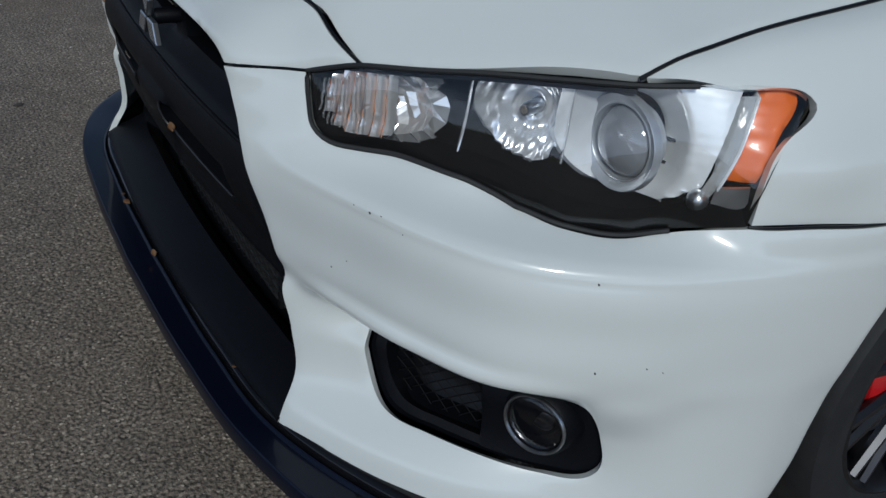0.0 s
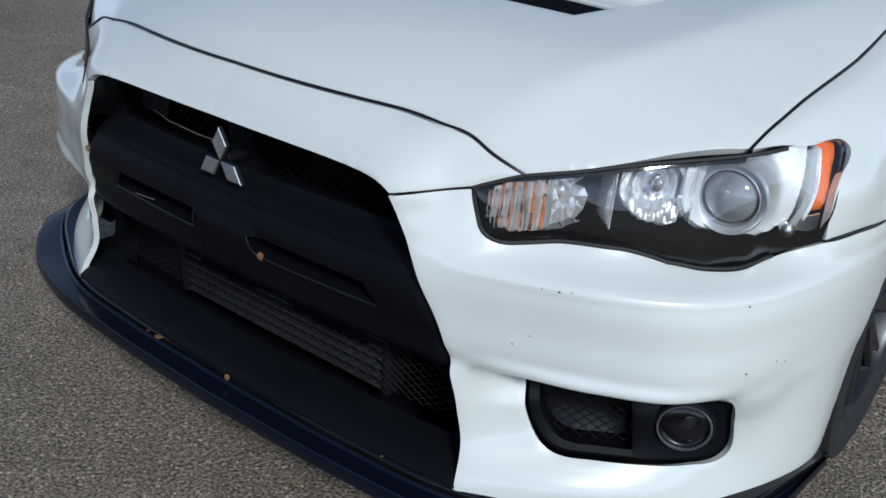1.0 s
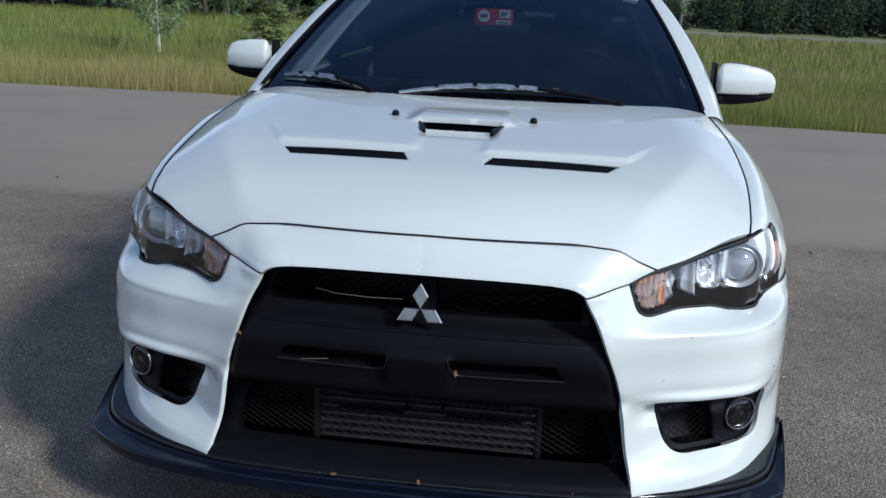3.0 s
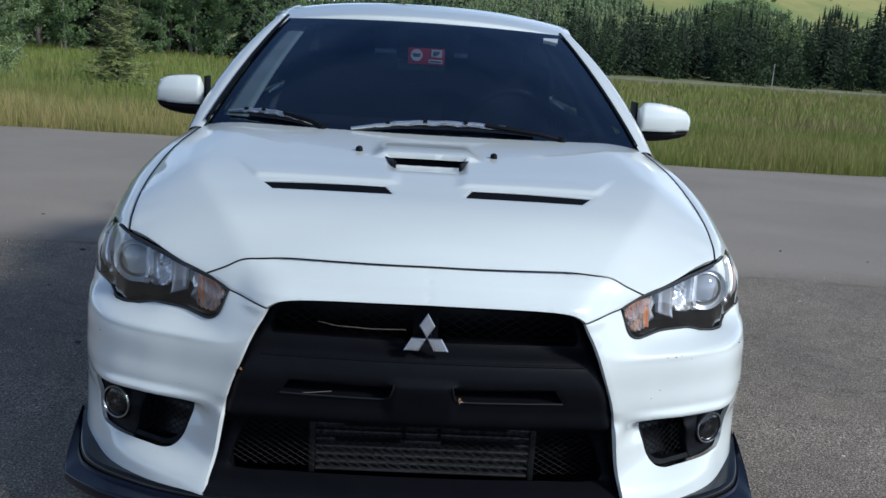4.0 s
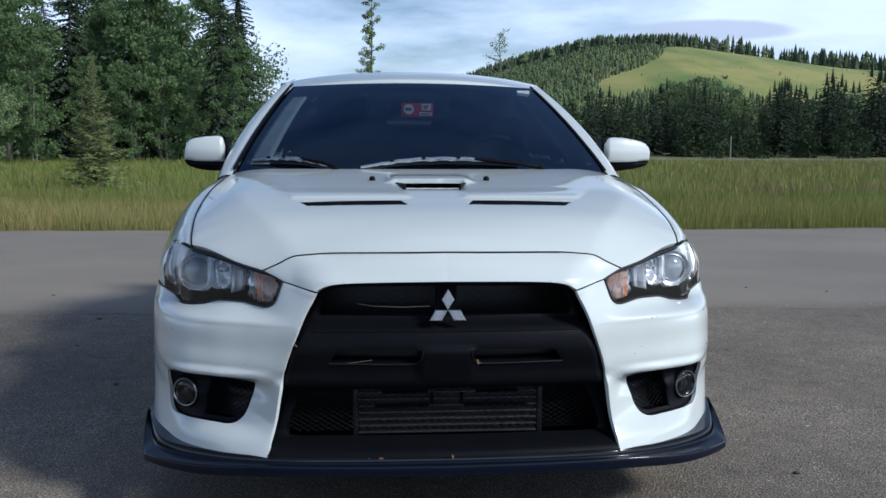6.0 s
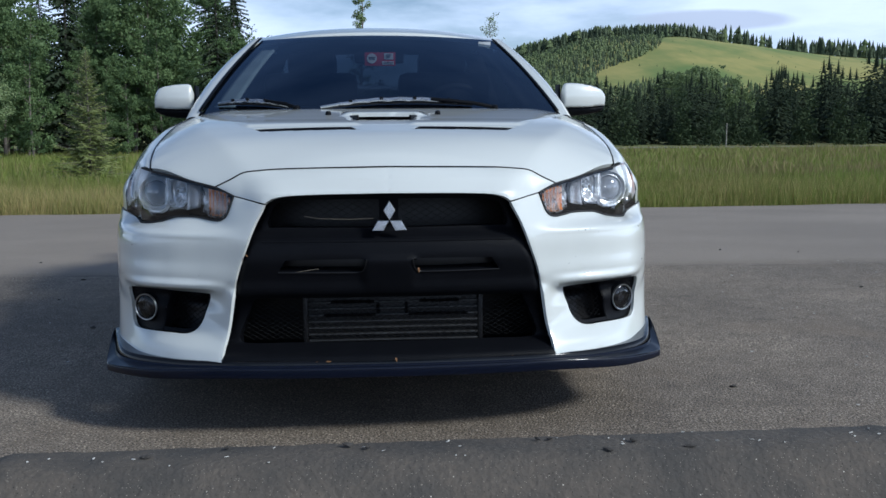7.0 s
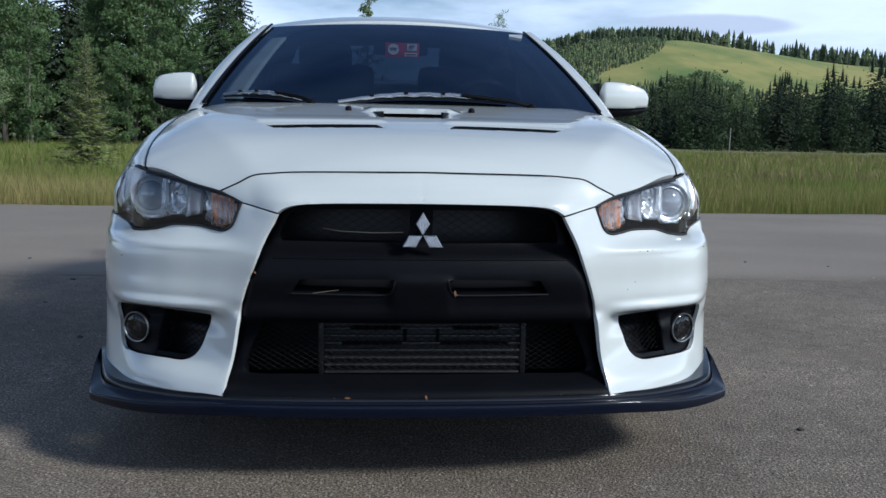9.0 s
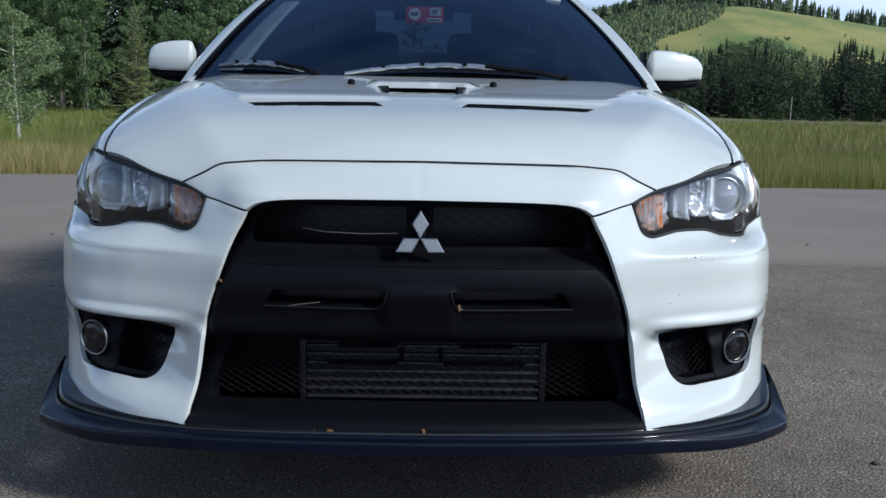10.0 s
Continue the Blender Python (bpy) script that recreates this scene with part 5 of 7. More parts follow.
def pillar(u, t):
    """A-pillar skin from the glass edge out to the side window; u 0 to 1."""
    p = screen(np.full_like(t, 1.0), t)
    q = p + np.stack([0.072 + 0.014 * (1 - t) + 0.09 * t * (1 - t), 0.085 + 0 * t, -0.030 - 0.02 * (1 - t)], -1)
    w = np.asarray(u)[:, None]
    return p * (1 - w) + q * w + np.array([0.10, -0.16, 0.24]) * (0.30 * w * (1 - w))


for s in (1, -1):
    grid_mesh("a_pillar", lambda u, t, s=s: pillar(u, t) * (s, 1, 1), np.linspace(0, 1, 9), np.linspace(-0.06, 1.0, 25), PAINT, car, "white painted windshield pillar", flipit=s < 0)


def roof(u, t):
    """u across -1 to 1; t along from the windshield to the rear glass."""
    u, t = np.asarray(u, float), np.asarray(t, float)
    y0 = screen(np.clip(u, -1, 1), np.ones_like(u))
    y = y0[:, 1] + (3.32 - y0[:, 1]) * t
    half = 0.600 + 0.03 * np.sin(t * math.pi)
    z = 1.362 + 0.310 * t - 0.290 * t * t - 0.055 * np.abs(u) ** 2.4 * (0.75 + 0.6 * t * (1 - t))
    return np.stack([u * half, y, z], -1)


grid_mesh("roof", roof, np.linspace(-1.06, 1.06, 35), np.linspace(0, 1, 20), PAINT, car, "white painted roof", 0.02)


def rear_screen(u, t):
    u, t = np.asarray(u, float), np.asarray(t, float)
    x = u * (0.60 + 0.06 * t)
    return np.stack([x, 3.32 + 0.62 * t - 0.20 * x * x, 1.372 - 0.33 * t - 0.05 * u * u * (1 - t)], -1)


rear = grid_mesh("rear_window", rear_screen, np.linspace(-1, 1, 17), np.linspace(0, 1, 9), REARGLASS, car, "tinted rear window", flipit=True)
rear.visible_shadow = False


# ---- the car: sides, doors, tail ----
def flank(y, z):
    y, z = np.asarray(y, float), np.asarray(z, float)
    base = hermite((1.4, 1.6, 2.4, 3.2, 3.7, 4.2, 4.46), (0.897, 0.893, 0.890, 0.898, 0.902, 0.875, 0.80), y)
    lean = hermite((0.15, 0.25, 0.45, 0.62, 0.76, 0.88, 0.985), (-0.055, -0.035, -0.012, 0.0, -0.008, -0.045, -0.125), z)
    return np.stack([base + lean - 0.004, y, z], -1)


REAR_Y = 3.635


def side_panel(name, pts, s, label, depth=0.02):
    v, f = sided(*skin(flank, [outline(pts, 0.03)], 0.04, depth=depth), s)
    return tidy(mesh_ob(name, v, f, PAINT, car, label))


for s in (1, -1):
    front = side_panel("door", [(1.477, 0.26, 1), (2.44, 0.26, 1), (2.44, 0.985, 1), (1.50, 0.965, 1), (1.477, 0.95, 1)], s, "white painted front door")
    bm = bmesh.new()
    box(bm, pose(s * 0.885, 2.30, 0.80), (0.03, 0.20, 0.03), 0.01)
    part("door_handle", bm, PAINT, front)
    back = side_panel("door", [(2.447, 0.26, 1), (3.20, 0.26, 1), (3.30, 0.50), (3.40, 0.72), (3.42, 1.0, 1), (2.447, 0.987, 1)], s, "white painted rear door")
    bm = bmesh.new()
    box(bm, pose(s * 0.885, 3.25, 0.82), (0.03, 0.18, 0.03), 0.01)
    part("door_handle", bm, PAINT, back)
    curve = [(REAR_Y + 0.372 * math.cos(radians(a)), 0.33 + 0.372 * math.sin(radians(a))) for a in range(150, -16, -15)]
    side_panel("rear_quarter", [(3.427, 1.0, 1), (3.405, 0.72), (3.33, 0.55, 1)] + curve + [(4.02, 0.22, 1), (4.46, 0.28, 1), (4.46, 1.02, 1)], s, "white painted rear quarter")
    side_panel("sill", [(1.37, 0.17, 1), (3.24, 0.17, 1), (3.24, 0.255, 1), (1.37, 0.255, 1)], s, "white side sill")

    def side_glass(u, t, s=s):
        low = np.stack([0.775 - 0.01 * u, 1.50 + 1.95 * u, 0.985 + 0.02 * u], -1)
        high = np.stack([0.635 + 0 * u, 2.22 + 1.05 * u, 1.312 + 0.06 * np.sin(u * 2.6)], -1)
        w = t[:, None]
        return (low * (1 - w) + high * w) * (s, 1, 1)

    g = grid_mesh("side_window", side_glass, np.linspace(0, 1, 9), np.linspace(0, 1, 5), REARGLASS, car, "tinted side window", flipit=s > 0)
    g.visible_shadow = False

    def sail(u, t, s=s):
        inner = pillar(np.full_like(t, 0.96), t) + np.array([0.0, 0.01, -0.004])
        outer = side_glass(np.zeros_like(t), t) * (s, 1, 1) + np.array([0.0, 0.03, 0.0])
        return (inner * (1 - u[:, None]) + outer * u[:, None]) * (s, 1, 1)

    grid_mesh("mirror_sail", sail, np.linspace(0, 1, 4), np.linspace(-0.02, 1, 12), PLASTIC, car, "black corner trim behind the windshield pillar", 0.006)

    def rail(u, t, s=s):
        low = np.stack([0.640 + 0 * u, 2.24 + 1.12 * u, 1.312 + 0.06 * np.sin(u * 2.6)], -1)
        return (low * (1 - t[:, None]) + (low + (-0.040, 0.0, 0.022)) * t[:, None]) * (s, 1, 1)

    grid_mesh("roof_rail", rail, np.linspace(0, 1, 15), np.linspace(0, 1, 4), PAINT, car, "white painted roof rail", 0.02)

    def c_pillar(u, t, s=s):
        low = np.stack([0.765 + 0 * u, 3.42 + 0.52 * u, 1.0 + 0.02 * u], -1)
        high = np.stack([0.620 - 0.02 * u, 3.22 + 0.16 * u, 1.36 - 0.01 * u], -1)
        return (low * (1 - t[:, None]) + high * t[:, None]) * (s, 1, 1)

    grid_mesh("c_pillar", c_pillar, np.linspace(0, 1, 6), np.linspace(0, 1, 8), PAINT, car, "white painted rear pillar", 0.015)
    grid_mesh("cabin_lining", lambda u, t, s=s: c_pillar(u, t) - np.array([s * 0.03, 0.02, 0.0]), np.linspace(-0.16, 1, 6), np.linspace(-0.1, 1.08, 8), CABIN, car, "dark cabin lining")
    grid_mesh("cabin_lining", lambda u, t, s=s: rail(u, t) - np.array([s * 0.028, 0.0, 0.012]), np.linspace(-0.05, 1.05, 15), np.linspace(-0.3, 2.2, 4), CABIN, car, "dark cabin lining")
    bm = bmesh.new()
    box(bm, pose(s * 0.705, 2.45, 1.145, 0, s * -21, 0), (0.03, 0.14, 0.36), 0.008)
    part("b_pillar", bm, PLASTIC, car, "black middle pillar between the side windows")
    bm = bmesh.new()
    box(bm, pose(s * 0.655, 3.17, 1.20, 0, s * -21, 0), (0.13, 0.03, 0.36), 0.008)
    part("pillar_lining", bm, CABIN, car, "dark rear pillar lining")
    # cowl corner between fender, bonnet and pillar
    v, f = sided(*skin(lambda x, y: np.stack([x, y, crown(np.full_like(x, 0.745), np.full_like(y, 1.30)) + 0.03 * (y - 1.30) - 0.28 * (x - 0.745)], -1),
                       [outline([(0.738, 1.305, 1), (0.79, 1.455, 1), (0.79, 1.60, 1), (0.72, 1.42, 1)], 0.02)], 0.02, depth=0.02), s)
    tidy(mesh_ob("cowl_corner", v, f, PAINT, car))
bm = bmesh.new()
box(bm, pose(0, 4.18, 1.035), (1.40, 0.60, 0.03), 0.012)
part("boot_lid", bm, PAINT, car, "white painted boot lid")
wing_us = np.linspace(-1, 1, 25)
foil = ((-0.10, 0.004), (-0.085, 0.014), (-0.03, 0.020), (0.05, 0.016), (0.11, 0.004), (0.05, -0.006), (-0.03, -0.010), (-0.085, -0.006))
v = [(u * 0.66, 4.34 + dy + 0.03 * u * u, 1.195 - 0.012 * u * u + dz + 0.06 * dy) for u in wing_us for dy, dz in foil]
k = len(foil)
f = [(i * k + j, i * k + (j + 1) % k, (i + 1) * k + (j + 1) % k, (i + 1) * k + j) for i in range(24) for j in range(k)] + [tuple(range(k)), tuple(24 * k + j for j in reversed(range(k)))]
spoiler = tidy(mesh_ob("rear_spoiler", v, f, PAINT, car, "white painted rear spoiler on two uprights"))
for s in (1, -1):
    bm = bmesh.new()
    box(bm, pose(s * 0.52, 4.34, 1.120, 8), (0.022, 0.13, 0.15), 0.008)
    part("upright", bm, PAINT, spoiler)
bm = bmesh.new()
box(bm, pose(0, 4.49, 0.62), (1.58, 0.10, 0.78), 0.04)
part("rear_bumper", bm, PAINT, car, "white painted rear bumper")
bm = bmesh.new()
box(bm, pose(0, 2.35, 0.185), (1.50, 3.9, 0.05), 0.01)
part("underbody", bm, RUBBER, car, "dark underbody")
bm = bmesh.new()
box(bm, pose(0, 0.86, 0.55), (1.20, 0.80, 0.34), 0.02)
part("engine_block", bm, GLOSSBLACK, car, "dark engine bay filling")
# unseen tray, added so that no sun leaks through beneath the grille
bm = bmesh.new()
box(bm, pose(0, 0.36, 0.200), (1.30, 0.56, 0.02), 0.006)
part("under_tray", bm, PLASTIC, car, "unseen black tray added to stop sun leaking under the nose")
# scuttle between bonnet and glass
grid_mesh("scuttle_panel", lambda u, t: np.stack([u * 0.74, 1.125 + 0.30 * (u * 0.74) ** 2 + 0.12 * t, 0.952 + 0.024 * t + 0 * u], -1), np.linspace(-1, 1, 25), np.linspace(0, 1, 4), PLASTIC, car, "black plastic scuttle panel", 0.01)


def build_wheel(s, y):
    m = pose(s * 0.775, y, 0.325, 0, s * 90, 0)
    bm = bmesh.new()
    lathe(bm, [(0.232, 0.098), (0.250, 0.112), (0.285, 0.122), (0.312, 0.116), (0.322, 0.100), (0.325, 0.05), (0.325, -0.05), (0.322, -0.10), (0.31, -0.116), (0.285, -0.120), (0.235, -0.10)], m, 64)
    tyre = part("tyre", bm, RUBBER, None, "black tyre with worn sidewall", sharp=35)
    wheel = part("wheel", lathe(bmesh.new(), [(0.238, 0.100), (0.230, 0.104), (0.222, 0.092), (0.215, 0.02), (0.213, -0.10), (0.236, -0.10)], m, 48), RIM, car, "dark multi-spoke alloy wheel")
    tyre.parent = wheel
    for k in range(10):
        bm = bmesh.new()
        a = 2 * math.pi * k / 10
        for d in (-0.10, 0.10):
            p = m @ Vector((0.045 * math.cos(a), 0.045 * math.sin(a), 0.070))
            q = m @ Vector((0.222 * math.cos(a + d), 0.222 * math.sin(a + d), 0.088))
            rod(bm, p, q, 0.013, 0.009, 6)
        part("spoke", bm, RIM, wheel)
    part("hub", lathe(bmesh.new(), [(0.0, 0.082), (0.03, 0.082), (0.055, 0.074), (0.062, 0.055), (0.062, 0.0)], m, 28), RIM, wheel)
    part("brake_disc", lathe(bmesh.new(), [(0.07, 0.030), (0.172, 0.030), (0.175, 0.016), (0.172, 0.002), (0.07, 0.002)], m, 40), SATIN, wheel, "steel brake disc")
    bm = bmesh.new()
    box(bm, pose(s * 0.815, y - 0.135, 0.375, 12, 0, 0), (0.07, 0.075, 0.20), 0.016)
    cal = part("brake_caliper", bm, RED, wheel, "red painted brake caliper")
    bm = bmesh.new()
    lathe(bm, [(0.0, 0.0), (0.010, 0.0), (0.010, -0.002)], pose(s * 0.8515, y - 0.135, 0.40, 0, s * 90, 0), 20)
    part("caliper_mark", bm, STICKER_WHITE, cal)
    return wheel


for s in (1, -1):
    for y in (ARCH_Y, REAR_Y):
        build_wheel(s, y)
        v, f = [], []
        for i in range(25):
            a = radians(-25 + 230 * i / 24)
            for x in (0.885, 0.55):
                v.append((s * x, y + 0.368 * math.cos(a), 0.33 + 0.368 * math.sin(a)))
        f = [(2 * i, 2 * i + 1, 2 * i + 3, 2 * i + 2) for i in range(24)]
        mesh_ob("wheel_arch_liner", v, f, RUBBER, car, "black wheel arch liner")
        bm = bmesh.new()
        box(bm, pose(s * 0.827, y + 0.385, 0.190, -6, 0, 0), (0.215, 0.008, 0.33), 0.003)
        part("mud_flap", bm, RUBBER, car, "black mud flap behind the wheel")


def build_mirror(s):
    def face(x, z):
        return np.stack([x, 1.640 + 1.15 * (x - 0.84) ** 2 + 5.0 * (z - 1.045) ** 2, z], -1)
    edge = [(0.831, 0.990, 1), (0.830, 1.05), (0.834, 1.095), (0.850, 1.108), (0.90, 1.108), (0.965, 1.098), (1.015, 1.082), (1.040, 1.055), (1.045, 1.02), (1.040, 0.997, 1), (0.94, 0.990)]
    if s < 0:  # turned a little further in, so its cap shows shorter
        edge = [(0.831, 0.990, 1), (0.830, 1.05), (0.834, 1.098), (0.848, 1.109), (0.89, 1.108), (0.945, 1.101), (0.982, 1.088), (0.998, 1.062), (1.005, 1.025), (1.006, 0.997, 1), (0.93, 0.990)]
    cap = tidy(mesh_ob("door_mirror", *sided(*skin(face, [outline(edge, 0.008)], 0.009, depth=0.115, soft=0.010), s), PAINT, car, "white mirror cap over a black base", sharp=75))
    low = [(0.822, 0.988, 1), (0.94, 0.989), (1.041 - 0.035 * (s < 0), 0.995, 1), (1.032 - 0.035 * (s < 0), 0.978), (0.99 - 0.02 * (s < 0), 0.964), (0.92, 0.953), (0.86, 0.950), (0.815, 0.958)]
    mesh = skin(lambda x, z: face(x, z) + np.array([0, 0.006, 0]), [outline(low, 0.008)], 0.009, depth=0.11, soft=0.006)
    tidy(mesh_ob("mirror_base", *sided(*mesh, s), PLASTIC, cap, "black plastic mirror base", sharp=75))
    bm = bmesh.new()
    box(bm, pose(s * 0.795, 1.69, 0.966, 0, s * -12, s * 10), (0.12, 0.07, 0.032), 0.010)
    part("mirror_arm", bm, PLASTIC, cap)
    bm = bmesh.new()
    box(bm, pose(s * 0.827, 1.745, 1.045, 0, 0, 0), (0.008, 0.09, 0.110), 0.003)
    part("mirror_rim", bm, PLASTIC, cap)
    bm = bmesh.new()
    box(bm, pose(s * 0.93, 1.770, 1.040), (0.16, 0.006, 0.075), 0.003)
    part("mirror_glass", bm, CHROME, cap)
    return cap


for s in (1, -1):
    build_mirror(s)


def on_glass(u, t, d):
    return raised(screen, d)(np.array([float(u)]), np.array([float(t)]))[0]


def build_wiper(stations, pivot, reach):
    """stations: (u, t) along the blade; pivot and reach: the arm's ends."""
    pts = [on_glass(u, t, 0.013 + 0.008 * math.sin(math.pi * i / (len(stations) - 1))) for i, (u, t) in enumerate(stations)]
    v, f = tube_along(pts, 0.0058, 6)
    w_ob = mesh_ob("wiper", v, f, SATIN, car, "silver-topped wiper with a black blade on the glass")
    v, f = tube_along([on_glass(u, t, 0.008) for u, t in stations], 0.0060, 6)
    mesh_ob("blade", v, f, RUBBER, w_ob, "black rubber blade")
    # flat sprung bridge along the blade, with clips
    k = np.linspace(0.12, 0.97, 22)
    path = hermite(np.linspace(0, 1, len(stations)), stations, k)
    v, f = [], []
    for i, (u, t) in enumerate(path):
        w = 0.0045 + 0.0075 * math.sin(math.pi * i / 21) ** 0.6 * (0.75 + 0.25 * math.cos(i * 2.1))
        lift = 0.018 + 0.008 * math.sin(math.pi * i / 21) + 0.002 * math.sin(i * 1.9)
        v += [on_glass(u, t - w, lift - 0.003), on_glass(u, t + w, lift), on_glass(u, t + w, lift - 0.004), on_glass(u, t - w, lift - 0.007)]
    f = [(4 * i + j, 4 * i + (j + 1) % 4, 4 * i + 4 + (j + 1) % 4, 4 * i + 4 + j) for i in range(21) for j in range(4)] + [(0, 1, 2, 3), (87, 86, 85, 84)]
    tidy(mesh_ob("bow", v, f, WIPERMETAL, w_ob, "bright metal bridge of the wiper", sharp=30))
    for i in (3, 8, 13, 18):
        bm = bmesh.new()
        c = on_glass(*path[i], 0.022 + 0.008 * math.sin(math.pi * i / 21))
        box(bm, pose(c[0], c[1], c[2], 22, 0, 6), (0.014, 0.011, 0.006), 0.002)
        part("clip", bm, PLASTIC, w_ob)
    v, f = tube_along([on_glass(*pivot, 0.012), on_glass((pivot[0] * 2 + reach[0]) / 3, (pivot[1] * 2 + reach[1]) / 3, 0.022), on_glass(*reach, 0.024)], 0.0075, 8)
    mesh_ob("arm", v, f, PLASTIC, w_ob, "black wiper arm")
    bm = bmesh.new()
    p = on_glass(*pivot, 0.010)
    lathe(bm, [(0.0, 0.012), (0.012, 0.010), (0.016, 0.0), (0.016, -0.012)], pose(*p, 20), 16)
    part("pivot_cap", bm, PLASTIC, w_ob)


build_wiper([(-0.33, -0.004), (-0.22, 0.020), (-0.10, 0.040), (0.05, 0.050), (0.20, 0.052), (0.36, 0.044), (0.50, 0.030)], (0.62, -0.006), (0.27, 0.048))
build_wiper([(-0.91, 0.046), (-0.84, 0.053), (-0.76, 0.052), (-0.66, 0.042), (-0.56, 0.024), (-0.50, 0.008)], (-0.46, -0.004), (-0.63, 0.038))

# ---- the car: cabin ----
def dash_top(u, t):
    x = u * 0.70
    return np.stack([x, 1.19 + 0.28 * x * x + 0.62 * t, 0.958 + 0.020 * t - 0.06 * t * t + 0.028 * np.exp(-((x - 0.36) / 0.16) ** 2) * t], -1)


dash = grid_mesh("dashboard", dash_top, np.linspace(-1, 1, 29), np.linspace(0, 1, 9), CABIN, car, "black dashboard", 0.05)
bm = bmesh.new()
box(bm, pose(0, 1.86, 0.84), (1.36, 0.06, 0.26), 0.03)
part("dash_front", bm, CABIN, dash)

HEADLINER = mat("grey_headliner", (0.014, 0.015, 0.016), 0.85, vary=0.3, scale=12)


def build_seat(s):
    bm = bmesh.new()
    box(bm, pose(s * 0.36, 2.62, 0.88, 14), (0.50, 0.13, 0.66), 0.05)
    seat = part("front_seat", bm, SEATCLOTH, car, "dark cloth front seat")
    bm = bmesh.new()
    box(bm, pose(s * 0.36, 2.72, 1.245, 10), (0.27, 0.10, 0.17), 0.045)
    part("headrest", bm, SEATCLOTH, seat)
    for d in (-0.05, 0.05):
        part("headrest_post", rod(bmesh.new(), (s * 0.36 + d, 2.70, 1.12), (s * 0.36 + d, 2.72, 1.22), 0.006), SATIN, seat)
    bm = bmesh.new()
    box(bm, pose(s * 0.36, 2.36, 0.52), (0.50, 0.50, 0.16), 0.05)
    part("seat_cushion", bm, SEATCLOTH, seat)


for s in (1, -1):
    build_seat(s)
bm = bmesh.new()
box(bm, pose(0, 3.36, 0.80, 16), (1.25, 0.14, 0.46), 0.05)
rear_bench = part("rear_seat", bm, SEATCLOTH, car, "dark cloth rear bench")
for x in (-0.42, 0.0, 0.42):
    bm = bmesh.new()
    box(bm, pose(x, 3.50, 1.09 if x else 1.03, 12), (0.38, 0.09, 0.17), 0.04)
    part("headrest", bm, SEATCLOTH, rear_bench)
bm = bmesh.new()
box(bm, pose(0, 3.70, 0.985), (1.30, 0.55, 0.03), 0.01)
part("parcel_shelf", bm, CABIN, car, "black parcel shelf")
v, f = tube_along([(0.37 + 0.18 * math.cos(a), 1.985 - 0.055 * math.sin(a), 0.935 + 0.168 * math.sin(a)) for a in np.linspace(0, 2 * math.pi, 40, endpoint=False)], 0.015, 8, True)
wheel = mesh_ob("steering_wheel", v, f, CABIN, car, "black steering wheel")
for a in (0, 180, 270):
    part("wheel_spoke", rod(bmesh.new(), (0.37, 1.975, 0.935), (0.37 + 0.175 * math.cos(radians(a)), 1.985 - 0.05 * math.sin(radians(a)), 0.935 + 0.16 * math.sin(radians(a))), 0.02, 0.012, 8), CABIN, wheel)
bm = bmesh.new()
box(bm, pose(0.0, 1.86, 1.235, -12), (0.23, 0.035, 0.06), 0.014)
mirror = part("rear_view_mirror", bm, MASK, car, "black rear-view mirror")
part("mirror_stem", rod(bmesh.new(), (0, 1.88, 1.25), (0, 1.93, 1.295), 0.008), MASK, mirror)
grid_mesh("headliner", lambda u, t: roof(u, t) - (0, 0, 0.03), np.linspace(-0.95, 0.95, 15), np.linspace(0.03, 0.97, 9), HEADLINER, car, "grey headliner")

# the same trim twice: coloured as sunlit at -x, as shaded at +x
for s in (1, -1):
    grid_mesh("pillar_trim", lambda u, t, s=s: raised(screen, -0.03)(u, t) * (s, 1, 1) + np.array([0, 0.02, -0.01]), np.linspace(0.855, 0.978, 5), np.linspace(0.02, 0.985, 15), SUNLITTRIM if s < 0 else CABIN, car, "inner pillar trim coloured pale as if sunlit" if s < 0 else "inner pillar trim coloured dark as if in shade", 0.01)

# permit placard below the mirror
bm = bmesh.new()
box(bm, pose(0.004, 1.800, 1.222, -6), (0.142, 0.003, 0.062), 0.001)
placard = part("permit_placard", bm, STICKER_RED, car, "red and white permit placard behind the glass")
bm = bmesh.new()
lathe(bm, [(0.0, 0.001), (0.023, 0.001), (0.023, -0.001)], pose(-0.034, 1.7975, 1.225, 84), 24)
part("white_disc", bm, STICKER_WHITE, placard)
for size, x, z in (((0.042, 0.002, 0.029), 0.044, 1.2345), ((0.054, 0.002, 0.014), 0.040, 1.204)):
    bm = bmesh.new()
    box(bm, pose(x, 1.7972 - 0.10 * (1.222 - z), z, -6), size)
    part("white_field", bm, STICKER_WHITE, placard)
for k, (x, z, w) in enumerate(((-0.034, 1.229, 0.031), (-0.034, 1.222, 0.026), (0.040, 1.204, 0.043))):
    bm = bmesh.new()
    box(bm, pose(x, 1.7955 - 0.10 * (1.222 - z), z, -6), (w, 0.0012, 0.0043))
    part("print_bar", bm, INK, placard)


def lettering(text, size, m, material, parent):
    c = bpy.data.curves.new("letters", "FONT")
    c.body, c.size, c.align_x, c.align_y, c.extrude = text, size, "CENTER", "CENTER", 0.0004
    tmp = bpy.data.objects.new("letters", c)
    scene.collection.objects.link(tmp)
    me = bpy.data.meshes.new_from_object(tmp.evaluated_get(bpy.context.evaluated_depsgraph_get()))
    bpy.data.objects.remove(tmp)
    me.materials.clear()
    me.materials.append(material)
    ob = new("letters", me)
    ob.matrix_world = m
    ob.parent = parent
    return ob


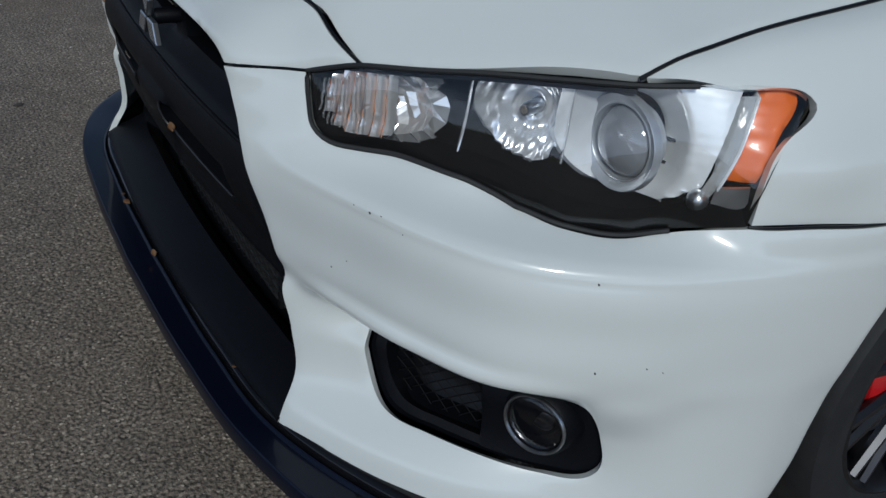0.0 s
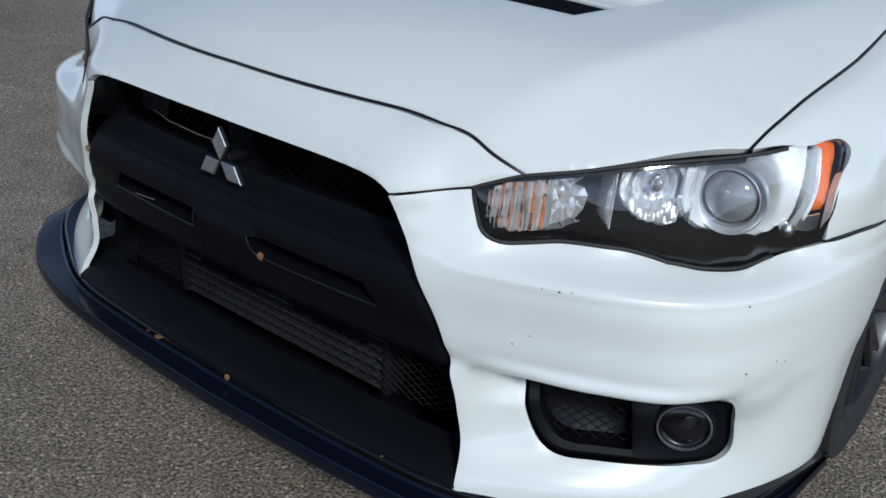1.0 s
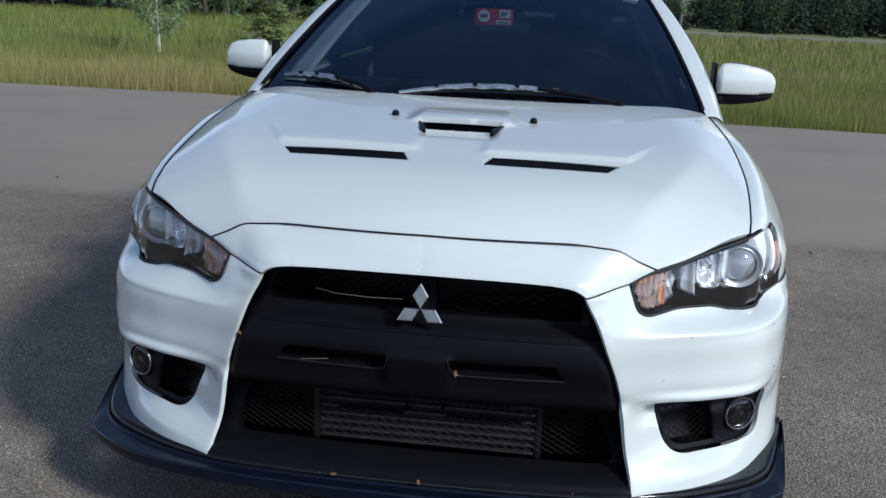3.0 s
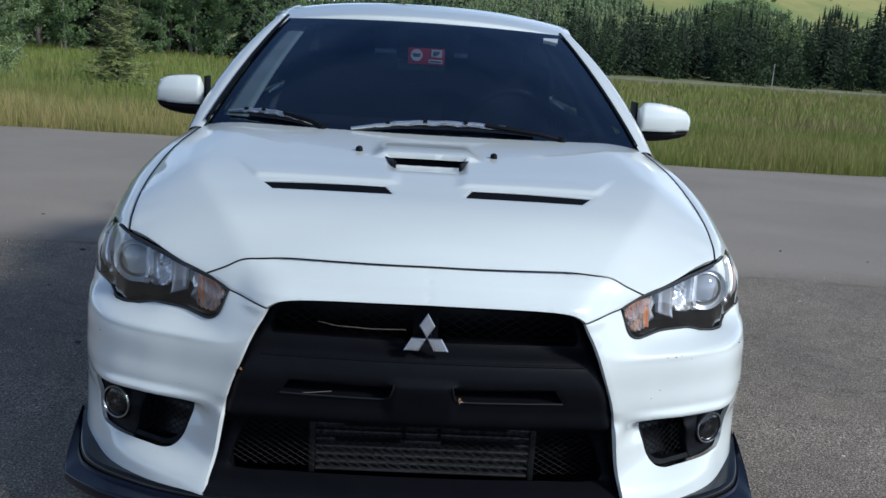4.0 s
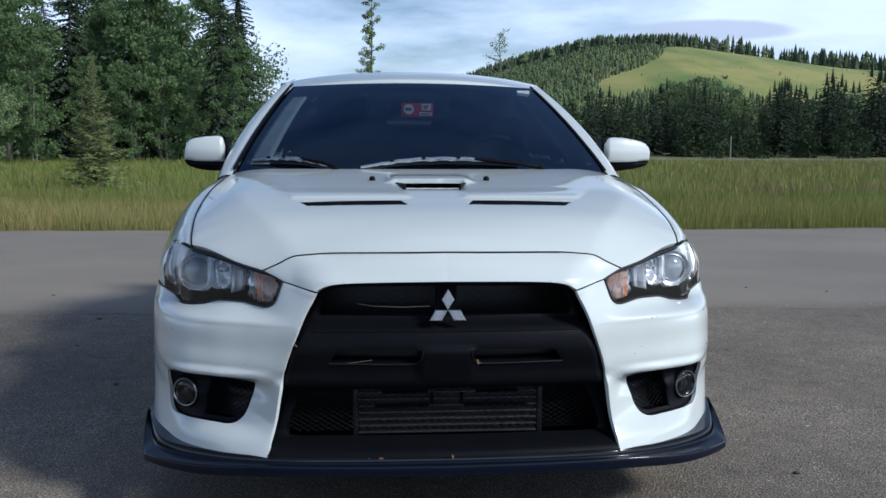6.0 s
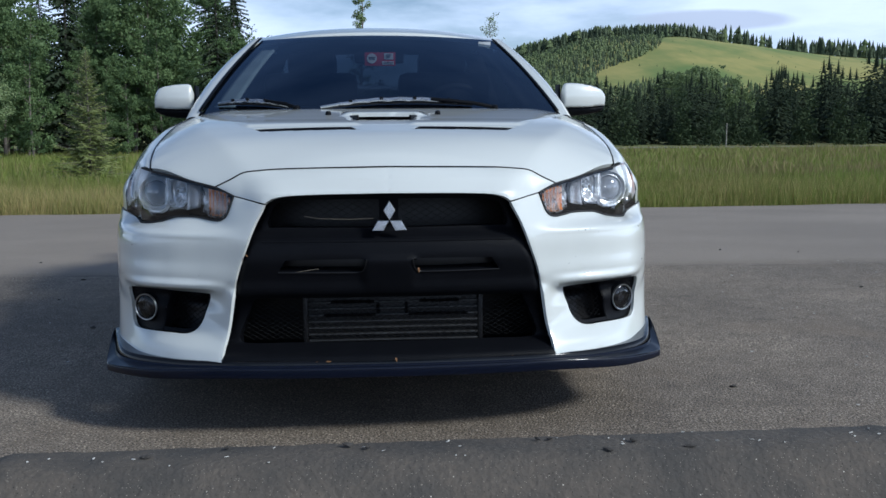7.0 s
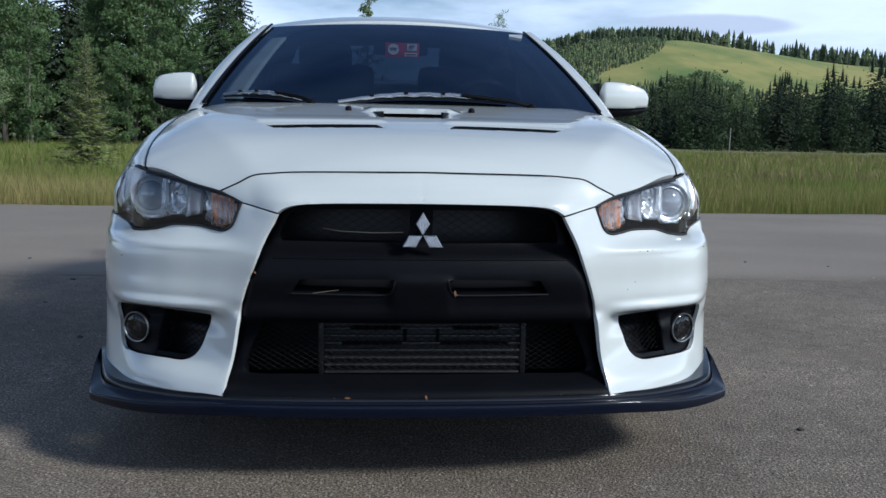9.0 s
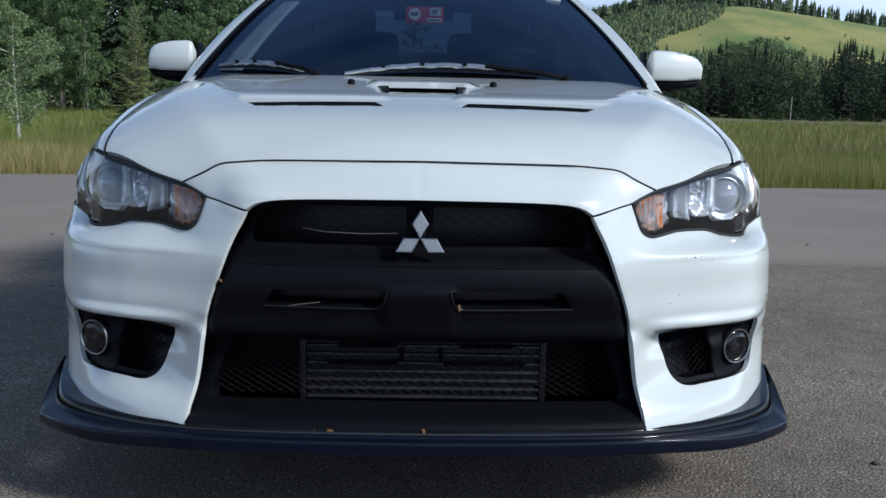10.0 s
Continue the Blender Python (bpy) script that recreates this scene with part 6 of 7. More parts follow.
lettering("EP", 0.023, pose(0.044, 1.7945, 1.2345, 84), INK, placard)
bm = bmesh.new()
p = on_glass(0.90, 0.885, 0.003)
box(bm, pose(p[0] - 0.02, p[1], p[2], -66), (0.060, 0.026, 0.001))
part("window_tag", bm, STICKER_WHITE, windshield, "small pale window tag")

# stone chips and flies on the paint
random.seed(5)
for k in range(16):
    u, z = random.uniform(-81, -40), random.uniform(0.44, 0.60)
    s = random.choice((1, 1, -1))
    c = nose(np.array([u]), np.array([z]), -0.0002)[0]
    bm = bmesh.new()
    r = random.uniform(0.0007, 0.0017)
    bmesh.ops.create_icosphere(bm, subdivisions=1, radius=r, matrix=Matrix.Translation((s * c[0], c[1], c[2])) @ Matrix.Diagonal((1.6, 0.5, 1, 1)))
    part("paint_chip", bm, INK if k % 3 else STRAW, bumper[0 if s > 0 else 1])


# ---- small loose things on the car ----
def dry_leaf(place, turn, size, curl=0.3):
    bm = bmesh.new()
    n = 7
    left, right, mid = [], [], []
    for i in range(n):
        t = i / (n - 1)
        w = 0.42 * size * math.sin(math.pi * min(1, t * 0.94 + 0.05)) * (1 - 0.3 * t)
        x = (t - 0.5) * size
        mid.append(bm.verts.new((x, 0, curl * size * (t - 0.5) ** 2)))
        left.append(bm.verts.new((x, w, 0.35 * w + curl * size * (t - 0.5) ** 2)))
        right.append(bm.verts.new((x, -w, 0.25 * w)))
    for a, b in ((left, mid), (mid, right)):
        for i in range(n - 1):
            bm.faces.new((a[i], a[i + 1], b[i + 1], b[i]))
    ob = part("dry_leaf", bm, LEAF_DRY, None)
    s = ob.modifiers.new("thickness", "SOLIDIFY")
    s.thickness = 0.0006
    ob.matrix_world = pose(*place, *turn)
    return tagged(ob, "small brown dry leaf caught on the car's nose", "leaf", "leaves on the car")


dry_leaf((0.014, 0.040, 0.2345), (40, 70, 10), 0.0136)
dry_leaf((-0.181, 0.042, 0.2330), (10, 5, 30), 0.0163)
dry_leaf((-0.215, 0.044, 0.2325), (0, 10, 120), 0.0095)
dry_leaf((0.083, 0.064, 0.494), (60, 80, 30), 0.0163)
dry_leaf((-0.410, 0.081, 0.541), (50, 20, 60), 0.0122)
dry_leaf((0.36, 0.062, 0.2335), (0, 12, 60), 0.0068)


def stalk(pts, r, label):
    v, f = tube_along(pts, r, 5)
    return tagged(mesh_ob("straw_stalk", v, f, STRAW), label, "stalk", "stalks in the grille")


stalk([(-0.245, 0.118, 0.650), (-0.20, 0.112, 0.643), (-0.12, 0.110, 0.640), (-0.045, 0.110, 0.642)], 0.0012, "pale bent straw stalk caught in the upper grille")
stalk([(-0.275, 0.082, 0.490), (-0.24, 0.076, 0.496), (-0.205, 0.073, 0.501)], 0.0010, "pale short straw stalk caught on the grille bar")

# ---- wheel stop ----
def concrete():
    """Weathered dark concrete: cloudy stains, pits and pale grit laid bare."""
    m = mat("stained_concrete", (0.118, 0.098, 0.078), 0.92, vary=0.8, scale=7, fine=0.8, fine_scale=60, dark=(0.050, 0.047, 0.043))
    n, l = m.node_tree.nodes, m.node_tree.links
    b = n["Principled BSDF"]
    last = b.inputs["Base Color"].links[0].from_socket
    co = n.new("ShaderNodeTexCoord")
    for scale, cut, colour in ((330, 0.84, (0.27, 0.24, 0.20)), (190, 0.955, (0.42, 0.39, 0.33)), (230, 0.86, (0.024, 0.023, 0.021))):
        v = n.new("ShaderNodeTexVoronoi")
        v.inputs["Scale"].default_value = scale
        near, pick, both, mix = n.new("ShaderNodeMapRange"), n.new("ShaderNodeMath"), n.new("ShaderNodeMath"), n.new("ShaderNodeMix")
        near.inputs["From Min"].default_value, near.inputs["From Max"].default_value = 0.40, 0.28
        pick.operation, pick.inputs[1].default_value = "GREATER_THAN", cut
        both.operation, mix.data_type = "MULTIPLY", "RGBA"
        mix.inputs["B"].default_value = (*colour, 1)
        mp = n.new("ShaderNodeMapping")
        mp.inputs["Location"].default_value = (scale * 0.01, 0.3, 0.1)
        l.new(co.outputs["Object"], mp.inputs["Vector"])
        l.new(mp.outputs["Vector"], v.inputs["Vector"])
        l.new(v.outputs["Distance"], near.inputs["Value"])
        l.new(v.outputs["Color"], pick.inputs[0])
        l.new(near.outputs["Result"], both.inputs[0])
        l.new(pick.outputs[0], both.inputs[1])
        l.new(both.outputs[0], mix.inputs["Factor"])
        l.new(last, mix.inputs["A"])
        last = mix.outputs["Result"]
    l.new(last, b.inputs["Base Color"])
    rough, k = n.new("ShaderNodeTexNoise"), n.new("ShaderNodeBump")
    rough.inputs["Scale"].default_value, rough.inputs["Detail"].default_value = 70, 8
    k.inputs["Strength"].default_value, k.inputs["Distance"].default_value = 0.9, 0.006
    l.new(co.outputs["Object"], rough.inputs["Vector"])
    l.new(rough.outputs["Fac"], k.inputs["Height"])
    l.new(k.outputs["Normal"], b.inputs["Normal"])
    return m


CONCRETE = concrete()


def build_stop():
    half = ((-0.40, 0.0), (-0.425, 0.09), (-0.455, 0.150), (-0.475, 0.165), (-0.595, 0.168), (-0.62, 0.155), (-0.72, 0.05), (-0.735, 0.0))
    xs = np.concatenate([[-1.02, -0.96, -0.93], np.linspace(-0.88, 1.40, 60), [1.45, 1.48, 1.54]])
    rng = np.random.default_rng(4)
    v, n = [], len(half)
    for i, x in enumerate(xs):
        k = min(i, len(xs) - 1 - i)
        low = (0.0, 0.6, 0.92)[k] if k < 3 else 1.0
        for y, z in half:
            v.append((x, -0.57 + (y + 0.57) * (0.86 + 0.14 * low) + rng.normal(0, 0.0012), max(-0.01, z * (0.05 + 0.95 * low) + rng.normal(0, 0.0015) - (0.01 if z == 0 else 0))))
    f = [(i * n + j, i * n + j + 1, (i + 1) * n + j + 1, (i + 1) * n + j) for i in range(len(xs) - 1) for j in range(n - 1)]
    f += [tuple(range(n)), tuple((len(xs) - 1) * n + j for j in reversed(range(n)))]
    return tidy(tagged(mesh_ob("wheel_stop", v, f, CONCRETE, sharp=60), "stained grey concrete wheel stop on the asphalt", "wheel stop"))


build_stop()
CHIP_PALE = mat("pale_chip", (0.55, 0.54, 0.50), 0.8, vary=0.3, scale=100)
CHIP_DARK = mat("dark_bark", (0.05, 0.045, 0.04), 0.9, vary=0.4, scale=100)
random.seed(11)


def litter(name, n, where, sizes, material, label, cat):
    proto = None
    for k in range(n):
        x, y, z = where()
        m = pose(x, y, z, random.uniform(-12, 12), random.uniform(-12, 12), random.uniform(0, 360)) @ Matrix.Diagonal((random.uniform(*sizes), random.uniform(*sizes) * 0.55, random.uniform(*sizes) * 0.3, 1))
        if proto is None:
            bm = bmesh.new()
            bmesh.ops.create_icosphere(bm, subdivisions=1, radius=0.5)
            for v in bm.verts:
                v.co *= random.uniform(0.7, 1.25)
            proto = part(name, bm, material, None, smooth=False)
            ob = proto
        else:
            ob = new(name, proto.data)
        ob.matrix_world = m
        tagged(ob, label, cat, name + " scattered")


litter("pale_chip", 34, lambda: (random.uniform(-0.85, 1.35), random.uniform(-0.60, -0.48), 0.169), (0.004, 0.013), CHIP_PALE, "pale wood chip lying on the concrete stop", "chip")
litter("bark_bit", 12, lambda: (random.uniform(-0.85, 1.35), random.uniform(-0.60, -0.48), 0.172), (0.012, 0.035), CHIP_DARK, "dark bark bit lying on the concrete stop", "bark")


def on_lot():
    while True:
        x, y = random.uniform(-3.5, 3.5), random.uniform(-0.3, 5.0)
        if abs(x) > 1.0 or y < -0.1:
            return x, y, float(ground_z(y)) + 0.003


litter("pebble", 60, on_lot, (0.006, 0.018), CHIP_PALE, "pale pebble lying on the asphalt", "pebble")
litter("twig_bit", 16, on_lot, (0.012, 0.05), CHIP_DARK, "dark twig bit lying on the asphalt", "twig")

# fine grit lying loose on the coarse asphalt
GRIT = mat("loose_grit", (0.40, 0.35, 0.28), 0.85, island=0.9, dark=(0.10, 0.088, 0.075))
rng = np.random.default_rng(17)
gn = 9000
gx = np.concatenate([rng.uniform(-2.2, 2.2, gn // 2), rng.uniform(-1.0, 3.4, gn - gn // 2)])
gy = np.concatenate([rng.uniform(-0.42, 0.25, gn // 2), rng.uniform(-0.6, 3.6, gn - gn // 2)])
free = (gy > -0.38) & ((np.abs(gx) > 0.95) | (gy < 0.1))
gx, gy = gx[free], gy[free]
gr = 0.0012 + 0.0030 * rng.random(len(gx)) ** 3
spin = rng.uniform(0, 2 * np.pi, len(gx))
corners = np.array([(1, 0, 0.1), (0.2, 0.8, -0.1), (-0.9, 0.2, 0.1), (-0.1, -0.7, 0), (0.05, 0.1, 0.7), (0, 0, -0.6)])
turned = np.stack([corners[None, :, 0] * np.cos(spin)[:, None] - corners[None, :, 1] * np.sin(spin)[:, None],
                   corners[None, :, 0] * np.sin(spin)[:, None] + corners[None, :, 1] * np.cos(spin)[:, None], np.repeat(corners[None, :, 2], len(spin), 0)], -1)
gv = turned * gr[:, None, None] * rng.uniform(0.7, 1.3, (len(gx), 1, 3)) + np.stack([gx, gy, ground_z(gy) + gr * 0.5], 1)[:, None, :]
tri = np.array([(0, 1, 4), (1, 2, 4), (2, 3, 4), (3, 0, 4), (1, 0, 5), (2, 1, 5), (3, 2, 5), (0, 3, 5)])
gf = (np.arange(len(gx))[:, None, None] * 6 + tri[None]).reshape(-1, 3)
me = bpy.data.meshes.new("loose_grit")
me.from_pydata(gv.reshape(-1, 3).tolist(), [], gf.tolist())
me.materials.append(GRIT)
tagged(new("loose_grit", me), "fine pale grit lying loose on the asphalt", "grit", kind="stuff")

# ---- meadow ----
GRASS = mat("meadow_grass", (0.180, 0.250, 0.048), 0.75, vary=0.75, scale=0.20, island=0.35, dark=(0.220, 0.205, 0.070), spec=0.2, thin=0.35)
SEED = mat("grass_heads", (0.20, 0.155, 0.080), 0.8, vary=0.6, scale=0.35, island=0.4, dark=(0.30, 0.25, 0.12), spec=0.2)


def blades(name, n, xr, yr, hr, wr, material, label, seed, power=1.0, heads=False, share=None):
    rng = np.random.default_rng(seed)
    y = yr[0] + (yr[1] - yr[0]) * rng.random(n) ** power
    half = np.clip((y + 3) * 0.62, 9, None)
    x = np.clip(xr[0] + (xr[1] - xr[0]) * rng.random(n), -half - 3, half + 3) + rng.normal(0, 0.4, n)
    keep = y > lot_edge(x) + 0.02 + 0.30 * rng.random(n) ** 2
    if share:
        keep &= rng.random(n) < share(x, y)
    x, y = x[keep], y[keep]
    n = len(x)
    z = ground_z(y) - 0.04
    clump = 0.75 + 0.5 * (0.5 + 0.5 * np.sin(x * 1.7 + np.sin(y * 1.3) * 2) * np.sin(y * 1.1 + x * 0.4))
    h = rng.uniform(*hr, n) * clump * np.clip(0.55 + (y - EDGE_Y) * 0.9, 0.5, 1)
    w = rng.uniform(*wr, n) * (1 + (y - EDGE_Y) * 0.035)
    a = rng.uniform(0, 2 * np.pi, n)
    lean = rng.normal(0, 0.22, (n, 2)) * h[:, None]
    dx, dy = np.cos(a) * w / 2, np.sin(a) * w / 2
    p = np.zeros((n, 5, 3))
    p[:, 0] = np.stack([x - dx, y - dy, z], 1)
    p[:, 1] = np.stack([x + dx, y + dy, z], 1)
    mx, my = x + lean[:, 0] * 0.35, y + lean[:, 1] * 0.35
    k = 1.7 if heads else 0.8
    p[:, 2] = np.stack([mx + dx * k, my + dy * k, z + h * 0.6], 1)
    p[:, 3] = np.stack([mx - dx * k, my - dy * k, z + h * 0.6], 1)
    p[:, 4] = np.stack([x + lean[:, 0], y + lean[:, 1], z + h], 1)
    base = np.arange(n)[:, None] * 5
    quads = (base + [0, 1, 2, 3])
    tris = (base + [3, 2, 4])
    me = bpy.data.meshes.new(name)
    me.vertices.add(n * 5)
    me.vertices.foreach_set("co", p.reshape(-1))
    me.loops.add(n * 7)
    me.polygons.add(n * 2)
    me.loops.foreach_set("vertex_index", np.concatenate([quads.reshape(-1), tris.reshape(-1)]))
    me.polygons.foreach_set("loop_start", np.concatenate([np.arange(n) * 4, n * 4 + np.arange(n) * 3]))
    me.update()
    me.validate()
    me.materials.append(material)
    return tagged(new(name, me), label, "grass", kind="stuff")


DRYGRASS = mat("dry_grass", (0.42, 0.34, 0.15), 0.8, vary=0.5, scale=0.5, island=0.4, dark=(0.25, 0.24, 0.085), spec=0.2, thin=0.3)


def drifts(x, y, f=0.5):
    """Slow wandering between 0 and 1 over the meadow."""
    return 0.5 + 0.5 * np.sin(x * f + 1.7 * np.sin(y * f * 0.8)) * np.sin(y * f * 1.3 + 0.9 * np.sin(x * f * 0.6) + 1)


def dry_share(x, y):
    west = np.clip((1.0 - x) / 4.0, 0, 1)
    return np.clip(0.14 + 0.80 * west * np.clip((EDGE_Y + 4.2 - y) / 1.6, 0, 1) + 0.35 * drifts(x, y, 0.9) * (1 - west), 0, 1)


def green_share(x, y):
    west = np.clip((1.0 - x) / 4.0, 0, 1)
    return 1 - 0.80 * west * np.clip((EDGE_Y + 3.4 - y) / 1.2, 0, 1) * (0.7 + 0.3 * drifts(x, y, 1.3))


def brown_share(x, y):
    east = np.clip((x + 1.0) / 4.0, 0, 1)
    return np.clip(0.06 + 0.8 * east * drifts(x, y, 0.35) * np.clip((y - EDGE_Y - 3.0) / 4, 0, 1), 0, 1)


blades("dry_grass", 90000, (-13, 15), (EDGE_Y, EDGE_Y + 4.2), (0.14, 0.44), (0.004, 0.008), DRYGRASS, "dry yellowed grass along the asphalt edge", 7, 1.2, share=dry_share)
blades("grass", 150000, (-13, 15), (EDGE_Y, 20), (0.14, 0.44), (0.003, 0.007), GRASS, "tall green meadow grass along the asphalt", 1, 1.35, share=green_share)
blades("grass", 120000, (-36, 42), (19, 64), (0.26, 0.50), (0.007, 0.017), GRASS, "tall green meadow grass further out", 2, 1.3)
blades("grass_heads", 45000, (-13, 15), (EDGE_Y + 0.3, 24), (0.28, 0.56), (0.002, 0.0045), SEED, "straw-coloured grass seed heads", 3, 1.0, True, brown_share)
blades("grass_heads", 45000, (-36, 42), (20, 62), (0.36, 0.58), (0.004, 0.010), SEED, "straw-coloured grass seed heads further out", 4, 1.1, True, brown_share)
GRAVEL = mat("pale_gravel", (0.21, 0.20, 0.16), 0.9, vary=0.4, scale=1.2)
bm = bmesh.new()
box(bm, pose(48, 71, -0.97, 0, 0, -3), (110, 3.2, 0.5), 0.1)
tagged(part("road", bm, GRAVEL, None), "pale gravel road beyond the meadow", "road", kind="structure")
WOODGREY = mat("weathered_wood", (0.30, 0.28, 0.25), 0.8, vary=0.5, scale=8)
bm = bmesh.new()
rod(bm, (24.7, 61.2, -0.6), (24.72, 61.2, 1.16), 0.04, 0.035, 8)
tagged(part("marker_post", bm, WOODGREY, None), "weathered grey wooden post in the meadow", "post")

for x, top in ((41.7, 1.76), (42.05, 1.70)):
    bm = bmesh.new()
    rod(bm, (x, 67, -1.0), (x - 0.05, 67, top), 0.05, 0.04, 8)
    post = tagged(part("lamp_post", bm, WOODGREY, None), "thin grey lamp post beside the far hut", "post")
    if x > 42:
        bm = bmesh.new()
        bmesh.ops.create_icosphere(bm, subdivisions=2, radius=0.13, matrix=Matrix.Translation((x - 0.05, 67, top + 0.1)))
        part("lamp_head", bm, STICKER_WHITE, post, "white lamp head")
ROOFBROWN = mat("brown_roof", (0.16, 0.075, 0.05), 0.8, vary=0.4, scale=3)
hut = tagged(new("hut"), "low brown-roofed hut beyond the far road", "hut")
bm = bmesh.new()
box(bm, pose(45.3, 70.5, -1.02), (4.4, 3.0, 0.9), 0.03)
part("wall", bm, WOODGREY, hut)
bm = bmesh.new()
for d in (1, -1):
    box(bm, pose(45.3 + d * 1.22, 70.5, -0.37, 0, d * 13, 0), (2.6, 3.4, 0.10), 0.02)
part("roof", bm, ROOFBROWN, hut, "brown gabled roof")

# ---- trees ----
BARK = mat("grey_bark", (0.16, 0.14, 0.12), 0.9, vary=0.6, scale=6, bump=0.5, bump_scale=40)
BIRCHBARK = mat("pale_bark", (0.62, 0.60, 0.55), 0.8, vary=0.5, scale=9, dark=(0.18, 0.17, 0.15))
LEAFA = mat("poplar_leaves", (0.168, 0.240, 0.098), 0.6, vary=0.4, scale=0.5, island=0.4, rand=0.25, dark=(0.085, 0.140, 0.062), spec=0.2, thin=0.38)
LEAFB = mat("pale_leaves", (0.285, 0.355, 0.170), 0.55, vary=0.4, scale=1.5, island=0.5, dark=(0.13, 0.19, 0.07), spec=0.3, thin=0.4)
NEEDLE = mat("spruce_needles", (0.046, 0.060, 0.035), 0.8, vary=0.4, scale=0.6, island=0.4, rand=0.3, dark=(0.022, 0.036, 0.022), spec=0.1, thin=0.15)
NEEDLEB = mat("young_spruce_needles", (0.33, 0.37, 0.140), 0.7, vary=0.5, scale=2, island=0.5, dark=(0.14, 0.18, 0.072), spec=0.2, thin=0.3)


def leaf_cloud(rng, centres, radii, n, size):
    """n small leaf cards strewn through balls; verts and faces."""
    w = radii ** 2 / (radii ** 2).sum()
    pick = rng.choice(len(centres), n, p=w)
    d = rng.normal(size=(n, 3))
    d /= np.linalg.norm(d, axis=1)[:, None]
    c = centres[pick] + d * (radii[pick] * rng.random(n) ** 0.45)[:, None] * (1, 1, 0.85)
    a, b = rng.normal(size=(n, 3)), rng.normal(size=(n, 3))
    a /= np.linalg.norm(a, axis=1)[:, None]
    b = np.cross(a, b)
    b /= np.linalg.norm(b, axis=1)[:, None]
    s = size * rng.uniform(0.6, 1.3, n)[:, None]
    v = np.stack([c - a * s, c + b * s * 0.55, c + a * s, c - b * s * 0.55], 1).reshape(-1, 3)
    return v, np.arange(n * 4).reshape(-1, 4)


def broadleaf(name, height, spread, seed, bark, leaves, n, size, label, trunk_share=0.22, lean=0.0, girth=1.0, limbs=0):
    rng = np.random.default_rng(seed)
    r0 = (0.011 * height + 0.01) * girth
    pts = [(lean * height * t * t + 0.02 * height * math.sin(3 * t + seed), 0.015 * height * math.sin(4 * t), height * t * 0.97) for t in np.linspace(0, 1, 9)]
    tree = tagged(new(name), label, "tree")
    bm = bmesh.new()
    for i in range(8):
        rod(bm, pts[i], pts[i + 1], r0 * (1 - i / 8.6), r0 * (1 - (i + 1) / 8.6), 7)
    centres, radii = [], []
    limbs = limbs or int(15 + height)
    for k in range(limbs):
        t = trunk_share + (1 - trunk_share) * (k + rng.random()) / limbs
        p = np.array([np.interp(t, np.linspace(0, 1, 9), [q[i] for q in pts]) for i in range(3)])
        a = rng.uniform(0, 2 * math.pi)
        reach = spread * (0.35 + 0.75 * math.sin(math.pi * min(1, (t - trunk_share) / (1 - trunk_share) * 0.82 + 0.16))) * rng.uniform(0.55, 1.1)
        q = p + np.array([math.cos(a) * reach, math.sin(a) * reach, reach * rng.uniform(0.25, 0.8)])
        rod(bm, p, q, r0 * (1 - t) * 0.45 + 0.006, 0.004, 5)
        for m in (0.45, 0.75, 1.0):
            centres.append(p + (q - p) * m + rng.normal(0, 0.06 * spread, 3))
            radii.append(spread * rng.uniform(0.16, 0.30))
    for t in np.linspace(trunk_share + 0.1, 1.0, 9):
        centres.append(np.array([np.interp(t, np.linspace(0, 1, 9), [q[i] for q in pts]) for i in range(3)]))
        radii.append(spread * (0.34 - 0.16 * t))
    part("trunk", bm, bark, tree)
    v, f = leaf_cloud(rng, np.array(centres), np.array(radii), n, size)
    me = bpy.data.meshes.new("crown")
    me.from_pydata(v.tolist(), [], f.tolist())
    me.materials.append(leaves)
    ob = new("crown", me)
    ob.parent = tree
    return tree


def frond_mesh(rng, height, radius, whorls, per, bare=0.04, teeth=5, broad=0.30):
    """Needle fronds of a conifer: verts and faces, foot at the origin."""
    verts, faces = [], []
    for w in range(whorls):
        t = bare + (1 - bare) * (1 - (1 - (w + 0.3) / whorls) ** 1.35)
        z = height * t
        reach = radius * (1 - t) ** 0.85 * rng.uniform(0.8, 1.1) + 0.02 * radius
        for k in range(per):
            a = 2 * math.pi * (k + rng.random() * 0.7) / per + w * 1.3
            R = reach * rng.uniform(0.7, 1.15)
            out = np.array([math.cos(a), math.sin(a), 0])
            side = np.array([-math.sin(a), math.cos(a), 0])
            sag = rng.uniform(0.15, 0.45)
            zz = z + rng.normal(0, 0.01 * height)
            for i in range(teeth):
                s0, s1 = i / teeth, (i + 1.25) / teeth
                wdt = R * broad * (1 - 0.6 * s0)
                def at(s, d):
                    return out * R * s + side * d + np.array([0, 0, zz - R * sag * s * s + (0.10 * R * s if t > 0.6 else 0)])
                b = len(verts)
                verts += [at(s0, 0), at(s1 * 0.9, wdt * rng.uniform(0.6, 1.1)), at(min(s1, 1.1), 0), at(s1 * 0.9, -wdt * rng.uniform(0.6, 1.1))]
                verts[b + 1][2] -= 0.12 * R
                verts[b + 3][2] -= 0.12 * R
                faces += [(b, b + 1, b + 2), (b, b + 2, b + 3)]
    # the leading shoot
    b = len(verts)
    for k in range(4):
        a = k * math.pi / 2 + 0.4
        verts.append(np.array([0.024 * height * math.cos(a), 0.024 * height * math.sin(a), height * 0.82]))
    verts.append(np.array([0, 0, height]))
    faces += [(b + k, b + (k + 1) % 4, b + 4) for k in range(4)]
    return verts, faces


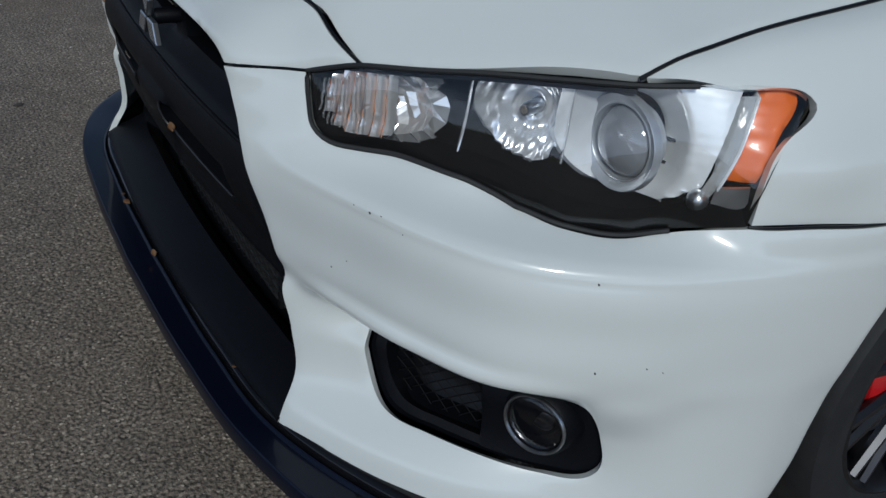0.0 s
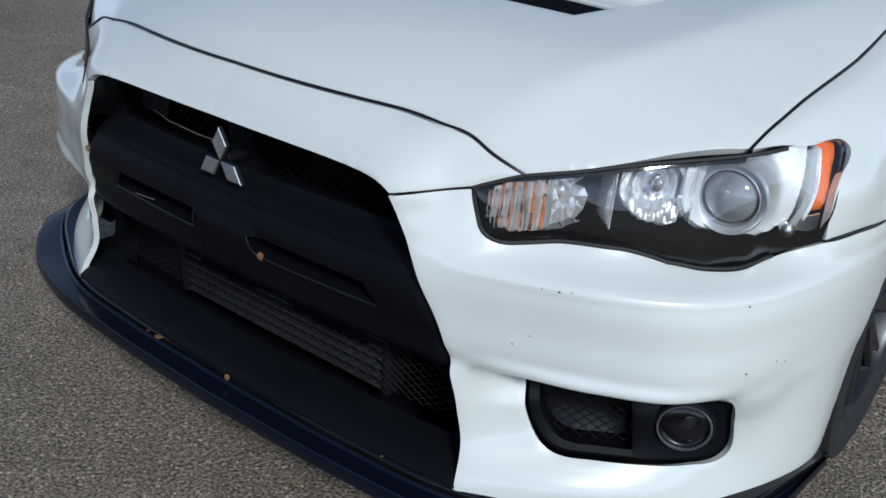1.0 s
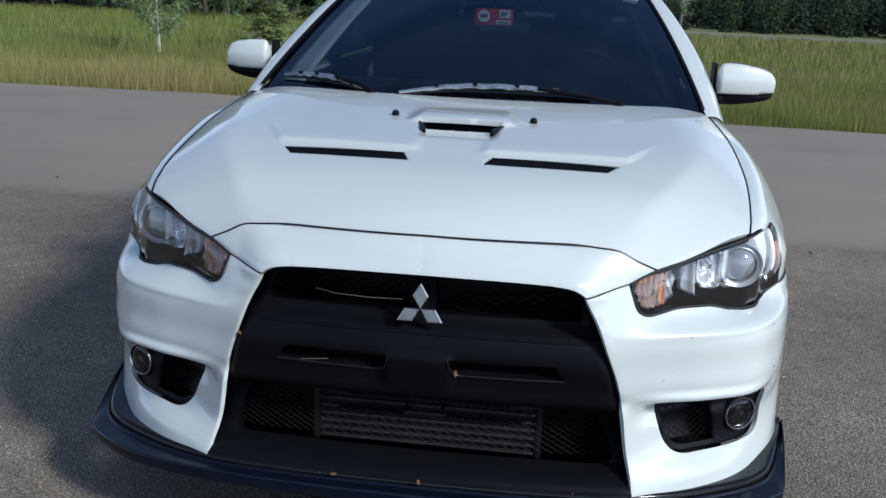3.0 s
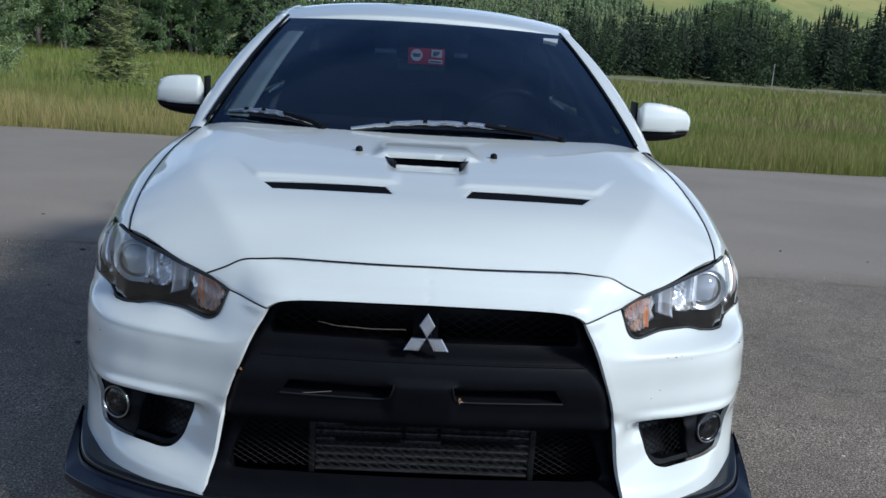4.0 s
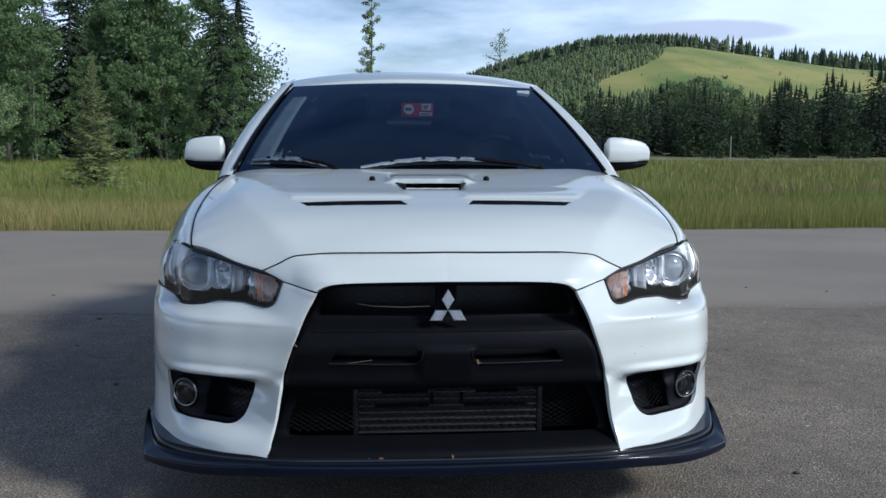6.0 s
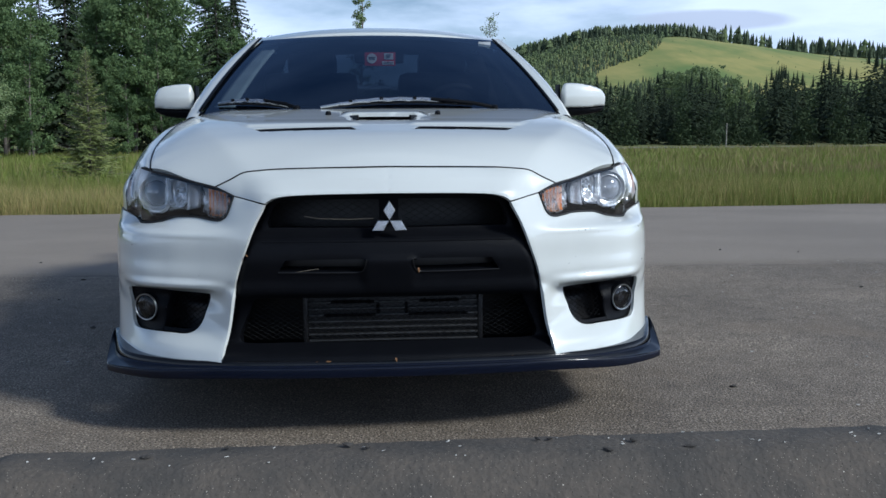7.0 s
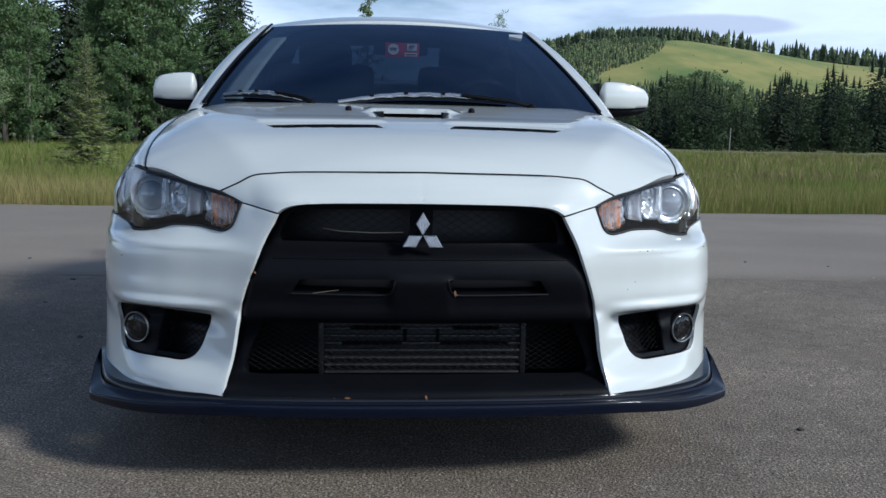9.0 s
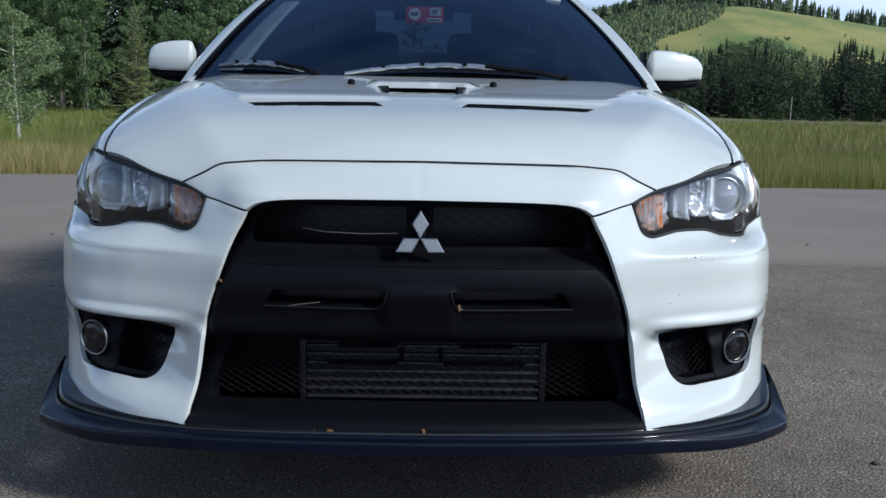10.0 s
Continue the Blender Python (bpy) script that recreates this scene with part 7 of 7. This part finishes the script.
def conifer(name, height, radius, seed, needles, whorls, per, label, teeth=5, broad=0.30):
    rng = np.random.default_rng(seed)
    tree = tagged(new(name), label, "tree")
    bm = bmesh.new()
    rod(bm, (0, 0, -0.1), (0, 0, height * 0.96), 0.012 * height + 0.01, 0.004, 8)
    part("trunk", bm, BARK, tree)
    v, f = frond_mesh(rng, height, radius, whorls, per, 0.03, teeth, broad)
    mesh_ob("crown", v, f, needles, tree, smooth=False)
    return tree


def loose_spruce(name, height, radius, seed, needles, branches, label):
    """A young open spruce: single boughs at uneven heights, each with thin sprays of needles."""
    rng = np.random.default_rng(seed)
    tree = tagged(new(name), label, "tree")
    bm = bmesh.new()
    rod(bm, (0, 0, -0.1), (0.02, 0, height * 0.985), 0.010 * height + 0.012, 0.005, 8)
    verts, faces = [], []
    for k in range(branches):
        t = 0.05 + 0.90 * (k + rng.random()) / branches
        a = k * 2.4 + rng.normal(0, 0.35)
        reach = radius * (1 - t) ** 1.05 * rng.uniform(0.45, 1.15) + 0.05
        out, side = np.array([math.cos(a), math.sin(a), 0.0]), np.array([-math.sin(a), math.cos(a), 0.0])
        rise, droop = 0.15 + 0.75 * t * t + rng.normal(0, 0.10), rng.uniform(0.10, 0.40) * (1 - t)

        def bough(q):
            return out * reach * q + np.array([0, 0, height * t + reach * (rise * q - droop * math.sin(q * 2.4))])

        rod(bm, bough(0), bough(0.9), 0.010 * (1 - 0.7 * t), 0.003, 4)
        sprays = max(6, int(15 * reach / radius + 6))
        for i in range(sprays):
            q = 0.12 + 0.90 * (i + rng.random() * 0.6) / sprays
            size = (0.34 * reach * (1.05 - 0.75 * q) + 0.045) * rng.uniform(0.7, 1.2)
            for d in (1, -1):
                tip = bough(q) + (side * d * rng.uniform(0.6, 1.0) + out * rng.uniform(0.3, 0.8)) * size * 0.8 + np.array([0, 0, size * rng.uniform(-0.35, 0.12)])
                p = bough(q)
                w = np.cross(tip - p, np.array([0, 0, 1.0]) + rng.normal(0, 0.4, 3))
                w = w / (np.linalg.norm(w) + 1e-9) * size * 0.13
                b = len(verts)
                verts += [p, (p + tip) / 2 + w, tip, (p + tip) / 2 - w]
                faces.append((b, b + 1, b + 2, b + 3))
    for k in range(26):
        z, a = height * rng.uniform(0.90, 1.0), rng.uniform(0, 6.3)
        p = np.array([0.02, 0, z])
        tip = p + np.array([math.cos(a) * 0.07, math.sin(a) * 0.07, 0.08])
        w = np.array([-math.sin(a), math.cos(a), 0]) * 0.010
        b = len(verts)
        verts += [p, (p + tip) / 2 + w, tip, (p + tip) / 2 - w]
        faces.append((b, b + 1, b + 2, b + 3))
    part("trunk", bm, BARK, tree)
    mesh_ob("crown", verts, faces, needles, tree, smooth=False)
    return tree


def stand(tree, x, y, s=1.0, turn=0.0, dz=0.0):
    tree.matrix_world = pose(x, y, float(ground_z(y)) - 0.05 + dz, 0, 0, turn) @ Matrix.Scale(s, 4)
    return tree


# young trees in the meadow
stand(loose_spruce("young_spruce", 3.72, 1.25, 21, NEEDLEB, 200, "young green spruce standing in the meadow grass"), -7.72, 24.0)
stand(broadleaf("young_birch", 3.15, 1.02, 22, BIRCHBARK, LEAFB, 10000, 0.036, "young pale-barked birch in the meadow grass", 0.14, 0.0, 1.0), -9.86, 21.5)
stand(broadleaf("poplar_sapling", 4.9, 0.33, 24, BARK, LEAFB, 6500, 0.022, "slim poplar sapling behind the car", 0.30, limbs=44), -0.25, 19.5)
stand(broadleaf("poplar_sapling", 4.1, 0.40, 25, BARK, LEAFB, 1700, 0.020, "thin poplar sapling behind the car", 0.40, limbs=40), 2.75, 19.5)
stand(broadleaf("poplar_sapling", 3.3, 0.35, 27, BARK, LEAFB, 60, 0.04, "bare thin sapling behind the car", 0.40), -2.55, 20.0)

# the wood beyond the meadow
poplars = [broadleaf("poplar", 13, 2.6, 30 + k, BARK, LEAFA, 8200, 0.128, "tall green poplar at the edge of the wood", 0.14) for k in range(3)]
spruces = [conifer("tall_spruce", 16, 2.7, 40 + k, NEEDLE, 34, 10, "tall dark spruce at the edge of the wood", 5) for k in range(2)]
random.seed(3)
spots = []
for row, (y, n, x0, x1) in enumerate(((64, 19, -50, -9.5), (72, 20, -60, -9), (82, 20, -70, -9))):
    for k in range(n):
        spots.append((x0 + (x1 - x0) * (k + random.uniform(0.1, 0.9)) / n, y + random.uniform(-3, 3), row))
used = set()
for k, (x, y, row) in enumerate(spots):
    dark = (x > -22 and random.random() < 0.85 and row > 0) or random.random() < (0.12, 0.3, 0.45)[row]
    pool = spruces if dark else poplars
    tree = pool[k % len(pool)]
    grow = random.uniform(0.72, 1.05) * (1.0, 1.06, 1.15)[row] * (0.92 if x > -12 else 1.0)
    m = pose(x, y, float(ground_z(y)) - 0.1, random.uniform(-2, 2), random.uniform(-2, 2), random.uniform(0, 360))
    if tree.name not in used:
        used.add(tree.name)
        one = tree
    else:
        one = copy_thing(tree, m)
    one.matrix_world = m @ Matrix.Diagonal((grow * random.uniform(0.9, 1.2), grow * random.uniform(0.9, 1.2), grow, 1))
    tagged(one, group="trees at the wood's edge")


# a screen of younger poplars before them
slim = [broadleaf("young_poplar", 8.5, 1.5, 60 + k, BARK, LEAFA, 6500, 0.088, "young green poplar leafy to the ground", 0.06, 0.0, 0.7) for k in range(2)]
for k in range(20):
    m = pose(-41 + 33 * (k + random.uniform(0.1, 0.9)) / 20, random.uniform(53, 61), float(ground_z(57)) - 0.1, 0, 0, random.uniform(0, 360))
    one = slim[k] if k < 2 else copy_thing(slim[k % 2], m)
    one.matrix_world = m @ Matrix.Scale(random.uniform(0.7, 1.12), 4)
    tagged(one, group="young trees at the wood's edge")

# dense undergrowth at the foot of the wood
rng = np.random.default_rng(14)
k = 420
low = np.stack([rng.uniform(-64, -9, k), rng.uniform(62, 88, k), rng.uniform(0.0, 9.0, k)], 1)
v, f = leaf_cloud(rng, low, rng.uniform(1.0, 2.4, k), 60000, 0.17)
me = bpy.data.meshes.new("undergrowth")
me.from_pydata(v.tolist(), [], f.tolist())
me.materials.append(LEAFA)
tagged(new("undergrowth", me), "dense green undergrowth at the foot of the wood", "bushes", kind="stuff")


def many_conifers(name, places, material, label, whorls, per, teeth, fat=0.20):
    rng = np.random.default_rng(9)
    protos = [frond_mesh(rng, 1.0, fat, whorls, per, 0.03, teeth) for _ in range(3)]
    verts, faces, at = [], [], 0
    for i, (x, y, z, h) in enumerate(places):
        v, f = protos[i % 3]
        a = i * 2.4
        c, s = math.cos(a), math.sin(a)
        v = np.array(v) * (h, h, h)
        v = v @ np.array([[c, s, 0], [-s, c, 0], [0, 0, 1]]) + (x, y, z)
        verts.append(v)
        faces.append(np.array(f) + at)
        at += len(v)
    me = bpy.data.meshes.new(name)
    me.from_pydata(np.concatenate(verts).tolist(), [], np.concatenate(faces).tolist())
    me.materials.append(material)
    return tagged(new(name, me), label, "woods", kind="stuff")


rng = np.random.default_rng(6)
belt = []
for k in range(560):
    y = rng.uniform(86, 150)
    az = radians(rng.uniform(-4, 42))
    x = y * math.tan(az)
    tall = np.interp(math.degrees(az), (-4, 4, 8, 10, 14, 20, 24, 26, 30, 42), (3.6, 3.8, 7.5, 9.5, 9.8, 10.5, 11.0, 12.0, 15, 16)) * y / 150 + 1.2
    clump = 0.5 + 0.5 * math.sin(math.degrees(az) * 1.9 + 1.3 * math.sin(math.degrees(az) * 0.7))
    belt.append((x, y, -1.2, tall * rng.uniform(0.55, 1.0) * (0.82 + 0.25 * clump) * (1.06 if rng.random() < 0.12 else 1.0)))
many_conifers("spruce_belt", belt, NEEDLE, "dark belt of spruces beyond the meadow", 18, 6, 2, 0.29)

BELTLEAF = mat("belt_leaves", (0.058, 0.080, 0.040), 0.8, vary=0.5, scale=0.25, island=0.5, dark=(0.028, 0.048, 0.022), spec=0.15, thin=0.25)
columns, sizes = [], []
for k in range(75):
    y = rng.uniform(80, 112)
    x = y * math.tan(radians(rng.uniform(-3, 41)))
    tall = rng.uniform(2.5, 6.5) * y / 95
    for t in np.linspace(0.1, 1.0, 6):
        columns.append((x + rng.normal(0, 0.3), y + rng.normal(0, 0.3), -1.2 + tall * t))
        sizes.append(rng.uniform(0.8, 1.5) * (1.15 - 0.65 * t))
v, f = leaf_cloud(rng, np.array(columns), np.array(sizes), 42000, 0.17)
me = bpy.data.meshes.new("belt_bushes")
me.from_pydata(v.tolist(), [], f.tolist())
me.materials.append(BELTLEAF)
tagged(new("belt_bushes", me), "green broadleaf trees among the dark spruces", "bushes", kind="stuff")

# ---- the hill ----
HILL = mat("hill_meadow", (0.36, 0.315, 0.098), 0.95, vary=1.0, scale=0.020, fine=0.45, fine_scale=0.16, dark=(0.125, 0.185, 0.045), detail=10)
for node in list(HILL.node_tree.nodes):
    if node.type == "VALTORGB":
        node.color_ramp.elements[0].position, node.color_ramp.elements[1].position = 0.40, 0.62
    if node.type == "TEX_NOISE":
        # patches run up the slope
        stretch = HILL.node_tree.nodes.new("ShaderNodeMapping")
        stretch.inputs["Scale"].default_value = (1.0, 0.42, 1.0)
        HILL.node_tree.links.new(node.inputs["Vector"].links[0].from_socket, stretch.inputs["Vector"])
        HILL.node_tree.links.new(stretch.outputs["Vector"], node.inputs["Vector"])
# both tree colours are lifted to stand for the haze of distance
HILLTREE = mat("hill_leaves", (0.205, 0.245, 0.118), 0.9, island=0.4, vary=0.6, scale=0.012, dark=(0.115, 0.165, 0.082), spec=0.1, thin=0.3)
HILLDARK = mat("hill_needles", (0.120, 0.145, 0.088), 0.9, island=0.6, vary=0.5, scale=0.012, dark=(0.045, 0.070, 0.046), spec=0.1, thin=0.2)


def hill_z(x, y):
    az = np.degrees(np.arctan2(x, y))
    h = np.interp(az, (-40, -20, -5, 3, 9, 13.5, 18.5, 23, 27.5, 33, 45, 60), (32, 33, 24, 30, 62, 81, 88, 81, 71, 63, 51, 42))
    t = np.clip((y - 330) / 560, 0, 1)
    z = h * (0.25 * t + 0.75 * t * t * (3 - 2 * t)) + 4 * np.sin(x * 0.012) * np.sin(y * 0.009) * t
    return z - 2 - np.clip((y - 980) / 600, 0, 1) * 40


def hill_ob():
    xs, ys = np.linspace(-700, 1100, 91), np.linspace(320, 1500, 60)
    gx, gy = np.meshgrid(xs, ys)
    v = np.stack([gx, gy, hill_z(gx, gy)], -1).reshape(-1, 3)
    k = len(xs)
    f = [(j * k + i, j * k + i + 1, (j + 1) * k + i + 1, (j + 1) * k + i) for j in range(len(ys) - 1) for i in range(k - 1)]
    return tagged(mesh_ob("hill", v, f, HILL), "rounded hill with a sunlit meadow on its face", "hill", kind="structure")


hill_ob()


def open_meadow(x, y):
    az = math.degrees(math.atan2(x, y))
    z = float(hill_z(x, y))
    el = math.degrees(math.atan2(z - 0.9, math.hypot(x, y)))
    top = np.interp(az, (13, 15, 18.5, 23, 28, 34), (3.1, 4.3, 4.95, 4.55, 3.9, 3.2))
    low = np.interp(az, (13, 14, 16, 18, 20, 22, 25, 28, 34), (2.9, 1.9, 2.2, 2.9, 3.3, 2.6, 1.9, 1.8, 1.6))
    return az > 14.2 + 2.1 * max(0.0, el - 3.3) + 0.5 * math.sin(y * 0.03) and low + 0.25 * math.sin(x * 0.05) < el and y < 838 + 12 * math.sin(x * 0.04) and el < top + 0.6


trees = []
while len(trees) < 19000:
    y = rng.uniform(340, 960)
    az = radians(rng.uniform(-12, 40))
    x = y * math.tan(az)
    bare = open_meadow(x, y)
    crest = y > 815
    sparse = crest and az > radians(21)
    if rng.random() < (0.012 if bare else 0.20 if sparse else 0.35 + y / 1000):
        trees.append((x, y, float(hill_z(x, y)) - 1, rng.uniform(6, 11) * (1.75 if sparse else 1.35 if crest else 0.60) * (0.4 if bare else 1.0)))


def hill_wood():
    kinds = {True: ([], []), False: ([], [])}
    for x, y, z, h in trees:
        patch_noise = 0.5 + 0.5 * math.sin(x * 0.021 + 1.3 * math.sin(y * 0.017)) * math.sin(y * 0.026 + 0.6)
        round_top = rng.random() < (0.12 if y > 800 else 0.25 + 0.75 * patch_noise)
        verts, faces = kinds[round_top]
        if round_top:
            tiers = ((0.0, 0.20, 0.55), (0.35, 0.24, 0.80), (0.66, 0.16, 1.0))
        else:
            tiers = ((0.05, 0.15, 0.50), (0.30, 0.12, 0.74), (0.55, 0.085, 1.0))
        turn = rng.uniform(0, 6)
        for lo, r, hi in tiers:
            at = len(verts)
            for k in range(6):
                a = turn + k * math.pi / 3
                q = r * h * rng.uniform(0.7, 1.3) * (1.15 if round_top else 1.0)
                verts.append((x + q * math.cos(a), y + q * math.sin(a), z + h * (lo + 0.12 * rng.random())))
            verts.append((x, y, z + h * hi))
            faces += [(at + k, at + (k + 1) % 6, at + 6) for k in range(6)]
    for round_top, name, material, label in ((True, "hill_wood", HILLTREE, "green broadleaf woods covering the slopes of the hill"), (False, "hill_spruces", HILLDARK, "dark spruces among the woods and along the hilltop")):
        me = bpy.data.meshes.new(name)
        me.from_pydata(kinds[round_top][0], [], kinds[round_top][1])
        me.materials.append(material)
        tagged(new(name, me), label, "woods", kind="stuff")


hill_wood()
PALELEAF = mat("pale_poplar_leaves", (0.22, 0.275, 0.125), 0.8, vary=0.6, scale=0.10, island=0.55, dark=(0.085, 0.125, 0.055), spec=0.15, thin=0.25)
grove, sizes = [], []
for k in range(95):
    x = rng.normal(108, 8) if k % 3 else rng.uniform(75, 150)
    y = rng.uniform(285, 330)
    foot = float(hill_z(x, y)) if y > 330 else -2.0
    tall = rng.uniform(10, 13) + 9 * math.exp(-((x - 108) / 10) ** 2)
    for t in np.linspace(0.3, 1.0, 6):
        grove.append((x + rng.normal(0, 0.8), y, foot + tall * t))
        sizes.append(rng.uniform(1.5, 2.6) * (1.2 - 0.6 * t))
v, f = leaf_cloud(rng, np.array(grove), np.array(sizes), 42000, 0.42)
me = bpy.data.meshes.new("poplar_grove")
me.from_pydata(v.tolist(), [], f.tolist())
me.materials.append(PALELEAF)
tagged(new("poplar_grove", me), "pale green poplar grove at the foot of the hill", "woods", kind="stuff")
